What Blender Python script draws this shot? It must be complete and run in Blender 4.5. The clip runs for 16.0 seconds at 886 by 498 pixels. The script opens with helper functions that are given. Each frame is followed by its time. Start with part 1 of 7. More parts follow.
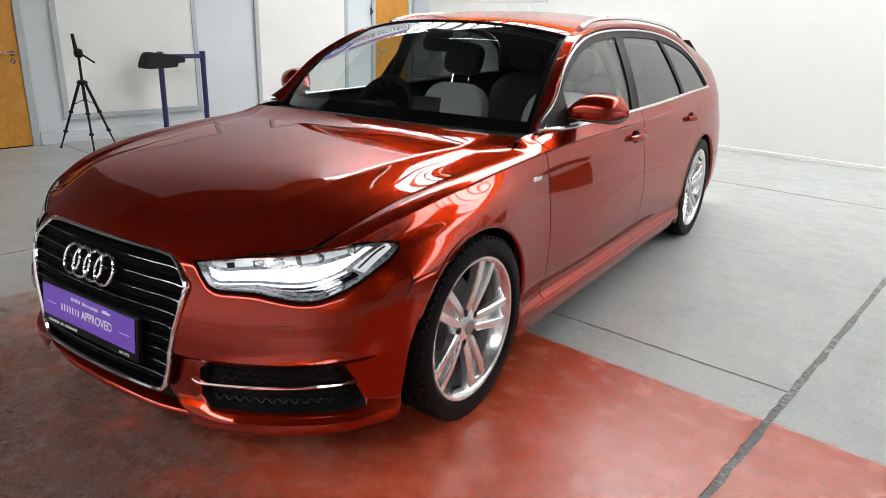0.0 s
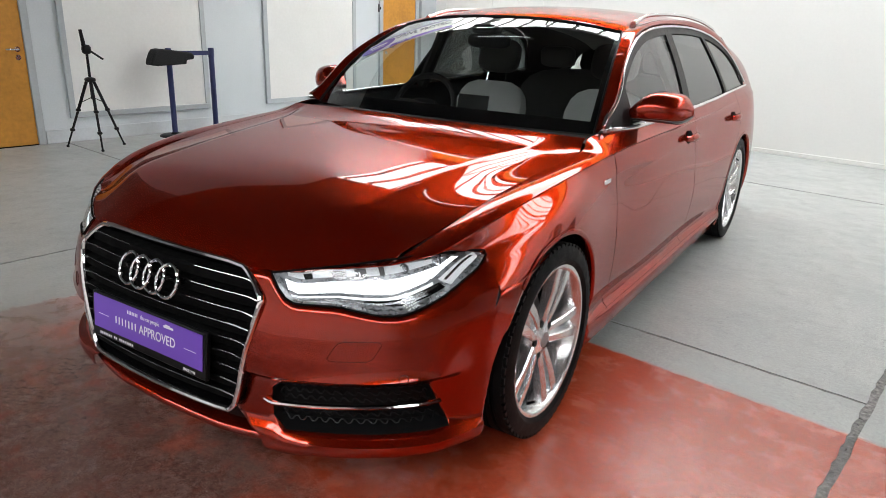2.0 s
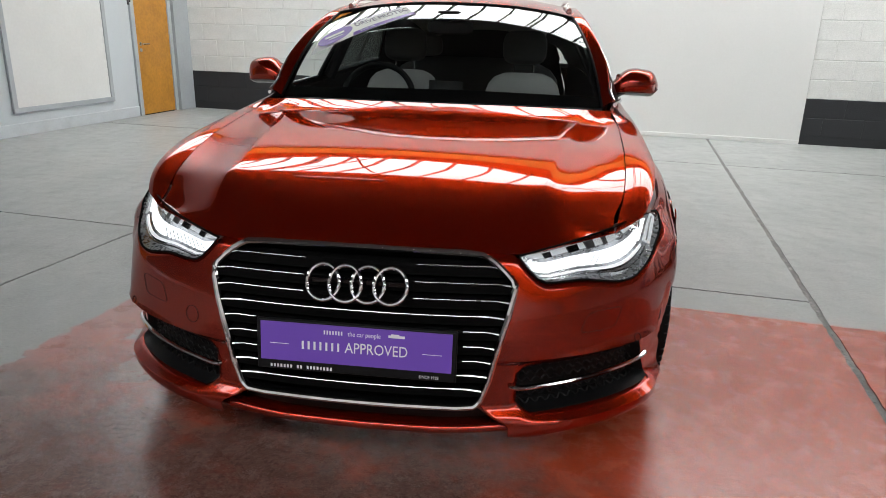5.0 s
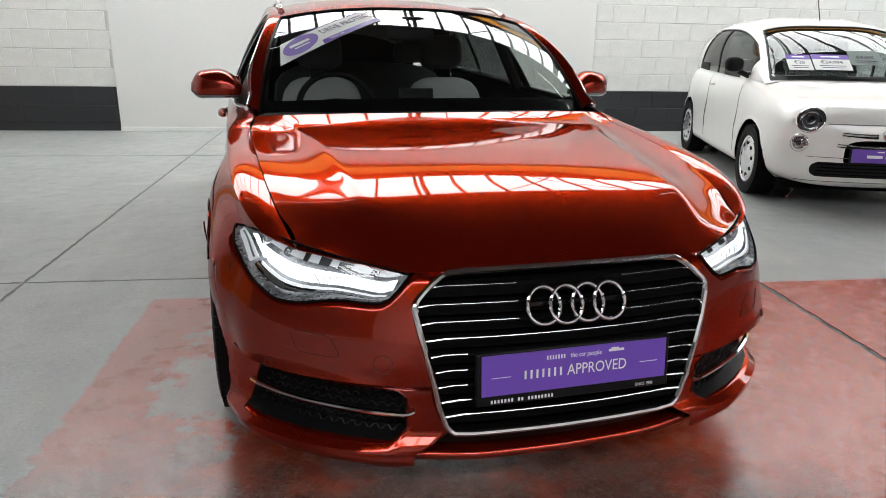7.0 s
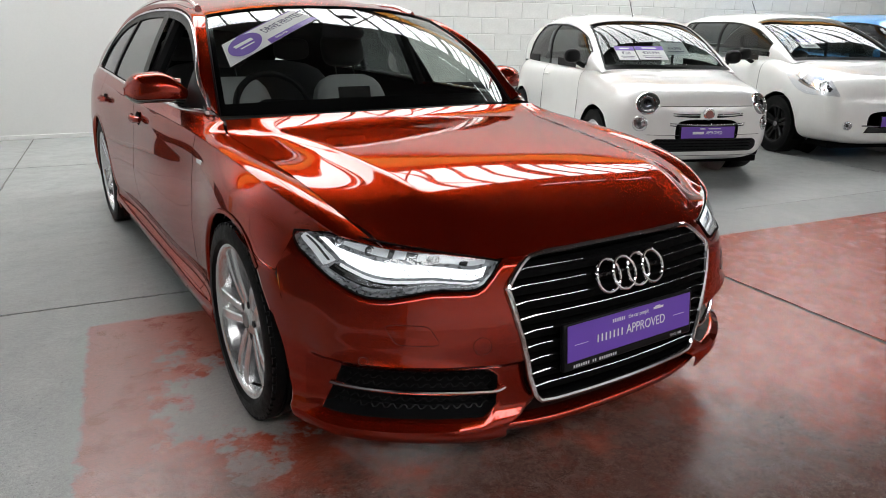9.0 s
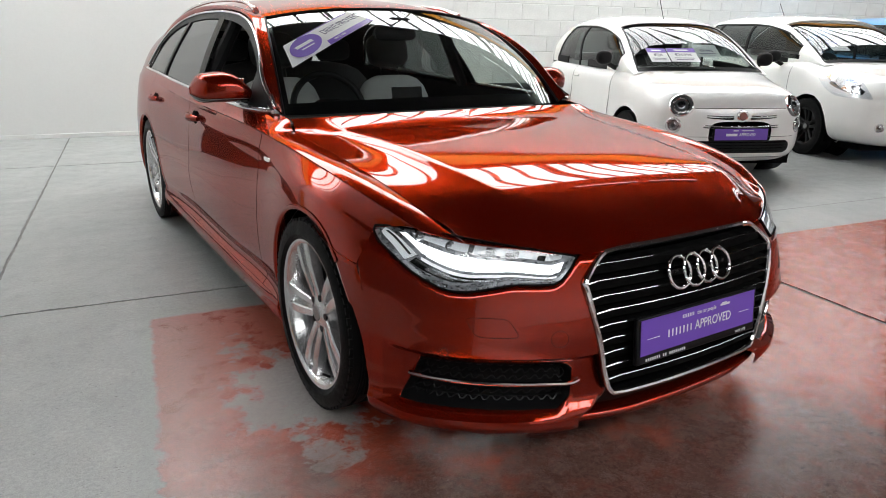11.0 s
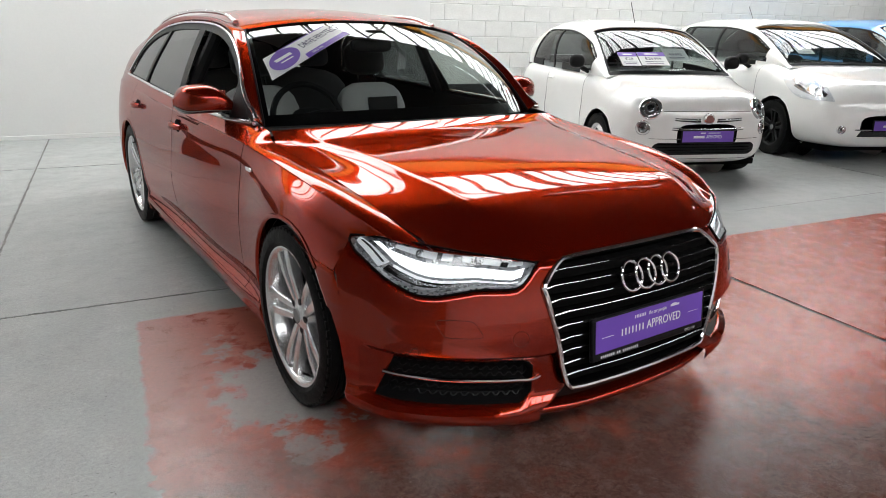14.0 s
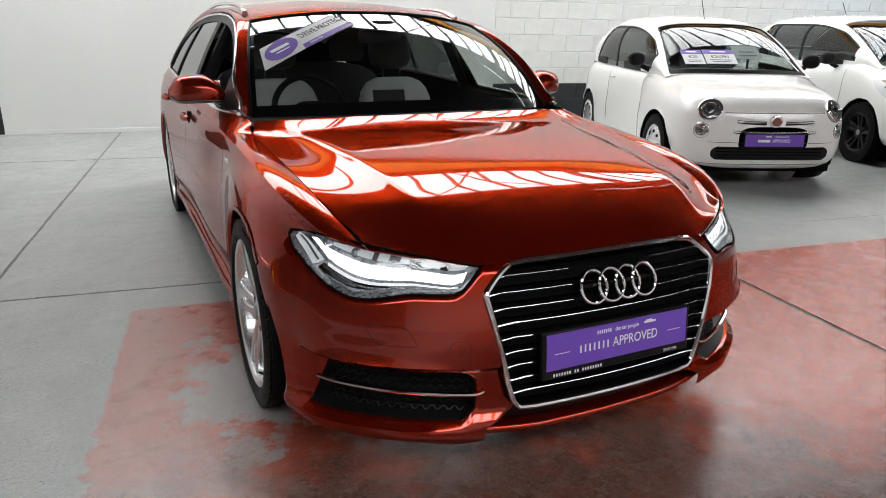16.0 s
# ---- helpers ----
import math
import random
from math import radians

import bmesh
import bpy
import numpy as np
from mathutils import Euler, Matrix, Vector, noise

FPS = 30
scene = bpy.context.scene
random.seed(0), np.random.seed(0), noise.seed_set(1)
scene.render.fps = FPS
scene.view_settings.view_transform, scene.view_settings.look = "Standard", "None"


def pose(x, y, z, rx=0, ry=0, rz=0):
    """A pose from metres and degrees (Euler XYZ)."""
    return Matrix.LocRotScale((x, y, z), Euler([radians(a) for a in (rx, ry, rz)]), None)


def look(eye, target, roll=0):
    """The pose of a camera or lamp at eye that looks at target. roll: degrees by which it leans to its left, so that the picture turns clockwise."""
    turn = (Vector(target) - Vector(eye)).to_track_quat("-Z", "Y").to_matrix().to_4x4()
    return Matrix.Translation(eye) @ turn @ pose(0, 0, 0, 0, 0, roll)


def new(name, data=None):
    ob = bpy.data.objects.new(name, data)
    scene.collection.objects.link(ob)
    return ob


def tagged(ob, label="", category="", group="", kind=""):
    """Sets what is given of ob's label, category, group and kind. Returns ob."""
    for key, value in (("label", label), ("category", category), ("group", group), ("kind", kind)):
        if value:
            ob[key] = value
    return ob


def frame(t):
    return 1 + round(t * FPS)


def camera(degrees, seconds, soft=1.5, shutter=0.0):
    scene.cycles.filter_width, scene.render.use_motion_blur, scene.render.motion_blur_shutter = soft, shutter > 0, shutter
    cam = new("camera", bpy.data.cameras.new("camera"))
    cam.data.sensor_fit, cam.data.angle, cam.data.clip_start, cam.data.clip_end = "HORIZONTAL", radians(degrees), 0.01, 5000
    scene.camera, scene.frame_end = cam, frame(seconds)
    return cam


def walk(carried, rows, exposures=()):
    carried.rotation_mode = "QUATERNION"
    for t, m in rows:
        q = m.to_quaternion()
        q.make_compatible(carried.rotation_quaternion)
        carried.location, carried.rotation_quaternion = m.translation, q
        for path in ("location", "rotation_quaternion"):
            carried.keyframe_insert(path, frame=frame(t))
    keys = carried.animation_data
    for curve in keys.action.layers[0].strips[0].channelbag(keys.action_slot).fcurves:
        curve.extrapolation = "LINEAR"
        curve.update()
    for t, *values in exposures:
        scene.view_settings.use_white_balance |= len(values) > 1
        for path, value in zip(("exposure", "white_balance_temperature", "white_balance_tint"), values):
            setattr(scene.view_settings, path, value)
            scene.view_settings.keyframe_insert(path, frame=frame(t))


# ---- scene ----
cam = camera(65.9, 16.0, soft=0.75)
PATH = [
    (0, (2.041, -1.924, 1.365), (0.995, -0.339, 0.738), 1.8),
    (0.5, (2.025, -1.92, 1.366), (0.963, -0.345, 0.738), 1.8),
    (1, (2.015, -1.91, 1.362), (0.943, -0.343, 0.733), 1.8),
    (1.5, (1.929, -1.909, 1.355), (0.855, -0.345, 0.724), 1.9),
    (2, (1.729, -1.964, 1.343), (0.708, -0.364, 0.712), 2.0),
    (2.5, (1.59, -2.106, 1.31), (0.667, -0.444, 0.688), 1.9),
    (3, (1.393, -2.266, 1.294), (0.64, -0.518, 0.681), 2.0),
    (3.5, (1.084, -2.371, 1.276), (0.471, -0.57, 0.66), 1.8),
    (4, (0.817, -2.531, 1.295), (0.311, -0.696, 0.679), 1.5),
    (4.2, (0.74, -2.588, 1.289), (0.286, -0.739, 0.676), 1.5),
    (6.3, (-0.379, -2.271, 1.238), (-0.146, -0.383, 0.623), 1.5),
    (6.5, (-0.541, -2.268, 1.251), (-0.226, -0.391, 0.637), 1.5),
    (7, (-0.77, -2.332, 1.263), (-0.258, -0.494, 0.663), 1.1),
    (7.5, (-1.003, -2.388, 1.265), (-0.25, -0.634, 0.669), 0.8),
    (8, (-1.316, -2.294, 1.27), (-0.371, -0.636, 0.67), 0.9),
    (8.5, (-1.461, -2.238, 1.29), (-0.434, -0.633, 0.681), 0.8),
    (9, (-1.504, -2.143, 1.28), (-0.462, -0.549, 0.669), 0.9),
    (9.5, (-1.498, -1.995, 1.251), (-0.451, -0.406, 0.635), 0.9),
    (9.7, (-1.535, -1.929, 1.222), (-0.463, -0.352, 0.619), 1.2),
    (11.8, (-1.707, -2.216, 1.307), (-0.723, -0.586, 0.693), 1.0),
    (12, (-1.71, -2.23, 1.305), (-0.708, -0.61, 0.694), 0.9),
    (12.5, (-1.736, -2.254, 1.319), (-0.662, -0.682, 0.704), 0.9),
    (13, (-1.743, -2.274, 1.32), (-0.631, -0.73, 0.706), 1.1),
    (13.5, (-1.753, -2.248, 1.348), (-0.634, -0.71, 0.728), 1.1),
    (14, (-1.742, -2.233, 1.363), (-0.686, -0.651, 0.744), 1.2),
    (14.5, (-1.725, -2.253, 1.363), (-0.788, -0.597, 0.746), 1.1),
    (15, (-1.565, -2.224, 1.332), (-0.701, -0.53, 0.711), 1.0),
    (15.5, (-1.405, -2.218, 1.315), (-0.554, -0.519, 0.692), 1.1),
    (16, (-1.289, -2.31, 1.315), (-0.452, -0.602, 0.697), 1.1),
]
walk(cam, [(t, look(eye, target, roll)) for t, eye, target, roll in PATH],
     [(0.0, 0.04), (2.0, -0.06), (4.0, -0.38), (6.5, -0.38), (9.0, -0.48), (12.0, -0.26), (16.0, -0.38)])

# ---- light and exposure ----
BUILD = pose(0, 0, 0, 0, 0, -8)          # the building's axes, turned against the red car
world = bpy.data.worlds.new("world")
scene.world = world
world.use_nodes = True
wnt = world.node_tree
sky = wnt.nodes.new("ShaderNodeTexSky")
sky.sky_type, sky.sun_disc, sky.sun_elevation, sky.sun_rotation = "NISHITA", False, radians(40), radians(200)
wnt.links.new(sky.outputs[0], wnt.nodes["Background"].inputs[0])
wnt.nodes["Background"].inputs[1].default_value = 0.08
scene.view_settings.exposure = 0.0


# ---- materials ----
def mat(name, color, rough=0.5, metal=0.0, coat=0.0, coat_rough=0.03, grain=0.0, scale=40.0, stain=0.0, stain_scale=3.0, bump=0.0,
        bump_scale=200.0, emit=None, power=0.0, trans=0.0, ior=1.45, spec=0.5):
    """A surface with fine grain and broad stains, both in its colour and its gloss."""
    m = bpy.data.materials.new(name)
    m.use_nodes = True
    nt = m.node_tree
    b = nt.nodes["Principled BSDF"]
    b.inputs["Base Color"].default_value = (*color, 1)
    b.inputs["Roughness"].default_value = rough
    b.inputs["Metallic"].default_value = metal
    b.inputs["Coat Weight"].default_value = coat
    b.inputs["Coat Roughness"].default_value = coat_rough
    b.inputs["Transmission Weight"].default_value = trans
    b.inputs["IOR"].default_value = ior
    b.inputs["Specular IOR Level"].default_value = spec
    if emit:
        b.inputs["Emission Color"].default_value = (*emit, 1)
        b.inputs["Emission Strength"].default_value = power
    co = nt.nodes.new("ShaderNodeTexCoord")

    def tex(s, detail=6.0):
        n = nt.nodes.new("ShaderNodeTexNoise")
        n.inputs["Scale"].default_value = s
        n.inputs["Detail"].default_value = detail
        nt.links.new(co.outputs["Object"], n.inputs["Vector"])
        return n.outputs[0]

    if grain or stain:
        out = None
        for amount, s in ((grain, scale), (stain, stain_scale)):
            if not amount:
                continue
            r = nt.nodes.new("ShaderNodeMapRange")
            r.inputs[1].default_value, r.inputs[2].default_value = 0.3, 0.7
            r.inputs[3].default_value, r.inputs[4].default_value = 1 - amount, 1 + amount
            nt.links.new(tex(s), r.inputs[0])
            if out is None:
                out = r.outputs[0]
            else:
                k = nt.nodes.new("ShaderNodeMath")
                k.operation = "MULTIPLY"
                nt.links.new(out, k.inputs[0])
                nt.links.new(r.outputs[0], k.inputs[1])
                out = k.outputs[0]
        mul = nt.nodes.new("ShaderNodeVectorMath")
        mul.operation = "SCALE"
        mul.inputs[0].default_value = color
        nt.links.new(out, mul.inputs["Scale"])
        nt.links.new(mul.outputs[0], b.inputs["Base Color"])
        k = nt.nodes.new("ShaderNodeMath")
        k.operation = "MULTIPLY"
        k.inputs[0].default_value = rough
        nt.links.new(out, k.inputs[1])
        nt.links.new(k.outputs[0], b.inputs["Roughness"])
    if bump:
        bp = nt.nodes.new("ShaderNodeBump")
        bp.inputs["Strength"].default_value = bump
        bp.inputs["Distance"].default_value = 0.01
        nt.links.new(tex(bump_scale), bp.inputs["Height"])
        nt.links.new(bp.outputs[0], b.inputs["Normal"])
    return m


def glass_mat(name, tint, rough=0.0):
    """Thin pane glass: mirror-like sheen by Fresnel over a tinted see-through sheet."""
    m = bpy.data.materials.new(name)
    m.use_nodes = True
    nt = m.node_tree
    nt.nodes.remove(nt.nodes["Principled BSDF"])
    g = nt.nodes.new("ShaderNodeBsdfGlossy")
    g.inputs["Roughness"].default_value = rough
    t = nt.nodes.new("ShaderNodeBsdfTransparent")
    t.inputs["Color"].default_value = (*tint, 1)
    lw = nt.nodes.new("ShaderNodeLayerWeight")           # sheen grows with the slant, alike on both sides of the pane
    lw.inputs["Blend"].default_value = 0.5
    p = nt.nodes.new("ShaderNodeMath")
    p.operation = "POWER"
    p.inputs[1].default_value = 4.5
    nt.links.new(lw.outputs["Facing"], p.inputs[0])
    f = nt.nodes.new("ShaderNodeMath")
    f.operation = "MULTIPLY_ADD"
    f.inputs[1].default_value, f.inputs[2].default_value = 0.92, 0.07
    nt.links.new(p.outputs[0], f.inputs[0])
    x = nt.nodes.new("ShaderNodeMixShader")
    nt.links.new(f.outputs[0], x.inputs[0])
    nt.links.new(t.outputs[0], x.inputs[1])
    nt.links.new(g.outputs[0], x.inputs[2])
    nt.links.new(x.outputs[0], nt.nodes["Material Output"].inputs[0])
    return m


M = {}


def flake_paint(name, deep, flake, rough=0.36, share=0.6):
    """Metallic lacquer: a pigment and flake layer under clear varnish, whose sheen follows Fresnel."""
    m = bpy.data.materials.new(name)
    m.use_nodes = True
    nt = m.node_tree
    nt.nodes.remove(nt.nodes["Principled BSDF"])
    co = nt.nodes.new("ShaderNodeTexCoord")
    n = nt.nodes.new("ShaderNodeTexNoise")
    n.inputs["Scale"].default_value = 1400
    nt.links.new(co.outputs["Object"], n.inputs["Vector"])
    bp = nt.nodes.new("ShaderNodeBump")
    bp.inputs["Strength"].default_value, bp.inputs["Distance"].default_value = 0.05, 0.001
    nt.links.new(n.outputs[0], bp.inputs["Height"])
    d = nt.nodes.new("ShaderNodeBsdfDiffuse")
    d.inputs["Color"].default_value = (*deep, 1)
    g = nt.nodes.new("ShaderNodeBsdfGlossy")
    g.inputs["Color"].default_value, g.inputs["Roughness"].default_value = (*flake, 1), rough
    nt.links.new(bp.outputs[0], g.inputs["Normal"])
    base = nt.nodes.new("ShaderNodeMixShader")
    base.inputs[0].default_value = share
    nt.links.new(d.outputs[0], base.inputs[1])
    nt.links.new(g.outputs[0], base.inputs[2])
    orange = nt.nodes.new("ShaderNodeTexNoise")
    orange.inputs["Scale"].default_value = 220
    nt.links.new(co.outputs["Object"], orange.inputs["Vector"])
    peel = nt.nodes.new("ShaderNodeBump")
    peel.inputs["Strength"].default_value, peel.inputs["Distance"].default_value = 0.012, 0.001
    nt.links.new(orange.outputs[0], peel.inputs["Height"])
    c = nt.nodes.new("ShaderNodeBsdfGlossy")
    c.inputs["Roughness"].default_value = 0.012
    nt.links.new(peel.outputs[0], c.inputs["Normal"])
    f = nt.nodes.new("ShaderNodeFresnel")
    f.inputs["IOR"].default_value = 1.60
    x = nt.nodes.new("ShaderNodeMixShader")
    nt.links.new(f.outputs[0], x.inputs[0])
    nt.links.new(base.outputs[0], x.inputs[1])
    nt.links.new(c.outputs[0], x.inputs[2])
    nt.links.new(x.outputs[0], nt.nodes["Material Output"].inputs[0])
    return m


M["paint"] = flake_paint("red_metallic_paint", (0.10, 0.0034, 0.0008), (0.50, 0.029, 0.0035), 0.27, 0.60)
M["white_paint"] = mat("white_car_paint", (0.86, 0.86, 0.835), 0.35, 0.0, 1.0, 0.02, grain=0.015, scale=6)
M["blue_paint"] = mat("blue_car_paint", (0.07, 0.30, 0.62), 0.35, 0.2, 1.0, 0.02, grain=0.02, scale=6)
M["chrome"] = mat("chrome", (0.80, 0.80, 0.81), 0.07, 1.0, grain=0.03, scale=60)
M["strip"] = mat("satin_chrome_strip", (0.40, 0.40, 0.41), 0.20, 1.0, grain=0.03, scale=80)
M["satin"] = mat("satin_aluminium", (0.72, 0.72, 0.73), 0.22, 1.0, grain=0.03, scale=80)
M["alloy"] = mat("silver_alloy", (0.78, 0.78, 0.785), 0.26, 0.85, 0.4, 0.06, grain=0.01, scale=8)
M["grey_cap"] = mat("grey_hub_cap", (0.30, 0.30, 0.30), 0.4, 0.5, grain=0.08, scale=90)
M["alloy_dark"] = mat("dark_alloy", (0.10, 0.10, 0.105), 0.4, 0.7, grain=0.06, scale=50)
M["rubber"] = mat("tyre_rubber", (0.006, 0.006, 0.0063), 0.5, grain=0.15, scale=30, bump=0.15, bump_scale=300, spec=0.10)
M["black"] = mat("black_plastic", (0.006, 0.006, 0.0065), 0.45, grain=0.12, scale=60, bump=0.06, bump_scale=400, spec=0.22)
M["gloss_black"] = mat("gloss_black", (0.004, 0.004, 0.0045), 0.16, 0.0, 0.3, 0.03, grain=0.1, scale=20)
M["dark"] = mat("dark_void", (0.003, 0.003, 0.003), 0.9, grain=0.2, scale=20, spec=0.08)
M["interior"] = mat("dark_trim", (0.009, 0.009, 0.010), 0.6, grain=0.15, scale=80, bump=0.1, bump_scale=300, spec=0.2)
M["leather"] = mat("grey_leather", (0.48, 0.485, 0.475), 0.5, grain=0.06, scale=50, stain=0.05, stain_scale=5, bump=0.12, bump_scale=160)
M["purple"] = mat("purple_sheet", (0.165, 0.075, 0.46), 0.35, grain=0.02, scale=10)
M["white_print"] = mat("white_print", (0.82, 0.82, 0.82), 0.45, grain=0.01, scale=20)
M["dark_print"] = mat("dark_print", (0.05, 0.035, 0.10), 0.45, grain=0.02, scale=20)
M["grey_print"] = mat("grey_print", (0.50, 0.52, 0.52), 0.45, grain=0.02, scale=20)
M["lens"] = glass_mat("clear_lens", (0.94, 0.95, 0.96))
M["glass"] = glass_mat("windscreen_glass", (0.72, 0.77, 0.75))
M["tint"] = glass_mat("tinted_glass", (0.11, 0.122, 0.122))
M["side_glass"] = glass_mat("side_glass", (0.50, 0.55, 0.54))
M["lens_grey"] = mat("smoked_indicator_lens", (0.20, 0.20, 0.20), 0.15, 0.2, 0.6, 0.03, grain=0.05, scale=90)
M["reflector"] = mat("lamp_reflector", (0.55, 0.56, 0.58), 0.26, 1.0, grain=0.05, scale=80)
M["lamp_grey"] = mat("smoked_lamp_inner", (0.11, 0.112, 0.115), 0.30, 0.6, grain=0.1, scale=60)
M["lamp_inner"] = mat("silvered_lamp_inner", (0.36, 0.365, 0.375), 0.28, 0.75, grain=0.12, scale=70, bump=0.15, bump_scale=60)
M["seam"] = mat("dark_red_seam", (0.05, 0.004, 0.002), 0.6, grain=0.1, scale=90)
M["frosted"] = mat("frosted_light_guide", (0.62, 0.64, 0.65), 0.35, emit=(0.92, 0.97, 1.0), power=0.35)
M["led"] = mat("lit_led", (0.9, 0.9, 0.9), 0.4, emit=(0.92, 0.97, 1.0), power=2.6)
M["led_soft"] = mat("lit_light_guide", (0.9, 0.9, 0.9), 0.4, emit=(0.92, 0.97, 1.0), power=0.75)


# ---- mesh helpers ----
def shade(me, angle=None):
    me.polygons.foreach_set("use_smooth", [True] * len(me.polygons))
    if angle:
        me.set_sharp_from_angle(angle=radians(angle))
    me.update()


def obj(name, verts, faces, material, parent=None, label="", angle=35, thick=0.0, bevel=0.0):
    me = bpy.data.meshes.new(name)
    me.from_pydata([tuple(map(float, v)) for v in verts], [], faces)
    bm = bmesh.new()
    bm.from_mesh(me)
    bmesh.ops.remove_doubles(bm, verts=bm.verts, dist=1e-5)
    bmesh.ops.delete(bm, geom=[v for v in bm.verts if not v.link_faces], context="VERTS")
    lined = thick and material in (M["paint"], M["white_paint"], M["blue_paint"])
    if lined:                                # body panels: paint outside, dark lining inside
        bm.normal_update()
        hub = Vector((0, 1.3, 0.6))
        if sum((f.normal.dot(f.calc_center_median() - hub) * f.calc_area() for f in bm.faces), 0.0) < 0:
            bmesh.ops.reverse_faces(bm, faces=bm.faces)
    bm.normal_update()
    bm.to_mesh(me)
    bm.free()
    me.materials.append(material)
    if lined:
        me.materials.append(M["interior"])
    shade(me, angle)
    ob = new(name, me)
    if parent:
        ob.parent = parent
    if label:
        tagged(ob, label=label)
    if thick:
        s = ob.modifiers.new("thickness", "SOLIDIFY")
        s.thickness, s.offset = thick, -1
        if lined:
            s.material_offset = 1
        if name != "front_bumper":
            s = ob.modifiers.new("crisp_rim", "EDGE_SPLIT")
            s.split_angle = radians(55)
    if bevel:
        s = ob.modifiers.new("edge", "BEVEL")
        s.width, s.segments, s.limit_method, s.angle_limit = bevel, 2, "ANGLE", radians(40)
    return ob


def part(name, bm, material, parent, label="", angle=35, bevel=0.0):
    me = bpy.data.meshes.new(name)
    bmesh.ops.recalc_face_normals(bm, faces=bm.faces)
    bm.to_mesh(me)
    bm.free()
    me.materials.append(material)
    shade(me, angle)
    ob = new(name, me)
    if parent:
        ob.parent = parent
    if label:
        tagged(ob, label=label)
    if bevel:
        s = ob.modifiers.new("edge", "BEVEL")
        s.width, s.segments, s.limit_method, s.angle_limit = bevel, 2, "ANGLE", radians(40)
    return ob


def thing(name, label, category, m=None, group=""):
    ob = new(name)
    ob.empty_display_size = 0.1
    ob.matrix_world = m if m else Matrix()
    return tagged(ob, label=label, category=category, group=group)


def curve(*pts):
    """A smooth, overshoot-free function through (key, value) pairs; values may be tuples."""
    ks = np.array([p[0] for p in pts], float)
    vs = np.array([p[1] for p in pts], float)
    if vs.ndim == 1:
        vs = vs[:, None]
        flat = True
    else:
        flat = False
    h = np.diff(ks)[:, None]
    d = np.diff(vs, axis=0) / h
    s = np.zeros_like(vs)
    s[0], s[-1] = d[0], d[-1]
    for i in range(1, len(ks) - 1):
        a, b = d[i - 1], d[i]
        w1, w2 = 2 * h[i] + h[i - 1], h[i] + 2 * h[i - 1]
        ok = a * b > 0
        safe_a, safe_b = np.where(ok, a, 1), np.where(ok, b, 1)
        s[i] = np.where(ok, (w1 + w2) / (w1 / safe_a + w2 / safe_b), 0)

    def f(k):
        k = min(max(float(k), ks[0]), ks[-1])
        i = min(max(int(np.searchsorted(ks, k) - 1), 0), len(ks) - 2)
        t = (k - ks[i]) / h[i][0]
        v = ((1 + 2 * t) * (1 - t) ** 2 * vs[i] + t * (1 - t) ** 2 * h[i] * s[i] + t * t * (3 - 2 * t) * vs[i + 1] + t * t * (t - 1) * h[i] * s[i + 1])
        return float(v[0]) if flat else v
    return f


def spline(points, n):
    """n points of a Catmull-Rom curve through the given ones."""
    p = [np.array(q, float) for q in points]
    p = [2 * p[0] - p[1]] + p + [2 * p[-1] - p[-2]]
    out = []
    for k in range(n):
        t = k / (n - 1) * (len(points) - 1)
        i = min(int(t), len(points) - 2)
        t -= i
        a, b, c, d = p[i:i + 4]
        out.append(0.5 * (2 * b + (c - a) * t + (2 * a - 5 * b + 4 * c - d) * t * t + (3 * b - a - 3 * c + d) * t ** 3))
    return out


def gridfaces(n, m, keep=None, flip=False):
    out = []
    for i in range(n - 1):
        for j in range(m - 1):
            if keep and not keep(i, j):
                continue
            f = (i * m + j, (i + 1) * m + j, (i + 1) * m + j + 1, i * m + j + 1)
            out.append(f[::-1] if flip else f)
    return out


def sheet(name, f, n, m, material, parent, label="", keep=None, flip=False, thick=0.003, angle=40):
    """A surface f(u, v) over the unit square."""
    vs = [f(i / (n - 1), j / (m - 1)) for i in range(n) for j in range(m)]
    return obj(name, vs, gridfaces(n, m, keep, flip), material, parent, label, angle, thick)


def tube(bm, pts, r, n=8, closed=False, squash=1.0):
    """A round bar along the points, added to bm. r may be a function of 0..1."""
    pts = [Vector(p) for p in pts]
    rings = []
    up = Vector((0, 0, 1))
    for k, p in enumerate(pts):
        a = pts[(k - 1) % len(pts)] if (closed or k) else p
        b = pts[(k + 1) % len(pts)] if (closed or k < len(pts) - 1) else p
        d = (b - a).normalized()
        s = d.cross(up)
        if s.length < 1e-3:
            s = d.cross(Vector((0, 1, 0)))
        s.normalize()
        q = s.cross(d)
        rad = r(k / (len(pts) - 1)) if callable(r) else r
        rings.append([bm.verts.new(p + (s * math.cos(t) + q * math.sin(t) * squash) * rad) for t in (2 * math.pi * j / n for j in range(n))])
    for k in range(len(rings) if closed else len(rings) - 1):
        a, b = rings[k], rings[(k + 1) % len(rings)]
        for j in range(n):
            bm.faces.new((a[j], a[(j + 1) % n], b[(j + 1) % n], b[j]))
    if not closed:
        bm.faces.new(rings[0][::-1])
        bm.faces.new(rings[-1])
    return bm


def box(bm, lo, hi, m=None):
    vs = [bm.verts.new(Vector((x, y, z))) for x in (lo[0], hi[0]) for y in (lo[1], hi[1]) for z in (lo[2], hi[2])]
    if m:
        for v in vs:
            v.co = m @ v.co
    for f in ((0, 1, 3, 2), (4, 6, 7, 5), (0, 4, 5, 1), (2, 3, 7, 6), (0, 2, 6, 4), (1, 5, 7, 3)):
        bm.faces.new([vs[i] for i in f])
    return bm


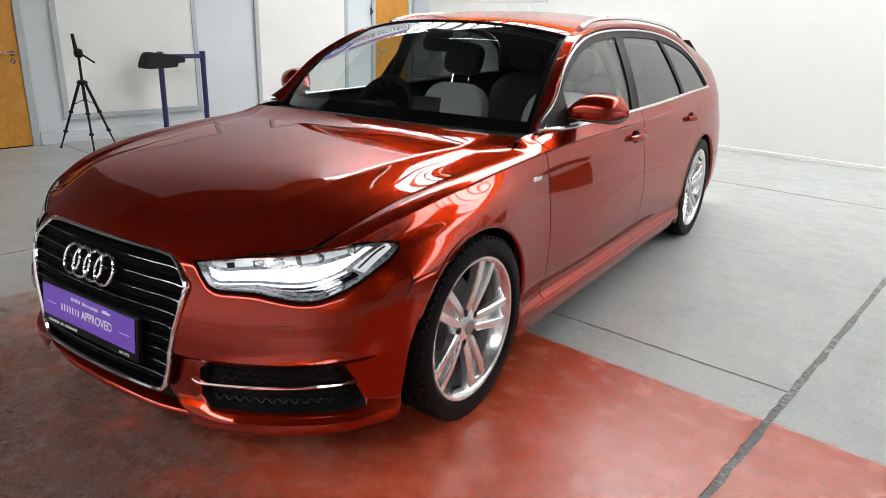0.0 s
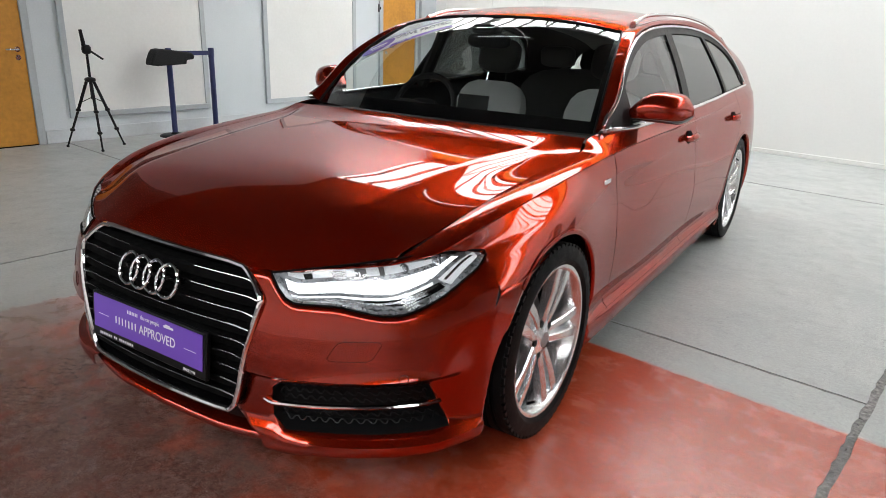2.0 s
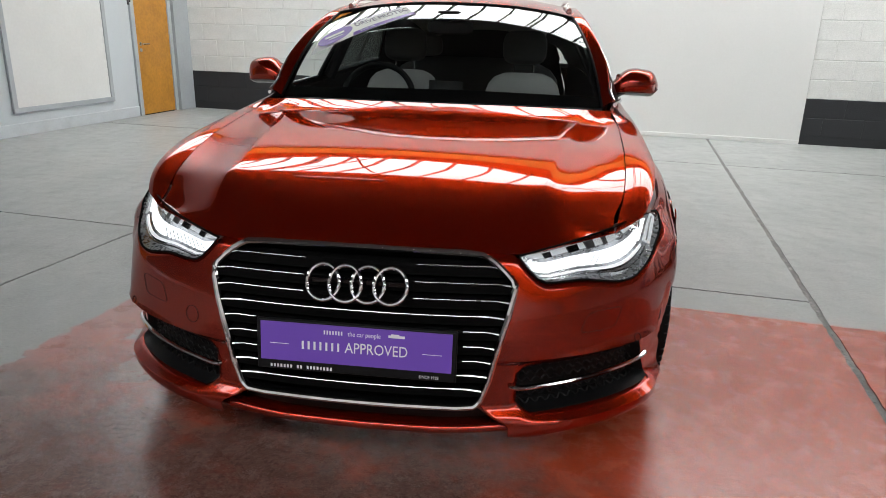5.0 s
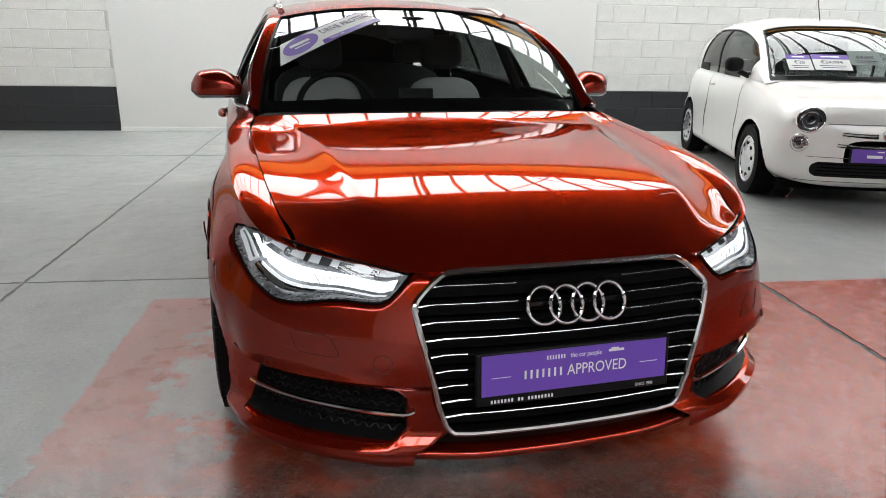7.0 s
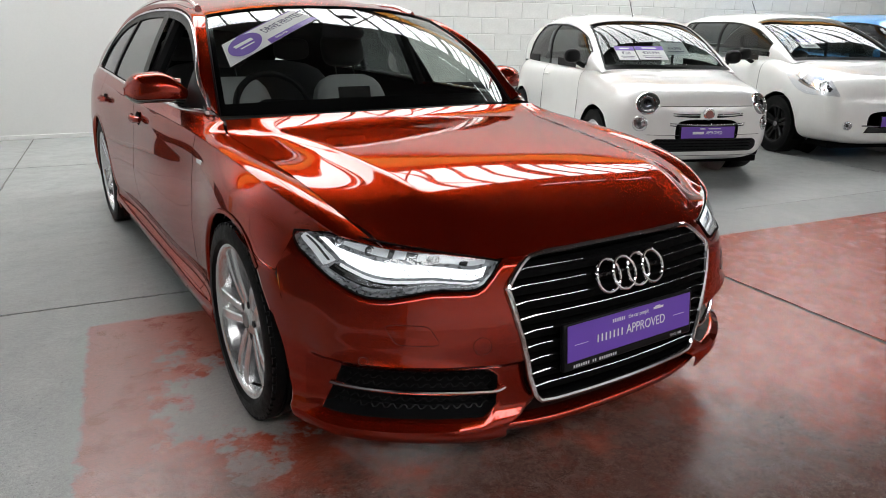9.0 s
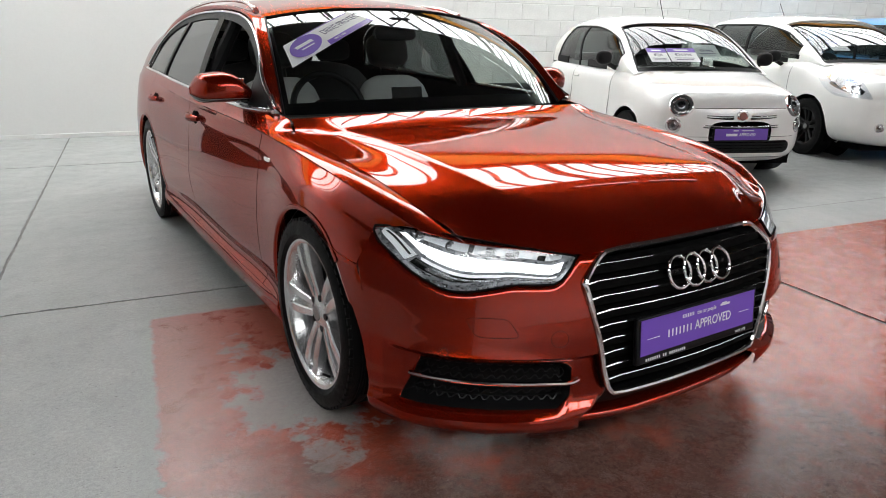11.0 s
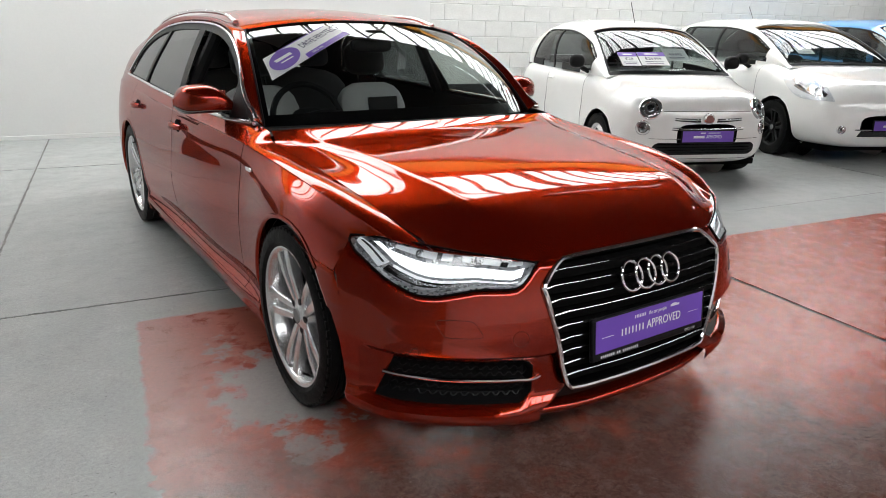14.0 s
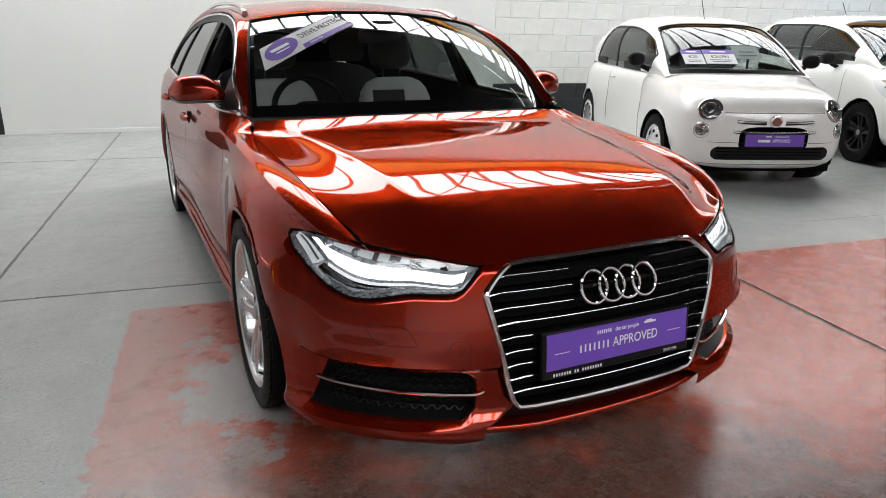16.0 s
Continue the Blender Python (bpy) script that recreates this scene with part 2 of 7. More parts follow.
def prism(bm, poly, axis, a, b, m=None):
    """A polygon (two coordinates) drawn out along an axis from a to b."""
    def at(p, k):
        q = list(p)
        q.insert("xyz".index(axis), k)
        return (m @ Vector(q)) if m else Vector(q)
    lo, hi = [bm.verts.new(at(p, a)) for p in poly], [bm.verts.new(at(p, b)) for p in poly]
    n = len(poly)
    bm.faces.new(lo[::-1])
    bm.faces.new(hi)
    for i in range(n):
        bm.faces.new((lo[i], lo[(i + 1) % n], hi[(i + 1) % n], hi[i]))
    return bm


def lathe(bm, profile, n, m=None, closed=False, arc=(0, 2 * math.pi)):
    """A profile of (x, r) turned round the x axis."""
    full = abs(arc[1] - arc[0] - 2 * math.pi) < 1e-6
    rings = []
    for k in range(n if full else n + 1):
        t = arc[0] + (arc[1] - arc[0]) * k / n
        row = [Vector((x, r * math.cos(t), r * math.sin(t))) for x, r in profile]
        rings.append([bm.verts.new(m @ v if m else v) for v in row])
    for k in range(n):
        a, b = rings[k], rings[(k + 1) % len(rings)]
        for j in range(len(profile) if closed else len(profile) - 1):
            i = (j + 1) % len(profile)
            bm.faces.new((a[j], a[i], b[i], b[j]))
    return bm


def words(name, text, size, m, material, parent, label="", squeeze=1.0):
    """Raised lettering in the built-in font, as a mesh. m: the pose of its middle, reading along x, facing +z."""
    cu = bpy.data.curves.new(name, "FONT")
    cu.body, cu.size, cu.align_x, cu.align_y, cu.extrude, cu.resolution_u = text, size, "CENTER", "CENTER", 0.0004, 3
    tmp = new(name, cu)
    me = bpy.data.meshes.new_from_object(tmp.evaluated_get(bpy.context.evaluated_depsgraph_get()))
    bpy.data.objects.remove(tmp)
    me.transform(m @ Matrix.Diagonal((squeeze, 1, 1, 1)))
    me.materials.clear()
    me.materials.append(material)
    ob = new(name, me)
    ob.parent = parent
    if label:
        tagged(ob, label=label)
    return ob


def card(bm, w, h, t, m):
    return box(bm, (-w / 2, -h / 2, -t), (w / 2, h / 2, 0), m)


def faceframe(c, right, up):
    """A pose at c whose x runs along right, y along up, z out of the face."""
    r = Vector(right).normalized()
    u = Vector(up)
    u = (u - r * u.dot(r)).normalized()
    z = r.cross(u)
    return Matrix.Translation(c) @ Matrix((r, u, z)).transposed().to_4x4()


def blob(bm, c, size, p=0.55, n=20, m=10, mat4=None):
    """A rounded cushion form."""
    rows = []
    for j in range(m + 1):
        f = -math.pi / 2 + math.pi * j / m
        row = []
        for i in range(n):
            t = 2 * math.pi * i / n
            sgn = lambda a: math.copysign(abs(a) ** p, a)
            q = Vector((c[0] + size[0] / 2 * sgn(math.cos(f)) * sgn(math.cos(t)), c[1] + size[1] / 2 * sgn(math.cos(f)) * sgn(math.sin(t)), c[2] + size[2] / 2 * sgn(math.sin(f))))
            row.append(bm.verts.new(mat4 @ q if mat4 else q))
        rows.append(row)
    for a, b in zip(rows, rows[1:]):
        for i in range(n):
            bm.faces.new((a[i], a[(i + 1) % n], b[(i + 1) % n], b[i]))
    bmesh.ops.remove_doubles(bm, verts=bm.verts, dist=1e-4)
    return bm
M["wall_blue"] = mat("pale_blue_wall", (0.60, 0.64, 0.665), 0.55, grain=0.03, scale=60, stain=0.05, stain_scale=1.2, bump=0.05, bump_scale=120)
M["wall_white"] = mat("white_wall", (0.72, 0.72, 0.70), 0.6, grain=0.03, scale=60, stain=0.05, stain_scale=1.2, bump=0.05, bump_scale=120)
M["wall_dim"] = mat("grey_wall", (0.10, 0.10, 0.10), 0.7, grain=0.05, scale=40, stain=0.1, stain_scale=1.0)
M["mortar"] = mat("painted_joint", (0.56, 0.56, 0.54), 0.7, grain=0.06, scale=60, bump=0.2, bump_scale=150)
M["panel"] = mat("white_panel", (0.70, 0.70, 0.68), 0.5, grain=0.012, scale=40, stain=0.02, stain_scale=0.8)
M["wall_pale"] = mat("pale_wall", (0.78, 0.775, 0.76), 0.7, grain=0.05, scale=40, stain=0.1, stain_scale=1.0)
M["ceiling"] = mat("dark_roof", (0.035, 0.033, 0.031), 0.8, grain=0.1, scale=10)
M["skylight"] = mat("lit_rooflight", (0.9, 0.9, 0.9), 0.5, emit=(0.97, 0.99, 1.0), power=9.8)
# own strength for the second strip, which fills from the front
M["skylight_fill"] = mat("lit_fill_rooflight", (0.9, 0.9, 0.9), 0.5, emit=(0.97, 0.99, 1.0), power=10.5)
M["beam_orange"] = mat("orange_steel", (0.80, 0.33, 0.02), 0.5, grain=0.06, scale=20)
M["headliner"] = mat("grey_headliner", (0.30, 0.30, 0.29), 0.9, grain=0.08, scale=200)
M["grey_gap"] = mat("shadow_gap", (0.16, 0.16, 0.155), 0.7, grain=0.1, scale=30)
M["badge_red"] = mat("dull_red_enamel", (0.25, 0.10, 0.09), 0.3, grain=0.05, scale=60)
M["grey_frame"] = mat("grey_paint", (0.42, 0.45, 0.47), 0.45, grain=0.04, scale=50, stain=0.05, stain_scale=3)
M["skirting"] = mat("skirting_paint", (0.56, 0.59, 0.61), 0.45, grain=0.04, scale=40, stain=0.08, stain_scale=4)
M["board"] = mat("board_white", (0.74, 0.74, 0.72), 0.5, grain=0.02, scale=30, stain=0.03, stain_scale=2)
M["orange_wood"] = mat("orange_wood", (0.52, 0.235, 0.035), 0.42, grain=0.10, scale=25, stain=0.12, stain_scale=4, bump=0.05, bump_scale=80)
M["navy"] = mat("navy_paint", (0.018, 0.026, 0.10), 0.4, grain=0.06, scale=40)
M["cloth"] = mat("black_cloth", (0.012, 0.012, 0.013), 0.9, grain=0.2, scale=80, bump=0.3, bump_scale=120)
M["block_white"] = mat("painted_block", (0.68, 0.68, 0.655), 0.65, grain=0.05, scale=70, stain=0.07, stain_scale=4, bump=0.35, bump_scale=90)
M["block_black"] = mat("black_painted_block", (0.022, 0.023, 0.026), 0.55, grain=0.12, scale=60, stain=0.15, stain_scale=5, bump=0.35, bump_scale=90)
M["steel"] = mat("dark_steel", (0.08, 0.075, 0.07), 0.6, 0.3, grain=0.1, scale=20)
M["tube_light"] = mat("lit_tube", (0.9, 0.9, 0.9), 0.5, emit=(0.95, 0.98, 1.0), power=7.0)


def floor_mat():
    """Grey painted concrete with a worn red field over one corner, in the building's own coordinates."""
    m = bpy.data.materials.new("painted_concrete")
    m.use_nodes = True
    nt = m.node_tree
    b = nt.nodes["Principled BSDF"]
    co = nt.nodes.new("ShaderNodeTexCoord")
    sep = nt.nodes.new("ShaderNodeSeparateXYZ")
    nt.links.new(co.outputs["Object"], sep.inputs[0])

    def noise_(s, d=6.0, rough=0.6, dist=0.0):
        n = nt.nodes.new("ShaderNodeTexNoise")
        n.inputs["Scale"].default_value, n.inputs["Detail"].default_value, n.inputs["Roughness"].default_value, n.inputs["Distortion"].default_value = s, d, rough, dist
        nt.links.new(co.outputs["Object"], n.inputs["Vector"])
        return n.outputs[0]

    def op(kind, a, c=0.0, d=0.0):
        k = nt.nodes.new("ShaderNodeMath")
        k.operation = kind
        for i, v in enumerate((a, c, d)):
            if isinstance(v, (int, float)):
                k.inputs[i].default_value = v
            else:
                nt.links.new(v, k.inputs[i])
        return k.outputs[0]

    def ramp(v, lo, hi, a=0.0, c=1.0):
        r = nt.nodes.new("ShaderNodeMapRange")
        for i, q in enumerate((lo, hi, a, c)):
            r.inputs[i + 1].default_value = q
        nt.links.new(v, r.inputs[0])
        return r.outputs[0]

    def mixc(f, a, c):
        x = nt.nodes.new("ShaderNodeMix")
        x.data_type = "RGBA"
        nt.links.new(f, x.inputs[0])
        for i, v in ((6, a), (7, c)):
            if isinstance(v, tuple):
                x.inputs[i].default_value = (*v, 1)
            else:
                nt.links.new(v, x.inputs[i])
        return x.outputs[2]

    def streak(sx_, sy_, turn, d=5.0, rough=0.6):
        mp = nt.nodes.new("ShaderNodeMapping")
        mp.inputs["Scale"].default_value, mp.inputs["Rotation"].default_value = (sx_, sy_, 1.0), (0, 0, turn)
        nt.links.new(co.outputs["Object"], mp.inputs["Vector"])
        n = nt.nodes.new("ShaderNodeTexNoise")
        n.inputs["Scale"].default_value, n.inputs["Detail"].default_value, n.inputs["Roughness"].default_value = 1.0, d, rough
        nt.links.new(mp.outputs[0], n.inputs["Vector"])
        return n.outputs[0]

    fine, mid, wide, big, dust = noise_(70), noise_(9), noise_(2.2), noise_(0.7, 3), noise_(240, 4, 0.7)
    X, Y = sep.outputs[0], sep.outputs[1]
    # grey: cloudy, scuffed, with pale streaks
    g = mixc(ramp(wide, 0.35, 0.68), (0.285, 0.297, 0.288), (0.345, 0.356, 0.343))
    g = mixc(ramp(noise_(5.5, 9, 0.72), 0.54, 0.72, 0, 0.28), g, (0.50, 0.51, 0.49))
    g = mixc(ramp(mid, 0.55, 0.70, 0, 0.34), g, (0.235, 0.24, 0.232))
    g = mixc(ramp(streak(3, 26, 0.5, 6, 0.7), 0.64, 0.74, 0, 0.25), g, (0.55, 0.56, 0.54))
    # red: faded and scraped, pale drag marks
    r = mixc(ramp(mid, 0.35, 0.65), (0.36, 0.050, 0.020), (0.43, 0.072, 0.032))
    r = mixc(ramp(noise_(2.6, 9, 0.72), 0.50, 0.70, 0, 0.5), r, (0.47, 0.125, 0.075))
    r = mixc(ramp(noise_(24, 8, 0.75), 0.62, 0.74, 0, 0.45), r, (0.44, 0.23, 0.18))
    r = mixc(ramp(streak(4, 34, 0.9, 6, 0.7), 0.66, 0.73, 0, 0.55), r, (0.60, 0.42, 0.36))
    # brown field ahead: red ground to a speckle, darkened for the car's dark reflection
    spk = mixc(ramp(noise_(60, 6, 0.8), 0.40, 0.60), (0.045, 0.024, 0.019), (0.165, 0.108, 0.092))
    spk = mixc(ramp(noise_(7, 9, 0.75), 0.51, 0.66, 0, 0.6), spk, (0.19, 0.045, 0.028))
    spk = mixc(ramp(noise_(150, 3, 0.6), 0.60, 0.68, 0, 0.7), spk, (0.28, 0.22, 0.19))
    trodden_dark = ramp(op("ADD", op("ADD", Y, ramp(X, 0.3, 1.8, 0.0, 0.75)), op("MULTIPLY_ADD", noise_(2.4, 8, 0.7), 1.8, -0.9)), -0.34, -0.80, 0.0, 0.92)
    r = mixc(trodden_dark, r, spk)
    edge = op("MULTIPLY_ADD", noise_(18), 0.05, -0.025)
    rough_edge = op("MULTIPLY_ADD", noise_(3.0, 8, 0.7), 0.5, -0.25)
    left = op("ADD", op("ADD", X, 1.44), edge)
    wob = op("MULTIPLY", rough_edge, ramp(Y, -0.1, -0.5))
    left = op("ADD", left, wob)
    back = op("ADD", op("SUBTRACT", 0.86, Y), op("MULTIPLY", edge, 0.7))
    mask = op("MULTIPLY", ramp(left, 0.0, 0.02), ramp(back, 0.0, 0.02))
    # worn-through patches beside the left edge of the red field
    dx, dy = op("MULTIPLY", op("ADD", X, 0.98), 2.6), op("MULTIPLY", op("ADD", Y, 0.02), 1.25)
    dist_ = op("SQRT", op("ADD", op("MULTIPLY", dx, dx), op("MULTIPLY", dy, dy)))
    worn = ramp(op("ADD", dist_, op("MULTIPLY_ADD", noise_(3.4, 8, 0.65), 2.6, -1.3)), 0.38, 0.54)
    spots = ramp(noise_(4.2, 10, 0.75, 0.6), 0.66, 0.72, 1.0, 0.45)
    mask = op("MULTIPLY", op("MULTIPLY", mask, ramp(worn, 0, 1, 0.12, 1)), spots)
    mask = op("MULTIPLY", mask, ramp(op("ADD", X, op("MULTIPLY_ADD", noise_(2.0, 6, 0.65), 0.6, -0.3)), -1.35, -0.75, 0.62, 1.0))
    # carries the darkened field, with its painted reflection, over the worn gaps
    mask = op("MAXIMUM", mask, op("MULTIPLY", trodden_dark, ramp(left, 0.20, 0.50)))
    col = mixc(mask, g, r)
    # sparse dark chips, lying one way, pale flecks and dust
    chip = op("MULTIPLY", ramp(streak(60, 170, 0.35, 2, 0.5), 0.675, 0.70), ramp(noise_(3.0, 3), 0.46, 0.58))
    col = mixc(op("MULTIPLY", chip, 0.85), col, (0.06, 0.057, 0.054))
    col = mixc(ramp(noise_(75, 2, 0.5), 0.74, 0.765, 0, 0.8), col, (0.07, 0.066, 0.062))
    col = mixc(ramp(noise_(62, 2, 0.5), 0.74, 0.77, 0, 0.55), col, (0.60, 0.57, 0.54))
    grainy = nt.nodes.new("ShaderNodeVectorMath")
    grainy.operation = "SCALE"
    nt.links.new(col, grainy.inputs[0])
    nt.links.new(op("MULTIPLY", ramp(dust, 0.3, 0.7, 0.70, 1.30), ramp(fine, 0.3, 0.7, 0.84, 1.16)), grainy.inputs["Scale"])
    nt.links.new(grainy.outputs[0], b.inputs["Base Color"])
    ro = op("ADD", op("ADD", ramp(mid, 0.3, 0.7, 0.25, 0.38), op("MULTIPLY", ramp(big, 0.3, 0.7), 0.06)), op("MULTIPLY", ramp(dust, 0.3, 0.7), 0.10))
    ro = op("ADD", ro, op("MULTIPLY", mask, -0.14))         # the thicker red coat keeps more of its gloss
    nt.links.new(ro, b.inputs["Roughness"])
    bp = nt.nodes.new("ShaderNodeBump")
    bp.inputs["Strength"].default_value, bp.inputs["Distance"].default_value = 0.42, 0.004
    nt.links.new(op("ADD", op("ADD", op("MULTIPLY", fine, 0.40), op("MULTIPLY", dust, 0.12)), op("ADD", mid, op("MULTIPLY", mask, 0.3))), bp.inputs["Height"])
    nt.links.new(bp.outputs[0], b.inputs["Normal"])
    b.inputs["Specular IOR Level"].default_value = 0.6
    return m


M["floor"] = floor_mat()
M["joint"] = mat("joint_filler", (0.19, 0.185, 0.175), 0.85, grain=0.75, scale=55, stain=0.35, stain_scale=9, bump=0.8, bump_scale=60)


# ---- the hall ----
def bset(ob):
    ob.matrix_world = BUILD
    return ob


def bbox(name, lo, hi, material, label="", kind="structure", parent=None, bevel=0.0, category=""):
    bm = bmesh.new()
    box(bm, lo, hi)
    ob = part(name, bm, material, parent, bevel=bevel, angle=30)
    if not parent:
        bset(ob)
        tagged(ob, label=label, kind=kind, category=category)
    return ob


WX, WY, EX, SY, HZ = -5.75, 6.90, 18.0, -9.0, 4.6
bbox("wall_west", (WX - 0.2, 0.30, 0), (WX, WY + 0.2, HZ), M["wall_blue"], "smooth pale grey-blue painted plaster wall", category="wall")
# unseen wall end, added dark to deepen reflections in the car's flank
bbox("unseen_dark_wall_end", (WX - 0.2, SY, 0), (WX, 0.30, HZ), M["wall_dim"], "unseen dark wall end added to darken reflections", category="wall")
bbox("wall_north", (WX, WY, 0), (EX, WY + 0.2, HZ), M["mortar"], "white painted concrete block wall with a black band", category="wall")
# added closing walls, kept pale to bounce light onto the car fronts
bbox("wall_east", (EX, SY, 0), (EX + 0.2, WY + 0.2, HZ), M["wall_pale"], "pale wall added to close the hall and bounce light", category="wall")
bbox("wall_south", (WX, SY - 0.2, 0), (EX, SY, HZ), M["wall_pale"], "pale wall added to close the hall and bounce light", category="wall")
floor = bbox("floor", (WX, SY, -0.2), (EX, WY, -0.004), M["joint"], "grey and red painted concrete floor, worn and glossy", category="floor")
XS, YS = (WX, -2.14, 1.74, 5.59, 9.44, 13.29, EX), (SY, -6.56, -2.71, 1.135, 4.985, WY)
for x0, x1 in zip(XS, XS[1:]):
    ys_ = [y for y in YS if not (x0 == 1.74 and y == 1.135)]
    for y0, y1 in zip(ys_, ys_[1:]):
        bm = bmesh.new()
        gx0, gx1, g = (0.013 if x0 == 1.74 else 0.006), (0.013 if x1 == 1.74 else 0.006), 0.006
        rnd = random.Random(int(x0 * 10) * 100 + int(y0 * 10))
        ring = []
        for (ax, ay), (bx, by) in zip(((x0 + gx0, y0 + g), (x1 - gx1, y0 + g), (x1 - gx1, y1 - g), (x0 + gx0, y1 - g)), ((x1 - gx1, y0 + g), (x1 - gx1, y1 - g), (x0 + gx0, y1 - g), (x0 + gx0, y0 + g))):
            n = 90
            for k in range(n):
                chip = rnd.choice((0, 0.001, 0.002, 0.003, 0.004, 0.007)) if k else 0
                px, py = ax + (bx - ax) * k / n, ay + (by - ay) * k / n
                if ay == by:
                    py += chip if ay < (y0 + y1) / 2 else -chip
                else:
                    px += chip if ax < (x0 + x1) / 2 else -chip
                ring.append((px, py))
        prism(bm, ring, "z", -0.012, 0.0)
        slab = part("floor_slab", bm, M["floor"], floor)
bm = bmesh.new()
rnd = random.Random(7)
for k in range(60):                          # a fine crack that runs on beyond the joint
    x = 3.0 + 2.6 * k / 60
    y = 1.335 + rnd.uniform(-0.004, 0.004)
    box(bm, (x, y - 0.003, 0.0), (x + 0.05, y + 0.003, 0.0006))
part("crack", bm, M["joint"], floor)
bbox("ceiling", (WX - 0.2, SY - 0.2, HZ + 0.02), (EX + 0.2, WY + 0.2, HZ + 0.2), M["ceiling"], "dark sheet roof lining", category="ceiling")
bbox("backdrop_panel", (-3.40, WY - 0.03, 0.05), (2.80, WY - 0.002, 3.4), M["panel"], "large smooth white wall panel behind the car", category="wall panel")

# rooflight strips with their glazing bars, the wall beam below, and tube lamps
for k, (y0, y1) in enumerate(((4.25, 6.40), (-6.2, -4.4))):
    # second strip is out of view, added as fill light for the car fronts
    bbox("rooflight_%d" % (k + 1), (WX + 0.05, y0, HZ), (12.5, y1, HZ + 0.015), M["skylight" if k == 0 else "skylight_fill"], "glowing white translucent rooflight strip", category="rooflight")
    bars_ = tagged(new("rooflight_frame_%d" % (k + 1)), label="dark steel glazing bars under rooflight", kind="structure", category="roof frame")
    bars_.matrix_world = BUILD
    x, i = WX + 0.3, 0
    while x < 12.5:
        bm = bmesh.new()
        box(bm, (x - 0.020, y0 - 0.05, HZ - 0.09), (x + 0.020, y1 + 0.05, HZ - 0.01))
        part("glazing_bar", bm, M["steel"], bars_)
        if i % 7 == 3:
            bm = bmesh.new()
            box(bm, (x + 0.075, y0 - 0.05, HZ - 0.14), (x + 0.125, y1 + 0.05, HZ - 0.01))
            part("rafter", bm, M["steel"], bars_)
        if i % 9 in (3, 4):
            bm = bmesh.new()
            s_ = 1 if i % 9 == 3 else -1
            tube(bm, [(x + 0.55 - s_ * 0.55, y0, HZ - 0.12), (x + 0.55 + s_ * 0.55, y1, HZ - 0.12)], 0.022, 6)
            part("brace", bm, M["steel"], bars_)
        x += 0.58
        i += 1
bbox("wall_beam", (WX, WY - 0.16, 4.14), (EX, WY, 4.50), M["beam_orange"], "orange painted steel beam along the wall top", category="beam")
for x0 in (-2.7, 3.5, 4.9):
    tl = thing("tube_lamp", "lit fluorescent tube hung under the roof", "lamp", BUILD, "tube lamps")
    bm = bmesh.new()
    tube(bm, [(x0, 3.15, HZ - 0.22), (x0 + 1.15, 3.15, HZ - 0.22)], 0.018, 10)
    part("tube", bm, M["tube_light"], tl)
    bm = bmesh.new()
    box(bm, (x0 - 0.02, 3.11, HZ - 0.19), (x0 + 1.17, 3.19, HZ + 0.02))
    part("batten", bm, M["steel"], tl)


# ---- the red estate car: y runs to its rear, x to its left, the front axle at y = 0 ----
red_car = thing("estate_car", "glossy metallic red estate car with chrome grille, headlamps lit", "car")

def cubic(*pts):
    """A natural cubic spline through (key, value) pairs, even in its curvature."""
    ks, vs = np.array([p[0] for p in pts], float), np.array([p[1] for p in pts], float)
    n = len(ks)
    h = np.diff(ks)
    A, r = np.eye(n), np.zeros(n)
    for i in range(1, n - 1):
        A[i, i - 1:i + 2] = h[i - 1], 2 * (h[i - 1] + h[i]), h[i]
        r[i] = 6 * ((vs[i + 1] - vs[i]) / h[i] - (vs[i] - vs[i - 1]) / h[i - 1])
    c = np.linalg.solve(A, r)

    def f(k):
        k = min(max(float(k), ks[0]), ks[-1])
        i = min(max(int(np.searchsorted(ks, k) - 1), 0), n - 2)
        p, q = ks[i + 1] - k, k - ks[i]
        return float((c[i] * p ** 3 + c[i + 1] * q ** 3) / (6 * h[i]) + (vs[i] / h[i] - c[i] * h[i] / 6) * p + (vs[i + 1] / h[i] - c[i + 1] * h[i] / 6) * q)
    return f


# top of the body side (bonnet gap, then the waistline), the shoulder crease, and the lines below it, along the length
edge_x = curve((-0.60, 0.682), (-0.5, 0.702), (-0.4, 0.724), (-0.3, 0.739), (-0.2, 0.750), (-0.1, 0.758), (0, 0.766), (0.2, 0.777), (0.4, 0.786), (0.48, 0.784), (0.54, 0.770), (0.60, 0.770), (0.68, 0.785), (0.9, 0.845), (1.3, 0.862), (2.0, 0.866), (2.9, 0.852), (3.5, 0.82), (3.85, 0.75), (4.02, 0.64))
edge_z = curve((-0.60, 0.718), (-0.5, 0.747), (-0.4, 0.780), (-0.3, 0.806), (-0.2, 0.827), (-0.1, 0.843), (0, 0.857), (0.2, 0.876), (0.4, 0.894), (0.46, 0.901), (0.54, 0.932), (0.60, 0.941), (0.68, 0.945), (0.9, 0.945), (1.3, 0.950), (2.0, 0.962), (2.9, 0.985), (3.5, 0.99), (4.02, 0.98))
crease_x = cubic((-0.60, 0.715), (-0.5, 0.765), (-0.45, 0.788), (-0.35, 0.819), (-0.25, 0.838), (-0.1, 0.854), (0.1, 0.862), (0.3, 0.868), (0.5, 0.872), (0.7, 0.876), (1.1, 0.883), (2.0, 0.893), (3.0, 0.885), (3.6, 0.835), (4.02, 0.67))
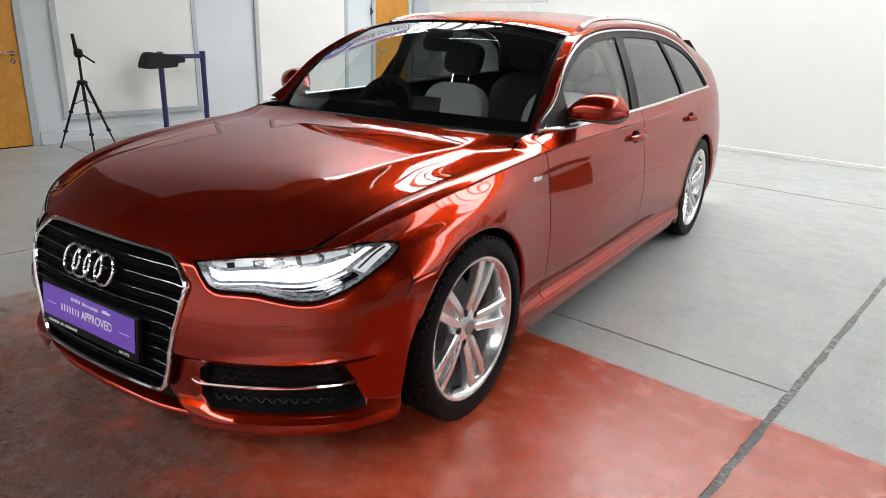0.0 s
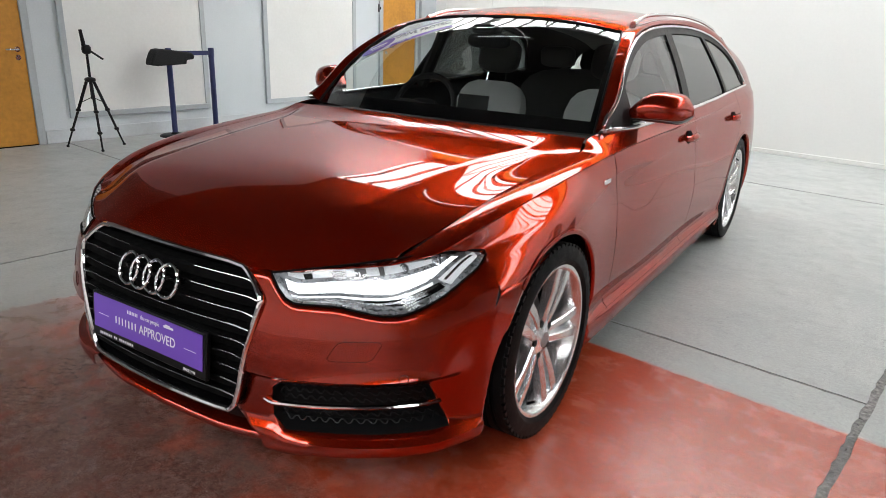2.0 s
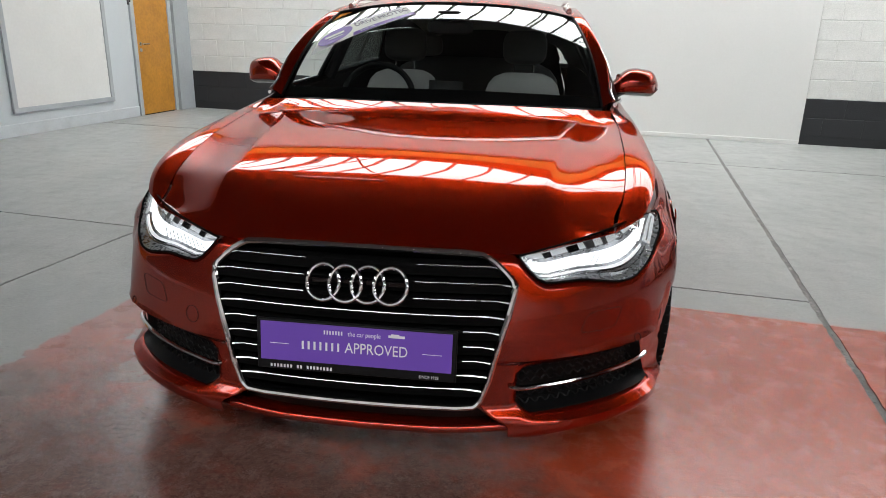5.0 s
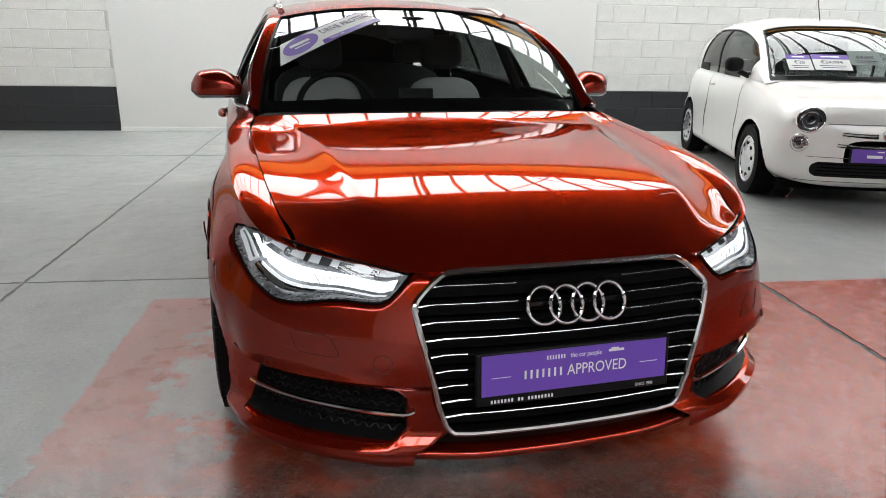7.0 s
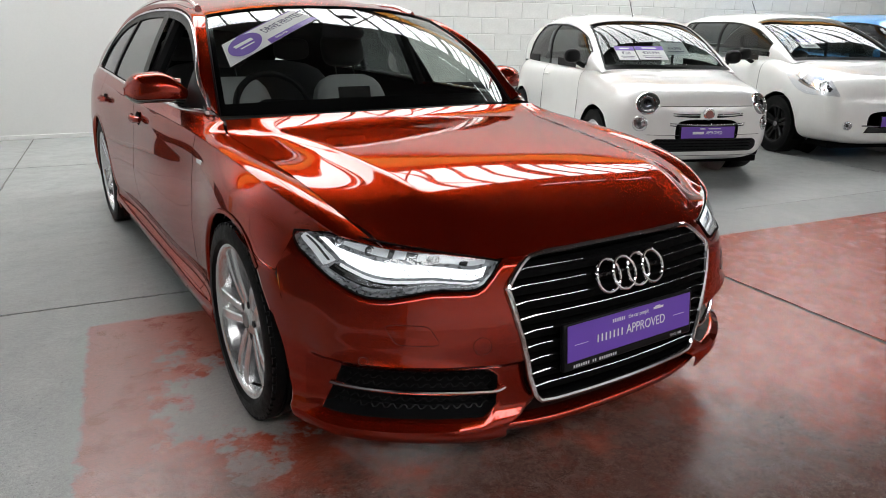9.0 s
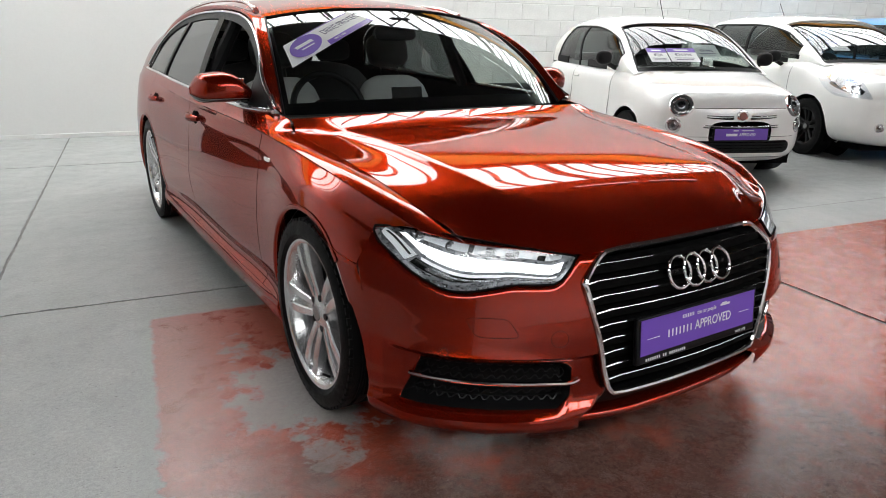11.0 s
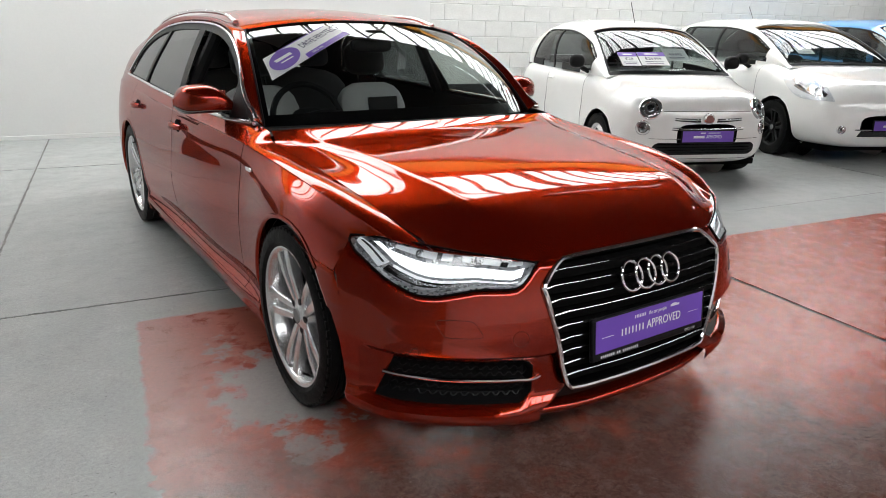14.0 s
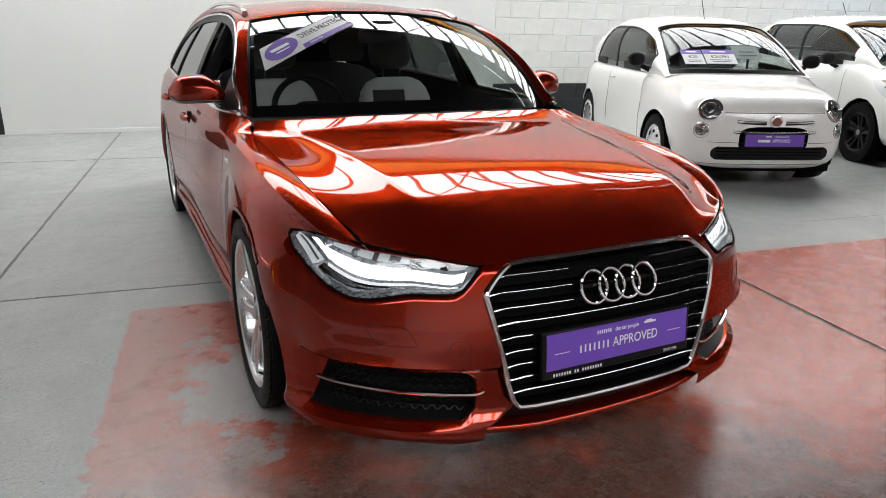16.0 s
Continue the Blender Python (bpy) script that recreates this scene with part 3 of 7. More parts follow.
crease_z = cubic((-0.60, 0.710), (-0.5, 0.740), (-0.45, 0.759), (-0.35, 0.791), (-0.25, 0.813), (-0.1, 0.837), (0.1, 0.857), (0.3, 0.873), (0.5, 0.886), (0.7, 0.895), (1.1, 0.903), (2.0, 0.912), (3.0, 0.930), (4.02, 0.935))
undercut = curve((-0.5, 0.0), (-0.36, 0.002), (-0.2, 0.007), (0.1, 0.011), (0.5, 0.011), (0.9, 0.008), (1.5, 0.004), (2.5, 0.001), (4.02, 0.0))
ROWS_SIDE = (
    (edge_x, edge_z),
    (crease_x, crease_z),
    (cubic((-0.45, 0.795), (-0.365, 0.824), (-0.3, 0.844), (-0.2, 0.868), (-0.1, 0.886), (0, 0.897), (0.12, 0.899), (0.3, 0.888), (0.5, 0.879), (1, 0.893), (2, 0.903), (2.9, 0.913), (3.5, 0.87), (4.02, 0.70)),
     cubic((-0.45, 0.712), (-0.3, 0.745), (0, 0.786), (0.5, 0.815), (1, 0.824), (2, 0.838), (3, 0.862), (4.02, 0.87))),
    (cubic((-0.45, 0.815), (-0.37, 0.849), (-0.3, 0.872), (-0.2, 0.896), (-0.1, 0.912), (0, 0.921), (0.12, 0.921), (0.3, 0.906), (0.5, 0.888), (1, 0.898), (2, 0.907), (2.9, 0.925), (3.5, 0.88), (4.02, 0.72)),
     cubic((-0.45, 0.672), (-0.3, 0.705), (0, 0.742), (0.5, 0.765), (1, 0.772), (2, 0.785), (3, 0.812), (4.02, 0.82))),
    (cubic((-0.45, 0.872), (-0.365, 0.905), (-0.3, 0.918), (-0.2, 0.929), (-0.1, 0.938), (0, 0.941), (0.12, 0.938), (0.3, 0.922), (0.5, 0.903), (1, 0.912), (2, 0.920), (2.9, 0.938), (3.5, 0.90), (4.02, 0.76)),
     cubic((-0.36, 0.62), (0, 0.66), (0.5, 0.66), (1, 0.66), (2, 0.67), (3, 0.69), (4.02, 0.68))),
    (cubic((-0.36, 0.918), (-0.1, 0.941), (0.1, 0.943), (0.5, 0.911), (1, 0.922), (2, 0.930), (2.9, 0.942), (3.5, 0.91), (4.02, 0.78)),
     curve((-0.36, 0.52), (0, 0.53), (1, 0.53), (2, 0.53), (4.02, 0.54))),
    (cubic((-0.36, 0.925), (0, 0.945), (0.5, 0.905), (1, 0.908), (2, 0.914), (2.9, 0.94), (3.5, 0.91), (4.02, 0.78)),
     curve((-0.36, 0.38), (0, 0.38), (1, 0.37), (2, 0.37), (4.02, 0.40))),
    (cubic((-0.36, 0.925), (0, 0.94), (0.5, 0.885), (1, 0.882), (2, 0.886), (2.9, 0.93), (3.5, 0.90), (4.02, 0.77)),
     curve((-0.36, 0.30), (0, 0.29), (1, 0.28), (2, 0.28), (4.02, 0.32))),
    (curve((-0.36, 0.925), (0, 0.935), (0.5, 0.915), (1, 0.915), (2, 0.918), (2.9, 0.93), (3.5, 0.89), (4.02, 0.76)),
     curve((-0.36, 0.24), (0, 0.235), (1, 0.225), (2, 0.225), (4.02, 0.27))),
    (curve((-0.36, 0.90), (0, 0.91), (0.5, 0.895), (2, 0.895), (2.9, 0.91), (3.5, 0.87), (4.02, 0.74)),
     curve((-0.36, 0.16), (0, 0.155), (1, 0.15), (2, 0.15), (4.02, 0.21))),
)
UNDER = 1.25                                  # the row at the foot of the undercut


def side_point(y, r):
    """A point of the body side at length y; r runs over the rows from the top edge down."""
    def row(k):
        k = min(max(k, 0), len(ROWS_SIDE) - 1)
        return np.array((ROWS_SIDE[k][0](y), ROWS_SIDE[k][1](y)))
    foot = row(1) - np.array((undercut(y), 0.004 + 0.8 * undercut(y)))
    if r <= 1:                                # crowned top of the wing, rolling over to the crease
        a, c = row(0), row(1)
        b = np.array((c[0] - 0.26 * (c[0] - a[0]), c[1] + 0.20 * (c[0] - a[0])))
        q = a * (1 - r) ** 2 + 2 * b * r * (1 - r) + c * r * r
    elif r <= UNDER:
        k = (r - 1) / (UNDER - 1)
        q = row(1) * (1 - k) + foot * k
    else:
        ks = [UNDER, 2, 3, 4, 5, 6, 7, 8, 9]
        i = min(int(np.searchsorted(ks, r) - 1), len(ks) - 2)
        t = (r - ks[i]) / (ks[i + 1] - ks[i])
        pts = [foot] + [row(k) for k in ks[1:]]
        b, c = pts[i], pts[i + 1]
        a = pts[i - 1] if i else 2 * b - c
        d = pts[i + 2] if i + 2 < len(pts) else 2 * c - b
        q = 0.5 * (2 * b + (c - a) * t + (2 * a - 5 * b + 4 * c - d) * t * t + (3 * b - a - 3 * c + d) * t ** 3)
    return float(q[0]), y, float(q[1])


ARCH, AXLE_Z = 0.372, 0.335


def side_panel(name, y0, y1, n, r0, r1, m, sx, arches=(), label="", bottom=None):
    """A panel of the body side between two lengths, with round wheel arches cut out of it."""
    vs, gone = [], []
    levels = [r0 + (r1 - r0) * j / (m - 1) for j in range(m)]
    if r0 < 1:                                # rows that run exactly along the crease and the foot of its undercut
        for mark in (1.0, UNDER):
            levels[min(range(m), key=lambda j: abs(levels[j] - mark))] = mark
    grid = np.zeros((n, m, 3))
    for i in range(n):
        for j in range(m):
            r = levels[j]
            a, b = (f(r) if callable(f) else f for f in (y0, y1))
            grid[i, j] = side_point(a + (b - a) * i / (n - 1), r)
    for i in range(n):
        for j in range(m):
            x, y, z = (float(q) for q in grid[i, j])
            inside = False
            for ya in arches:
                dy, dz = y - ya, z - AXLE_Z
                d = math.hypot(dy, dz)
                if d < ARCH and z > -1:
                    inside = True
                    k = ARCH / max(d, 1e-4)
                    if z > AXLE_Z - 0.05 or d > 0.2:
                        y, z = ya + dy * k, AXLE_Z + dz * k
            vs.append((sx * x, y, z))
            gone.append(inside)
    def keep(i, j):
        q = (i * m + j, (i + 1) * m + j, (i + 1) * m + j + 1, i * m + j + 1)
        if name == "front_wing" and levels[j] > 4.05 and vs[q[0]][1] < -0.12:      # the bumper takes over here
            return False
        return not all(gone[k] for k in q)
    return obj(name, vs, gridfaces(n, m, keep, sx > 0), M["paint"], red_car, label, 50, 0.004)


RMAX = len(ROWS_SIDE) - 1.0


wing_nose = curve((0, -0.590), (0.5, -0.548), (1, -0.497), (1.6, -0.424), (2.3, -0.352), (2.6, -0.350), (4.0, -0.358))


def wing_front(r):
    """Front end of the wing: along the bonnet gap, the lamp, then the wheel arch."""
    if r <= 4.0:
        return wing_nose(r)
    dz = side_point(-0.28, r)[2] - AXLE_Z
    return -math.sqrt(max(ARCH ** 2 - dz * dz, 0.0)) - 0.0006


for sx in (1, -1):
    side_panel("front_wing", wing_front, 0.597, 72, 0, 7.6, 77, sx, (0.0,))
    side_panel("front_door", 0.603, 1.727, 24, 0.0, 7.6, 36, sx)
    side_panel("rear_door", 1.733, lambda r: 2.80 if r < 3 else 2.80 - 0.10 * min(r - 3, 3), 24, 0.0, 7.6, 36, sx, (2.912,))
    side_panel("rear_quarter", lambda r: 2.804 if r < 3 else 2.804 - 0.10 * min(r - 3, 3), 4.02, 44, 0.0, 9.0, 44, sx, (2.912,))
    side_panel("sill", 0.365, 2.545, 30, 7.62, RMAX, 8, sx)
    # rolled arch lips
    for ya in (0.0, 2.912):
        def lip(u, v, ya=ya, sx=sx):
            t = radians(-24 + 228 * u) if ya else radians(46 + 158 * u)
            y, z = ya - ARCH * math.cos(t), AXLE_Z + ARCH * math.sin(t)
            rr = min(range(0, 91), key=lambda k: abs(side_point(y, k / 10)[2] - z)) / 10
            x = side_point(y, rr)[0]
            prof = ((0.0, 0.014), (0.004, 0.004), (0.001, -0.003), (-0.012, -0.006), (-0.045, -0.004), (-0.05, 0.004))
            dx, dr = prof[int(round(v * 5))]
            return (sx * (x + dx), y - dr * math.cos(t), z + dr * math.sin(t))
        sheet("arch_lip", lip, 40, 6, M["paint"], red_car, flip=sx > 0, thick=0.0, angle=80)
        bm = bmesh.new()
        lathe(bm, ((-0.05, 0.374), (-0.33, 0.374), (-0.33, 0.0)), 40, Matrix.Translation((sx * 0.93, ya, AXLE_Z)) @ Matrix.Diagonal((sx, 1, 1, 1)), arc=(radians(-25), radians(205)))
        part("wheel_housing", bm, M["dark"], red_car)

# bonnet, between its front edge and the scuttle: a flat dome between two creases, hollowed cheeks outside them
front_edge = curve((0, (0, -0.792, 0.697)), (0.3, (0.21, -0.790, 0.697)), (0.48, (0.337, -0.778, 0.694)), (0.62, (0.43, -0.748, 0.692)), (0.8, (0.565, -0.675, 0.709)), (1, (0.681, -0.594, 0.7205)))
rear_edge = curve((0, (0, 0.455, 0.951)), (0.5, (0.39, 0.475, 0.949)), (0.65, (0.52, 0.488, 0.946)), (1, (0.764, 0.536, 0.937)))
dome_z = cubic((-0.80, 0.690), (-0.75, 0.727), (-0.7, 0.756), (-0.6, 0.799), (-0.5, 0.829), (-0.4, 0.848), (-0.3, 0.863), (-0.2, 0.875), (-0.1, 0.886), (0, 0.896), (0.1, 0.905), (0.2, 0.912), (0.3, 0.918), (0.46, 0.927), (0.56, 0.932))
fold_x = cubic((-0.80, 0.440), (-0.7, 0.462), (-0.6, 0.478), (-0.4, 0.500), (-0.2, 0.522), (0, 0.543), (0.1, 0.557), (0.2, 0.577), (0.3, 0.602), (0.4, 0.632), (0.56, 0.69))
fold_z = cubic((-0.80, 0.672), (-0.75, 0.708), (-0.7, 0.740), (-0.6, 0.788), (-0.5, 0.820), (-0.4, 0.837), (-0.3, 0.851), (-0.2, 0.863), (-0.1, 0.874), (0, 0.884), (0.1, 0.892), (0.2, 0.899), (0.3, 0.905), (0.4, 0.911), (0.56, 0.922))
fold_slope = curve((-0.75, -0.16), (-0.55, -0.22), (-0.4, -0.28), (-0.2, -0.36), (0, -0.38), (0.2, -0.40), (0.4, -0.42), (0.56, -0.40))
edge_slope = curve((-0.75, -0.30), (-0.55, -0.30), (-0.4, -0.20), (-0.2, -0.06), (0, 0.0), (0.2, 0.03), (0.4, 0.04), (0.56, 0.0))


def bonnet_height(x, y):
    xk, zk, z0 = fold_x(y), fold_z(y), dome_z(y)
    if x <= xk:
        return z0 - (z0 - zk) * (x / xk) ** 2
    xe, ze = edge_x(y), edge_z(y)
    w = max(xe - xk, 0.03)
    t = min((x - xk) / w, 1.2)
    h00, h10, h01, h11 = (1 + 2 * t) * (1 - t) ** 2, t * (1 - t) ** 2, t * t * (3 - 2 * t), t * t * (t - 1)
    return h00 * zk + h10 * w * fold_slope(y) + h01 * ze + h11 * w * edge_slope(y)


def ease(k):
    k = min(max(k, 0.0), 1.0)
    return k * k * (3 - 2 * k)


FOLD = 0.65


def bonnet_raw(u, v):
    s = 2 * u - 1
    a, k = abs(s), (1 if s >= 0 else -1)
    f, b = front_edge(a), rear_edge(a)
    y = f[1] + (b[1] - f[1]) * v
    xk, xe = fold_x(y), edge_x(y) - 0.0035
    x = xk * a / FOLD if a <= FOLD else xk + (xe - xk) * (a - FOLD) / (1 - FOLD)
    x += (f[0] - x) * (1 - ease(v / 0.16)) + (b[0] - x) * ease((v - 0.9) / 0.1)
    z = bonnet_height(x, y)
    z += (f[2] - bonnet_height(f[0], f[1])) * (1 - ease(v / 0.22)) + (b[2] - bonnet_height(b[0], b[1])) * max(0.0, (v - 0.88) / 0.12) ** 1.7
    return (k * x, y, z)


NU, NV = 120, 84
HOOD = np.array([[bonnet_raw(i / NU, j / NV) for j in range(NV + 1)] for i in range(NU + 1)])
HOOD[1:-1, 1:-1, 2] = 0.5 * HOOD[1:-1, 1:-1, 2] + 0.125 * (HOOD[2:, 1:-1, 2] + HOOD[:-2, 1:-1, 2] + HOOD[1:-1, 2:, 2] + HOOD[1:-1, :-2, 2])


def bonnet(u, v):
    p, q = min(max(u, 0), 1) * NU, min(max(v, 0), 1) * NV
    i, j = min(int(p), NU - 1), min(int(q), NV - 1)
    a, b = p - i, q - j
    return tuple((HOOD[i, j] * (1 - a) + HOOD[i + 1, j] * a) * (1 - b) + (HOOD[i, j + 1] * (1 - a) + HOOD[i + 1, j + 1] * a) * b)


sheet("bonnet", bonnet, NU + 1, NV + 1, M["paint"], red_car, angle=60)

# ---- front bumper: an outline in plan, drawn out in height with its own swell ----
plan = curve((0, (0, -0.864)), (0.2, (0.205, -0.858)), (0.40, (0.412, -0.822)), (0.52, (0.545, -0.766)), (0.66, (0.70, -0.668)), (0.77, (0.805, -0.565)), (0.86, (0.872, -0.462)), (0.93, (0.908, -0.395)), (1, (0.924, -0.340)), (1.12, (0.940, -0.235)))
swell = curve((0.13, -0.05), (0.165, 0.0), (0.19, 0.028), (0.216, 0.030), (0.232, 0.004), (0.26, -0.006), (0.38, -0.004), (0.415, 0.010), (0.45, 0.010), (0.50, 0.004), (0.56, -0.008), (0.60, -0.022), (0.66, -0.046), (0.70, -0.066), (0.74, -0.092))


def front_at(s, z, out=0.0):
    p = plan(s)
    d = (plan(min(s + 0.01, 1.12)) - plan(max(s - 0.01, 0)))
    n = np.array((d[1], -d[0])) / np.hypot(*d) 
    n = -n if n[1] > 0 and s < 0.5 else n
    w = swell(z)
    if 0.26 < z < 0.56 and s > V_OUT - 0.04:      # plain flank towards the wheel arch
        w += (-0.006 - 0.002 * (z - 0.26) / 0.30 - w) * ease(min(1, (s - V_OUT + 0.04) / 0.11))
    k = (w * (1 if z > 0.5 else 0.6 + 0.4 * min(1, s / 0.4))) + out
    if z < 0.24 and s < 0.58:
        q = min(1, max(0, (s - 0.385) / 0.16))
        k *= 0.15 + 0.85 * q * q * (3 - 2 * q)
    if s > 0.8 and z < 0.3:
        k *= 1 - 0.75 * min(1, (s - 0.8) / 0.2)
    if z > 0.5 and s > 0.85:
        k *= 1 - 0.6 * min((s - 0.85) / 0.12, 1) * min(1, max(0, (0.70 - z) / 0.06))
    fade = 1 - min(max((s - V_OUT + 0.02) / 0.07, 0), 1)
    k -= 0.017 * fade * min(1, max(0, (z - 0.232) / 0.02)) * min(1, max(0, (0.412 - z) / 0.022))
    d = z - brow_z(s)                         # sharp brow over the intake, scooped above it
    rise = min(1, max(0, (s - V_IN + 0.03) / 0.25)) * (1 - ease(min(max((s - V_OUT + 0.09) / 0.12, 0), 1)))
    k += 0.018 * rise * (math.exp(-d / 0.030) if d >= 0 else max(0.0, 1 + d / 0.016))
    k -= 0.022 * ease((0.53 - z) / 0.26) * ease((s - V_OUT + 0.06) / 0.16)      # the flank draws in below
    q = p + n * k
    return float(q[0]), float(q[1]), z


def brow_z(s):
    return 0.411 + 0.008 * min(1, max(0, (s - V_IN) / (V_OUT - V_IN)))


def s_of_x(x):
    lo, hi = 0.0, 1.12
    for _ in range(30):
        mid = (lo + hi) / 2
        lo, hi = (mid, hi) if plan(mid)[0] < x else (lo, mid)
    return lo


V_IN, V_OUT = s_of_x(0.440), s_of_x(0.846)


def arch_end(z):
    """Where the bumper meets the wheel arch at a height."""
    y = -math.sqrt(max(ARCH ** 2 - max(z - AXLE_Z, 0.0) ** 2, 0.05)) - 0.002 - 0.26 * max(0.0, AXLE_Z - z)
    lo, hi = 0.8, 1.12
    for _ in range(25):
        mid = (lo + hi) / 2
        lo, hi = (mid, hi) if plan(mid)[1] < y else (lo, mid)
    return lo


# grille outline, half width by height
grille_w = curve((0.278, 0.318), (0.295, 0.336), (0.45, 0.377), (0.60, 0.412), (0.618, 0.414), (0.640, 0.396), (0.684, 0.338), (0.692, 0.318))
S_IN, S_OUT = s_of_x(0.437), s_of_x(0.838)
lamp_low = curve((S_IN, 0.684), (s_of_x(0.468), 0.645), (s_of_x(0.490), 0.624), (s_of_x(0.515), 0.616), (s_of_x(0.60), 0.616), (s_of_x(0.66), 0.605), (s_of_x(0.725), 0.593), (s_of_x(0.745), 0.593), (s_of_x(0.80), 0.612), (s_of_x(0.845), 0.642), (s_of_x(0.880), 0.678), (0.965, 0.722))
lamp_top = curve((S_IN, 0.688), (s_of_x(0.56), 0.707), (s_of_x(0.72), 0.729), (s_of_x(0.80), 0.737), (s_of_x(0.87), 0.738), (0.965, 0.731))
L_END = 0.962


def bumper_top(s):
    if s < S_IN:
        return 0.691
    if s <= L_END:
        return lamp_low(s) - 0.003
    return 0.627 + 0.012 * min(1, (s - L_END) / 0.15)



def vent_z(s):
    """Lower and upper edge of the side air intake."""
    k = min(max((s - V_IN) / (V_OUT - V_IN), 0), 1)
    return 0.240 - 0.002 * k + 0.03 * max(0, 1 - k / 0.07), 0.380 - 0.02 * max(0, 1 - k / 0.06)


def vent_shift(z):
    """The outer end of the intake leans inwards towards its top."""
    return -0.050 * min(max((z - 0.25) / 0.14, 0), 1) * min(1, max(0, (0.56 - z) / 0.12))


K_END = (L_END - V_OUT) / (1.115 - V_OUT)          # the lamp ends here, the wing begins
for sx in (1, -1):
    ss = [("g", 0, k / 6) for k in range(6)] + [("v", V_IN + (V_OUT - V_IN) * k / 22, k / 22) for k in range(22)]
    ss += [("a", 1.0, K_END * k / 16) for k in range(17)] + [("a", 1.0, K_END + 0.002 + (0.998 - K_END) * k / 10) for k in range(11)]
    nz = (9, 12, 20)
    vs, m = [], sum(nz) + 1
    for tag, s, k in ss:
        lo, hi = vent_z(s)
        z0_ = 0.172 - 0.004 * k if tag == "g" else 0.168 - 0.024 * min(1, k / 0.4) - 0.009 * k if tag == "v" else 0.135
        levels = [z0_ + (lo - z0_) * j / nz[0] for j in range(nz[0])] + [lo + (hi - lo) * j / nz[1] for j in range(nz[1])]
        top = bumper_top(s if tag == "v" else V_OUT + (1.115 - V_OUT) * k) if tag != "g" else 0.691
        zb_ = min(brow_z(V_IN if tag == "g" else s if tag == "v" else V_OUT), top - 0.05)
        levels += [hi + (zb_ - hi) * j / 5 for j in range(5)] + [zb_ + (top - zb_) * (j / 15) ** 1.3 for j in range(16)]
        for z in levels:
            q = s
            if tag == "g":
                zz = min(max(z, 0.278), 0.692)
                g = grille_w(zz) if z > 0.262 else min(0.412, grille_w(0.278) + (0.262 - z) * 1.8)
                if z > 0.60:
                    zz = 0.60 + (z - 0.60) * 1.0
                a = s_of_x(g + 0.004)
                wide = V_IN
                q = a + (wide - a) * k
            elif tag == "a":
                q = V_OUT + (min(arch_end(z), 1.115) - V_OUT) * k
            q += vent_shift(z) * (k if tag == "v" else (1 - k) if tag == "a" else 0)
            x, y, zz = front_at(q, z)
            vs.append((sx * x, y, zz))
    first = 6
    def keep(i, j):
        return not (first <= i < first + 22 and nz[0] <= j < nz[0] + nz[1])
    obj("front_bumper", vs, gridfaces(len(ss), m, keep, sx < 0), M["paint"], red_car, "", 45, 0.004)
    # intake: dark pocket, mesh bars, chrome blade
    def pocket(u, v, sx=sx):
        s = V_IN + (V_OUT - V_IN) * u
        lo, hi = vent_z(s)
        depth = -0.045 if 0.04 < v < 0.96 and 0.02 < u < 0.98 else 0.0
        zz = lo + (hi - lo) * v
        x, y, z = front_at(s + vent_shift(zz) * u, zz, depth)
        return (sx * x, y, z)
    vent = sheet("air_intake", pocket, 26, 12, M["black"], red_car, "black air intake with honeycomb mesh", flip=sx < 0, thick=0)
    bm = bmesh.new()
    for row in range(6):
        pts = []
        for k in range(57):
            s = V_IN + 0.006 + (V_OUT - V_IN - 0.012) * k / 56
            lo, hi = vent_z(s)
            z = lo + (hi - lo) * (0.10 + 0.16 * row) + (0.005 if (k // 2 + row) % 2 else -0.005)
            x, y, z = front_at(s + vent_shift(z) * k / 56, z, -0.030)
            pts.append((sx * x, y, z))
        tube(bm, pts, 0.0028, 4)
    part("honeycomb_mesh", bm, M["black"], vent)
    bm = bmesh.new()
    pts = []
    for k in range(30):
        s = V_IN - 0.022 + (V_OUT - V_IN + 0.000) * k / 29
        x, y, z = front_at(s, 0.318 + 0.008 * k / 29 + (0.006 if k == 0 else 0), 0.012 if k > 1 else 0.006)
        pts.append((sx * x, y, z))
    tube(bm, pts, lambda t: 0.0085 if 0.03 < t else 0.006, 8, squash=0.8)
    part("chrome_blade", bm, M["chrome"], vent, "polished chrome blade")
    # tow-eye and washer covers: fine raised outlines
    bm = bmesh.new()
    def ring(cs, cz, ws, hz, p, lean_=0.0):
        pts = []
        for k in range(40):
            t = 2 * math.pi * k / 40
            a, b = math.cos(t), math.sin(t)
            x, y, z = front_at(cs + ws * math.copysign(abs(a) ** p, a) + lean_ * hz * math.copysign(abs(b) ** p, b), cz + hz * math.copysign(abs(b) ** p, b), 0.0008)
            pts.append((sx * x, y, z))
        return pts
    tube(bm, ring(s_of_x(0.655), 0.500, 0.046, 0.027, 0.38, 0.5), 0.0009, 4, True)
    part("cover_outline", bm, M["seam"], red_car)
    if sx < 0:
        bm = bmesh.new()
        tube(bm, ring(s_of_x(0.49), 0.468, 0.02, 0.024, 1), 0.0009, 4, True)
        part("cover_outline", bm, M["seam"], red_car)
    bm = bmesh.new()
    tube(bm, ring(s_of_x(0.755), 0.425, 0.009, 0.011, 1), 0.0013, 4, True)
    part("sensor_outline", bm, M["seam"], red_car)
    # headlamp: clear lens over reflector, light guides and modules
    def lens(u, v, sx=sx, out=0.0, grow=0.0):
        s = S_IN + (L_END - S_IN) * u
        lo, hi = lamp_low(s) - grow, lamp_top(s) + grow
        x, y, z = front_at(s, lo + (hi - lo) * v, out)
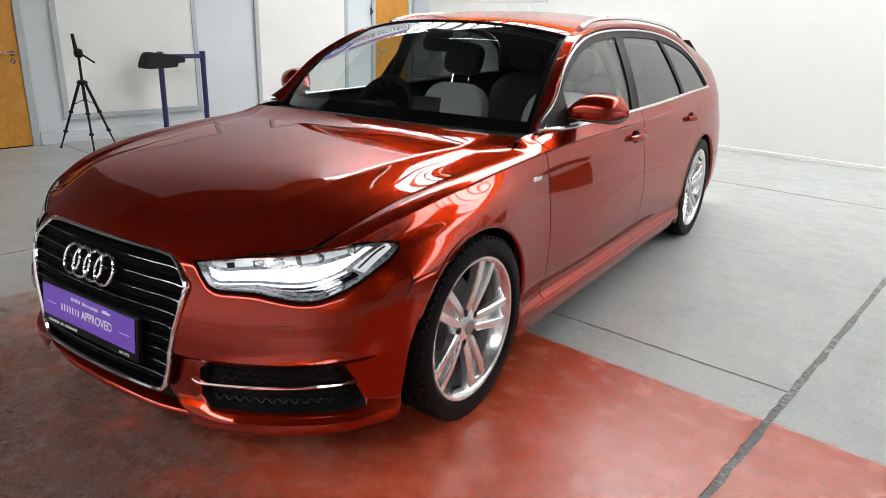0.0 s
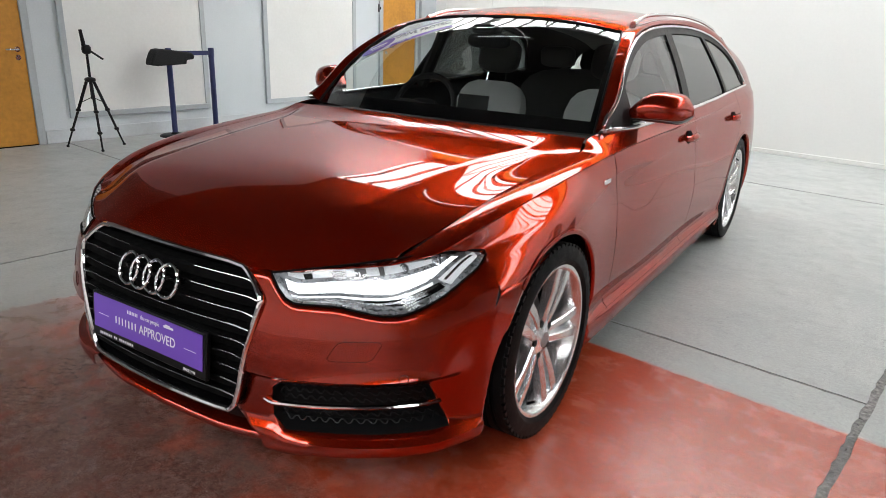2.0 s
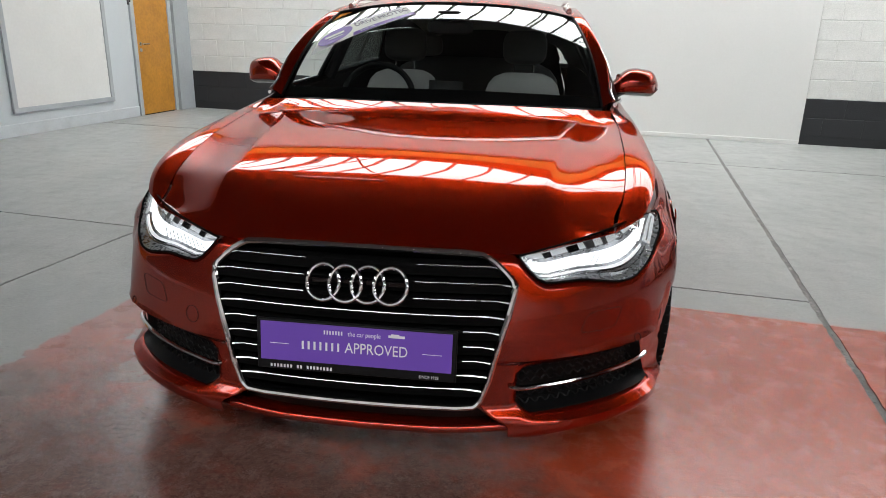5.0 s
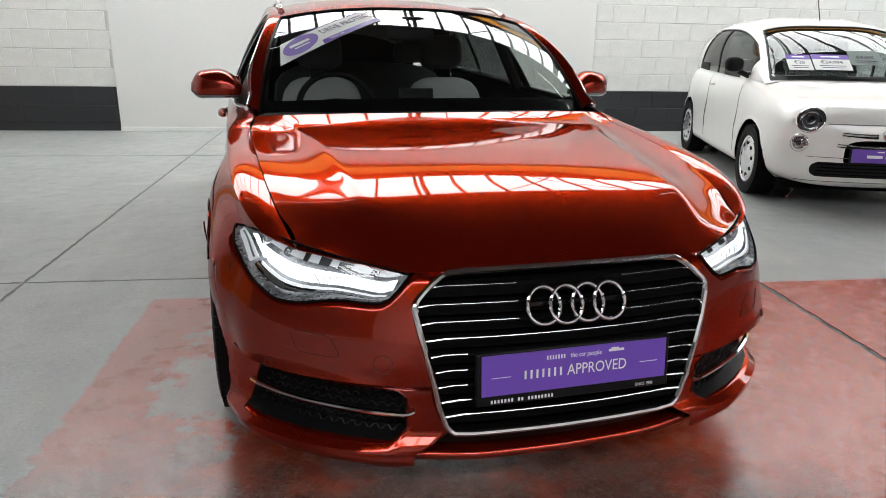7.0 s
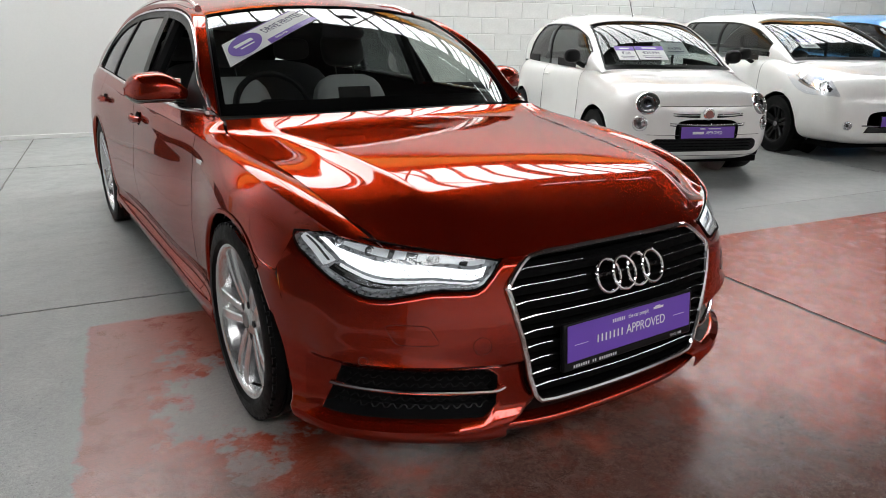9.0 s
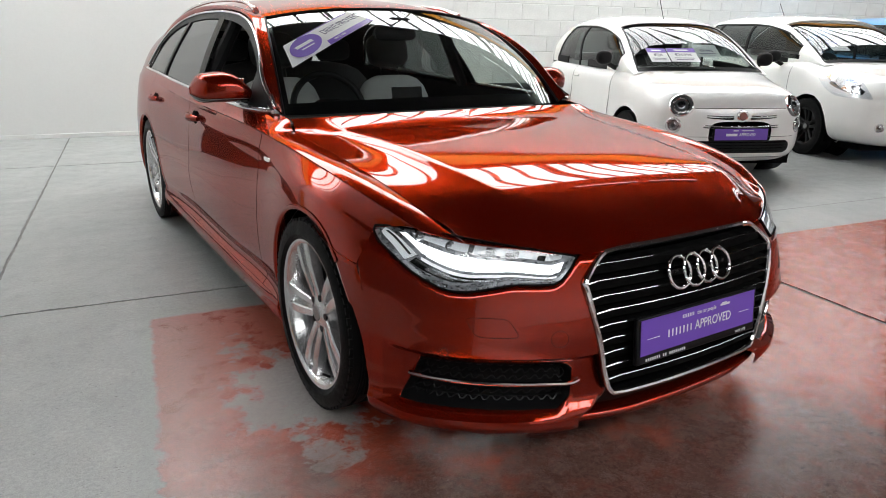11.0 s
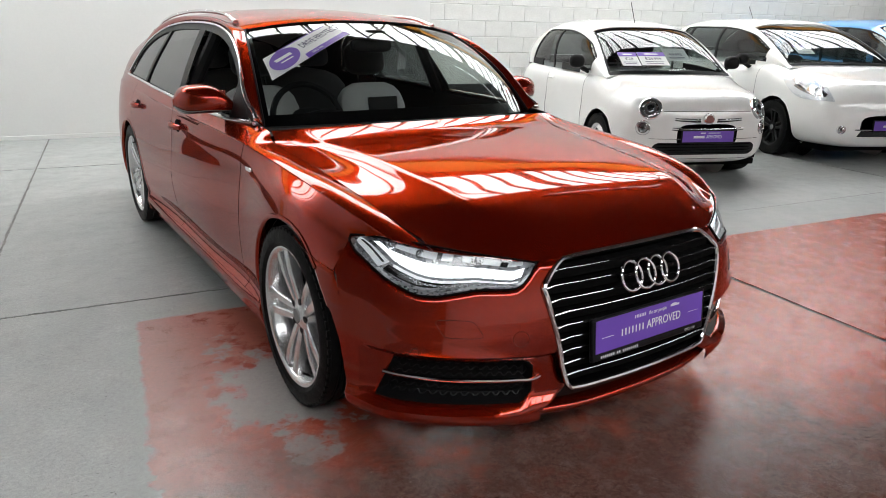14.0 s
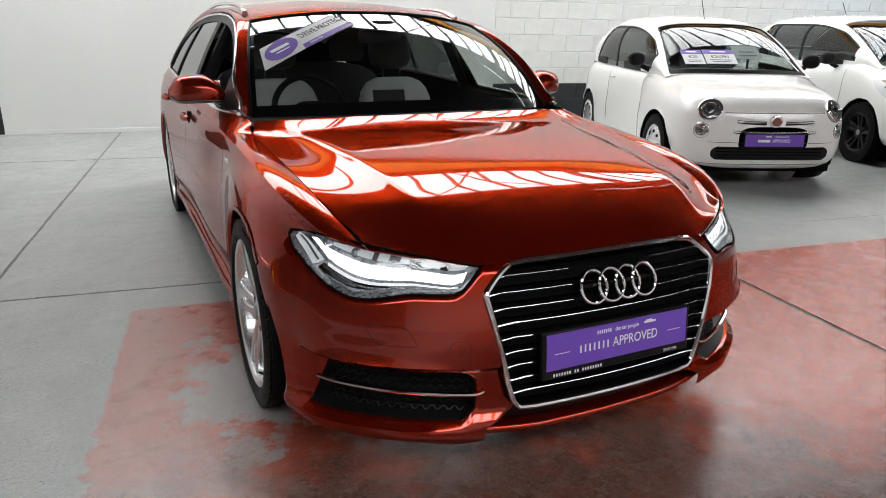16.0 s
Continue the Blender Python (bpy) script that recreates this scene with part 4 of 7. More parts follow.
        return (sx * x, y, z)
    lamp = sheet("headlamp", lambda u, v: lens(u, v, out=-0.001), 40, 10, M["lens"], red_car, "lit headlamp under a clear lens", flip=sx < 0, thick=0)
    lamp.visible_shadow = False
    def bowl(u, v):
        e = min(u, 1 - u) * 14
        f = min(v, 1 - v) * 5
        d = -0.065 * min(1, e, f) ** 0.6
        return lens(u, v, out=d)
    sheet("reflector_bowl", bowl, 50, 14, M["lamp_inner"], lamp, flip=sx < 0, thick=0, angle=20)
    def rim_pts(n=26, out=0.0015):
        a = [lens(k / n, 0.0, out=out) for k in range(n + 1)]
        b = [lens(1 - k / n, 1.0, out=out) for k in range(n + 1)]
        return a + b
    bm = bmesh.new()
    tube(bm, rim_pts(out=0.001), 0.0032, 6, True)
    part("lamp_seal", bm, M["dark"], lamp)
    # light guides between two lines, each given by its ends
    def slab(name, low, high, material, out=-0.02, n=14, thick=0.005):
        def f(u, v):
            a0, a1, b0, b1 = low[0], low[1], high[0], high[1]
            p = (a0[0] + (a1[0] - a0[0]) * u, a0[1] + (a1[1] - a0[1]) * u)
            q = (b0[0] + (b1[0] - b0[0]) * u, b0[1] + (b1[1] - b0[1]) * u)
            return lens(p[0] + (q[0] - p[0]) * v, p[1] + (q[1] - p[1]) * v, out=out)
        return sheet(name, f, n, 4, material, lamp, flip=sx < 0, thick=thick)
    slab("light_guide", ((0.075, 0.20), (0.66, 0.41)), ((0.055, 0.50), (0.74, 0.66)), M["led"], -0.022)
    slab("light_guide", ((0.68, 0.46), (0.81, 0.76)), ((0.66, 0.53), (0.78, 0.82)), M["led"], -0.014, 8)
    slab("chevron", ((0.755, 0.10), (0.93, 0.44)), ((0.705, 0.40), (0.895, 0.82)), M["frosted"], -0.010, 10)
    slab("chevron_line", ((0.735, 0.30), (0.885, 0.66)), ((0.725, 0.35), (0.868, 0.72)), M["reflector"], -0.0085, 8, 0.002)
    slab("clear_line", ((0.10, 0.115), (0.68, 0.325)), ((0.095, 0.165), (0.68, 0.385)), M["led_soft"], -0.012, 16)
    slab("chrome_line", ((0.11, 0.045), (0.70, 0.255)), ((0.105, 0.08), (0.70, 0.295)), M["reflector"], -0.010, 16)
    slab("lower_mask", ((0.38, 0.15), (0.735, 0.08)), ((0.43, 0.25), (0.71, 0.28)), M["gloss_black"], -0.020, 12)
    slab("lower_mirror", ((0.53, 0.16), (0.66, 0.14)), ((0.55, 0.27), (0.64, 0.27)), M["reflector"], -0.016, 6)
    slab("brow", ((0.08, 0.88), (0.82, 0.88)), ((0.08, 0.96), (0.85, 0.95)), M["lamp_inner"], -0.010)
    for k in range(10):
        u = 0.09 + 0.030 * k
        slab("lens_fin", ((u, 0.27), (u + 0.004, 0.27)), ((u + 0.045, 0.53), (u + 0.049, 0.53)), M["lamp_inner"], -0.0155, 3, 0.002)
    slab("inner_guide", ((0.06, 0.60), (0.74, 0.72)), ((0.045, 0.90), (0.80, 0.90)), M["frosted"], -0.034)
    for u, v, w_, m_ in ((0.16, 0.70, 0.016, "gloss_black"), (0.29, 0.72, 0.026, "gloss_black"), (0.38, 0.74, 0.022, "lamp_grey"), (0.47, 0.76, 0.010, "lamp_grey")):
        slab("led_module", ((u - w_, v - 0.09), (u + w_, v - 0.07)), ((u - w_ - 0.012, v + 0.08), (u + w_ - 0.008, v + 0.09)), M[m_], -0.026, 4)
    for u, r_ in ((0.57, 0.011), (0.72, 0.017)):
        c = Vector(lens(u, 0.74, out=-0.034))
        bm = bmesh.new()
        tube(bm, [(c.x + r_ * 1.15 * math.cos(q), c.y - 0.006, c.z + r_ * 1.15 * math.sin(q)) for q in (math.pi * i / 10 for i in range(20))], 0.0022, 6, True)
        part("projector_rim", bm, M["lamp_grey"], lamp)
        bm = bmesh.new()
        bmesh.ops.create_uvsphere(bm, u_segments=18, v_segments=12, radius=r_, matrix=Matrix.Translation(c) @ Matrix.Diagonal((1, 0.7, 1, 1)))
        part("projector_lens", bm, M["reflector"], lamp)

# lower grille slot and splitter across the middle
def splitter(u, v):
    s = (2 * u - 1)
    a = abs(s) * s_of_x(0.475)
    prof = ((0.158, -0.10), (0.164, -0.022), (0.174, 0.002), (0.186, 0.007), (0.195, 0.003), (0.199, -0.010), (0.190, -0.10))
    z, o = prof[int(round(v * 6))]
    x, y, zz = front_at(a, 0.30, o)
    return (math.copysign(x, s), y, z + 0.010 * abs(s) ** 3)
sheet("splitter", splitter, 61, 7, M["paint"], red_car, flip=False, angle=50)
sheet("lower_slot", lambda u, v: (lambda s: (math.copysign(front_at(abs(s) * s_of_x(0.38), 0.3, -0.05)[0], s), front_at(abs(s) * s_of_x(0.38), 0.3, -0.05)[1], 0.17 + 0.13 * v))(2 * u - 1), 41, 4, M["black"], red_car, thick=0.01)

# ---- radiator grille ----
grille = new("radiator_grille")
grille.parent = red_car


grille_y = curve((0.26, -0.868), (0.30, -0.866), (0.44, -0.862), (0.56, -0.845), (0.62, -0.826), (0.66, -0.806), (0.70, -0.784))


def gy(x, z):
    """Depth of the grille plane."""
    return grille_y(z) + 0.030 * (min(abs(x), 0.43) / 0.41) ** 2


def gp(x, z, d=0.0):
    return (x, gy(x, z) + d, z)


outline = [(grille_w(z), z) for z in (0.278, 0.286, 0.30, 0.36, 0.42, 0.48, 0.54, 0.59, 0.608, 0.618, 0.630, 0.650, 0.668, 0.682, 0.689)]
outline = [(x, z) for x, z in outline] + [(-x, z) for x, z in reversed(outline)]
bot = [(-0.318 + 0.636 * k / 14, 0.274) for k in range(1, 14)]
top = [(0.318 - 0.636 * k / 14, 0.693 + 0.003 * math.sin(math.pi * k / 14)) for k in range(1, 14)]
n_half = len(outline) // 2
loop = outline[:n_half] + top + outline[n_half:] + bot
bm = bmesh.new()
tube(bm, [gp(x, z, -0.004) for x, z in loop], 0.0095, 8, True, 0.9)
part("chrome_surround", bm, M["chrome"], grille, "polished chrome surround")
bm = bmesh.new()
vsb = [bm.verts.new(gp(x, z, 0.045)) for x, z in loop]
c0 = bm.verts.new(gp(0, 0.48, 0.05))
for k in range(len(vsb)):
    bm.faces.new((vsb[k], vsb[(k + 1) % len(vsb)], c0))
part("backing", bm, M["dark"], grille)
bm = bmesh.new()
vo = [bm.verts.new(gp(x, z, -0.004)) for x, z in loop]
vi = [bm.verts.new(gp(x * 0.99, z, 0.045)) for x, z in loop]
for k in range(len(vo)):
    j = (k + 1) % len(vo)
    bm.faces.new((vo[k], vo[j], vi[j], vi[k]))
part("inner_frame", bm, M["gloss_black"], grille)
for k in range(9):
    z = 0.318 + 0.0415 * k
    w = grille_w(z) - 0.008
    bm = bmesh.new()
    n = 24
    prof = ((-0.010, 0.012), (-0.014, 0.006), (-0.006, -0.016), (0.03, -0.019), (0.03, 0.014))
    rows = []
    for i in range(n + 1):
        x = -w + 2 * w * i / n
        rows.append([bm.verts.new(gp(x, z + dz, dy + 0.012)) for dy, dz in prof])
    for i in range(n):
        for j in range(5):
            bm.faces.new((rows[i][j], rows[i + 1][j], rows[i + 1][(j + 1) % 5], rows[i][(j + 1) % 5]))
    slat = part("grille_slat", bm, M["dark"], grille)
    spans = [(-w, w)]
    if 0.385 < z < 0.52:
        spans = [(-w, -0.285), (0.285, w)]
    elif 0.56 < z < 0.665:
        spans = [(-w, -0.150), (0.150, w)]
    for a, b in spans:
        bm = bmesh.new()
        pts = []
        for i in range(17):
            x = a + (b - a) * i / 16
            hook = max(0.0, 1 - (w - abs(x)) / 0.035)
            pts.append(gp(x, z + 0.0115 - 0.005 * hook, -0.003))
        wide = (abs(abs(a) - w) < 1e-6, abs(abs(b) - w) < 1e-6)
        tube(bm, pts, lambda t: 0.0021 + (0.0022 if (t < 0.07 and wide[0]) or (t > 0.93 and wide[1]) else 0.0), 6, squash=0.8)
        part("chrome_strip", bm, M["strip"], slat)
emblem = new("ring_emblem")
emblem.parent = grille
for k in range(4):
    bm = bmesh.new()
    cx = (k - 1.5) * 0.0605
    pts = [gp(cx + 0.0440 * math.cos(t), 0.613 + 0.0445 * math.sin(t), -0.028 - 0.002 * (k % 2)) for t in (2 * math.pi * i / 40 for i in range(40))]
    tube(bm, pts, 0.0056, 8, True)
    part("ring", bm, M["chrome"], emblem)
bm = bmesh.new()
box(bm, (-0.13, -0.012, -0.006), (0.13, 0.03, 0.006), Matrix.Translation(gp(0, 0.613, 0)))
part("emblem_mount", bm, M["gloss_black"], grille)

# number plate with dealer print
plate = new("number_plate")
plate.parent = red_car
PL = faceframe((0, -0.882, 0.435), (1, 0, 0), (0, 0.10, 1))
bm = bmesh.new()
card(bm, 0.545, 0.142, 0.016, PL)
part("plate_frame", bm, M["black"], plate, "black plastic plate frame", bevel=0.004)
bm = bmesh.new()
card(bm, 0.520, 0.108, 0.002, PL @ pose(0, 0.011, 0.003))
part("purple_plate", bm, M["purple"], plate, "purple plastic plate")


def bars(name, spec, m, material, parent):
    """Plain bars for print that names somebody: (x, y, width, height) each."""
    for x, y, w, h in spec:
        bm = bmesh.new()
        card(bm, w, h, 0.0006, m @ pose(x, y, 0))
        part(name, bm, material, parent)


FACE = PL @ pose(0, 0.011, 0.0042)
bars("name_bar", [(-0.143 + 0.0163 * k, -0.006, 0.0055, 0.023) for k in range(7)] + [(-0.083 + 0.0078 * k, 0.034, 0.0040, 0.011) for k in range(7)], FACE, M["white_print"], plate)
words("lettering", "APPROVED", 0.042, FACE @ pose(0.058, -0.006, 0), M["white_print"], plate, squeeze=0.82)
words("lettering", "the car people", 0.019, FACE @ pose(0.025, 0.034, 0), M["white_print"], plate, squeeze=0.80)
bars("rule", ((-0.208, -0.006, 0.052, 0.0016), (0.208, -0.006, 0.052, 0.0016), (0.112, 0.036, 0.044, 0.007), (0.108, 0.040, 0.022, 0.006)), FACE, M["white_print"], plate)
bars("name_bar", [(-0.232 + 0.0092 * k, -0.060, 0.0052, 0.009) for k in range(19) if k not in (7, 10)], PL @ pose(0, 0, 0.0006), M["white_print"], plate)
words("lettering", "SINCE 1938", 0.0125, PL @ pose(0.200, -0.060, 0.0008), M["white_print"], plate, squeeze=0.85)


# ---- glasshouse ----
belt_x, belt_z = edge_x, edge_z
head_z = cubic((0.62, 0.925), (0.70, 0.962), (0.79, 1.016), (0.89, 1.098), (1.05, 1.190), (1.24, 1.260), (1.44, 1.302), (1.7, 1.327), (2.0, 1.334), (2.4, 1.322), (2.68, 1.288), (2.92, 1.222), (3.06, 1.140), (3.15, 1.050), (3.21, 0.996), (3.23, 0.990))


def gx(y, z):
    """Half width of the glasshouse side at a length and height."""
    b = belt_x(max(y, 0.72))
    k = max(0.0, (z - belt_z(y)) / 0.42)
    return b - 0.006 - 0.232 * k ** 1.22


roof_z = curve((1.12, 1.372), (1.3, 1.405), (1.6, 1.436), (2.0, 1.449), (2.6, 1.437), (3.2, 1.398), (3.7, 1.330), (3.85, 1.27))
gut_z = curve((1.12, 1.285), (1.26, 1.325), (1.5, 1.362), (1.8, 1.388), (2.2, 1.396), (2.7, 1.378), (3.2, 1.330), (3.7, 1.235), (3.85, 1.17))
gut_x = curve((1.12, 0.622), (1.26, 0.612), (1.6, 0.598), (2.2, 0.60), (3.0, 0.585), (3.7, 0.55), (3.85, 0.53))


def screen(u, v, out=0.0, ease=1.0):
    s = (2 * u - 1) * ease
    a = abs(s)
    base = np.array((0.742 * s, 0.478 + 0.205 * a ** 2.1, 0.958 - 0.022 * a ** 2))
    topp = np.array((0.612 * s, 1.175 + 0.085 * a ** 2.2, 1.377 - 0.055 * a ** 2.4))
    q = base + (topp - base) * v
    bul = 0.060 * math.sin(math.pi * v) * (1 - 0.25 * a * a) + out
    n = np.array((0.25 * s, -0.55, 0.8))
    q = q + n / np.linalg.norm(n) * bul
    return tuple(q)


ws = sheet("windscreen", screen, 41, 25, M["glass"], red_car, "clear laminated windscreen", thick=0)
ws.visible_shadow = False
# black border print under the glass
for name, f in (("border_print", lambda u, v: screen(u, 0.085 * v, -0.004)), ("border_print", lambda u, v: screen(u, 1 - 0.035 * v, -0.004)),
                ("border_print", lambda u, v: screen(0.017 * u, v, -0.004)), ("border_print", lambda u, v: screen(1 - 0.017 * u, v, -0.004))):
    sheet(name, f, 30, 12, M["gloss_black"], ws, thick=0)
bm = bmesh.new()
tube(bm, [screen(0.0, k / 20, 0.002) for k in range(21)] + [screen(k / 30, 1.0, 0.002) for k in range(1, 30)] + [screen(1.0, 1 - k / 20, 0.002) for k in range(21)], 0.006, 6)
part("rubber_seal", bm, M["black"], ws)
# scuttle and wipers
sheet("scuttle", lambda u, v: (lambda p, q: tuple(np.array(p) * (1 - v) + np.array(q) * v))(tuple(np.array(bonnet(u, 1.0)) + np.array((0, 0.0, -0.02))), tuple(np.array(screen(u, 0.0)) + np.array((0, 0.01, -0.012)))), 31, 4, M["black"], red_car, thick=0.004)

for sx in (1, -1):
    # screen pillar, roof side and rear pillar as one painted frame
    n = 70
    def frame_outer(k, sx=sx):
        y = 0.70 + (3.84 - 0.70) * k
        if y < 1.26:
            q = (y - 0.70) / 0.56
            p = screen(1.0, q)
            return np.array((p[0] + 0.004, p[1] - 0.002, p[2] + 0.004))
        return np.array((gut_x(y), y, gut_z(y)))
    def frame_inner(k, sx=sx):
        y = 0.655 + (3.90 - 0.655) * k
        if y < 3.23:
            z = head_z(y) + 0.030
        else:
            z = 1.042 - (y - 3.23) * 0.04
        return np.array((gx(y, z), y, z))
    def pillar_skin(u, v, sx=sx):
        a, b = frame_outer(u), frame_inner(u)
        q = a * (1 - v) + b * v
        q[0] += 0.030 * math.sin(math.pi * v) * (1 if u > 0.2 else 0.5 + 2.5 * u)
        q[2] += 0.012 * math.sin(math.pi * v)
        return (sx * q[0], q[1], q[2])
    sheet("pillar_and_roof_side", pillar_skin, n, 9, M["paint"], red_car, flip=sx > 0, thick=0.006)
    # lower part of the rear pillar down to the waistline
    sheet("rear_pillar", lambda u, v, sx=sx: (lambda y: (sx * (gx(y, edge_z(y)) * (1 - v) + gx(y, 1.04) * v + 0.004), y, edge_z(y) * (1 - v) + (1.046 - (y - 3.2) * 0.04) * v))(3.20 + 0.68 * u), 14, 6, M["paint"], red_car, flip=sx < 0, thick=0.005)
    # bright trim round the side windows
    bm = bmesh.new()
    tube(bm, [(sx * (gx(y, belt_z(y) + 0.008) + 0.007), y, belt_z(y) + 0.008) for y in np.linspace(0.66, 3.24, 50)], 0.0085, 8, squash=1.0)
    tube(bm, [(sx * (gx(y, head_z(y) + 0.026) + 0.006), y, head_z(y) + 0.026) for y in np.linspace(0.66, 3.22, 90)], 0.007, 8)
    part("window_trim", bm, M["satin"], red_car, "bright aluminium window trim")
    # dark frames of the doors, then the panes
    def band(u, v, sx=sx):
        y = 0.68 + 2.54 * u
        z = head_z(y) + 0.024 - 0.036 * v
        z = max(z, belt_z(y) + 0.01)
        return (sx * (gx(y, z) + 0.001), y, z)
    sheet("window_seal", band, 70, 4, M["black"], red_car, flip=sx > 0, thick=0.004)
    def pillar(name, yb, yt, w):
        def f(u, v):
            y = (yb + (yt - yb) * v) + w * (u - 0.5)
            z0, z1 = belt_z(y) + 0.01, head_z(y)
            z = z0 + (z1 - z0) * v
            return (sx * (gx(y, z) + 0.002), y, z)
        sheet(name, f, 5, 14, M["black"], red_car, flip=sx < 0, thick=0.006)
    pillar("centre_pillar", 1.66, 1.82, 0.105)
    pillar("window_divider", 2.56, 2.48, 0.055)
    pillar("mirror_corner", 0.80, 0.84, 0.15)
    def pane(name, a0, a1, b0, b1, material, n=22):
        def f(u, v):
            y = (a0 + (a1 - a0) * v) * (1 - u) + (b0 + (b1 - b0) * v) * u
            y = min(max(y, 0.72), 3.21)
            z0, z1 = belt_z(y) + 0.006, max(head_z(y) - 0.008, belt_z(y) + 0.008)
            z = z0 + (z1 - z0) * v
            return (sx * (gx(y, z) - 0.006), y, z)
        g = sheet(name, f, n, 14, material, red_car, flip=sx < 0, thick=0)
        g.visible_shadow = False
    if sx > 0:                               # the other front window is wound down
        pane("front_side_window", 0.72, 0.72, 1.66, 1.82, M["glass"], 30)
    pane("rear_side_window", 1.66, 1.82, 2.56, 2.48, M["tint"])
    pane("quarter_window", 2.56, 2.48, 3.21, 3.21, M["tint"])
    # roof rail
    bm = bmesh.new()
    pts = []
    for k in range(31):
        y = 1.44 + 1.92 * k / 30
        lift = 0.020 * min(1, min(k, 30 - k) / 2.5)
        pts.append((sx * (gut_x(y) - 0.004), y, gut_z(y) + 0.006 + lift))
    tube(bm, pts, lambda t: 0.0095 + 0.006 * math.exp(-((t - 0.0) / 0.04) ** 2) + 0.003 * math.exp(-((t - 1) / 0.04) ** 2), 10, squash=1.0)
    part("roof_rail", bm, M["satin"], red_car, "satin aluminium roof rail")
    # door mirror
    mir = new("door_mirror")
    mir.parent = red_car
    top_ = cubic((0, 1.004), (0.12, 1.036), (0.3, 1.080), (0.48, 1.096), (0.75, 1.090), (0.92, 1.066), (1, 1.030))
    low_ = cubic((0, 0.982), (0.15, 0.977), (0.45, 0.970), (0.75, 0.966), (0.92, 0.974), (1, 0.996))
    lead_ = cubic((0, 0.895), (0.2, 0.862), (0.45, 0.862), (0.75, 0.900), (0.93, 0.965), (1, 1.02))
    tail_ = cubic((0, 0.935), (0.25, 0.970), (0.6, 1.005), (1, 1.045))

    def mirror_form(name, material, za, zb, grow=0.0):
        """A slice of the mirror housing between two shares of its height."""
        bm = bmesh.new()
        n, m = 36, 22
        rows = []
        for i in range(n + 1):
            k = i / n
            k = 0.5 - 0.5 * math.cos(math.pi * k)
            x = 0.782 + 0.250 * k
            lo, hi = low_(k), top_(k)
            row = []
            for j in range(m + 1):
                t = -math.pi / 2 + math.pi * (za + (zb - za) * j / m)
                c, q = math.cos(t), math.sin(t)
                zc, hh = lo + 0.42 * (hi - lo), (0.58 if q > 0 else 0.42) * (hi - lo)
                z = zc + hh * math.copysign(abs(q) ** 0.8, q)
                y = tail_(k) + (lead_(k) - tail_(k) - grow) * max(c, 0.0) ** 0.72
                row.append(bm.verts.new((sx * (x + grow * k), y, z)))
            back_ = [bm.verts.new((v.co.x, tail_(k) + 0.004, v.co.z)) for v in row]
            rows.append(row + back_[::-1])
        for a, b in zip(rows, rows[1:]):
            for j in range(len(a)):
                bm.faces.new((a[j], b[j], b[(j + 1) % len(b)], a[(j + 1) % len(a)]))
        bmesh.ops.remove_doubles(bm, verts=bm.verts, dist=1e-4)
        return part(name, bm, material, mir, angle=40)
    mirror_form("mirror_shell", M["paint"], 0.30, 1.0)
    mirror_form("mirror_base", M["gloss_black"], 0.0, 0.30)
    mirror_form("indicator_lens", M["lens_grey"], 0.30, 0.325, 0.0035)
    bm = bmesh.new()
    box(bm, (-0.085, 0.0, -0.042), (0.095, 0.004, 0.042), Matrix.Translation((sx * 0.905, 1.004, 1.026)) @ Matrix.Rotation(sx * radians(20), 4, "Z"))
    part("mirror_glass", bm, M["chrome"], mir, bevel=0.002)
    bm = bmesh.new()
    tube(bm, [(sx * 0.770, 0.86, 0.958), (sx * 0.800, 0.885, 0.975), (sx * 0.845, 0.915, 0.988)], lambda t: 0.030 - 0.008 * t, 12, squash=0.75)
    part("mirror_stalk", bm, M["gloss_black"], mir)
    # door handles, each over a black dome that paints its recess's shade
    for yh in (1.585, 2.60):
        zc = 0.838 + 0.008 * (yh > 2)
        hd = new("door_handle")
        hd.parent = red_car
        xr = side_point(yh, 2)[0]
        bm = bmesh.new()
        lathe(bm, ((0.004, 0.0), (0.003, 0.03), (-0.002, 0.036)), 20, Matrix.Translation((sx * (xr + 0.001), yh, zc - 0.004)) @ Matrix.Diagonal((sx, 1.5, 1.0, 1)))
        part("recess_shade", bm, M["dark"], hd)
        bm = bmesh.new()
        pts = [(sx * (xr + 0.012 + 0.022 * math.sin(math.pi * k / 10) ** 0.6), yh - 0.10 + 0.20 * k / 10, zc) for k in range(11)]
        tube(bm, pts, lambda t: 0.010 + 0.006 * math.sin(math.pi * t), 8, squash=1.3)
        part("grip", bm, M["paint"], hd)
        bm = bmesh.new()
        tube(bm, [(p[0] + sx * 0.008, p[1], p[2] - 0.008) for p in pts[2:-2]], 0.004, 6)
        part("grip_trim", bm, M["chrome"], hd)
    # small badge on the wing
    bm = bmesh.new()
    box(bm, (-0.002, -0.036, -0.009), (0.003, 0.036, 0.009), Matrix.Translation((sx * (side_point(0.49, 2.4)[0] + 0.001), 0.49, 0.793)))
    part("wing_badge", bm, M["chrome"], red_car, bevel=0.002)
    # body crease strips between sill and doors
    bm = bmesh.new()
    tube(bm, [(sx * (side_point(y, 7.6)[0] - 0.006), y, side_point(y, 7.6)[2]) for y in np.linspace(0.40, 2.5, 40)], 0.004, 6)
    part("sill_gap", bm, M["dark"], red_car)

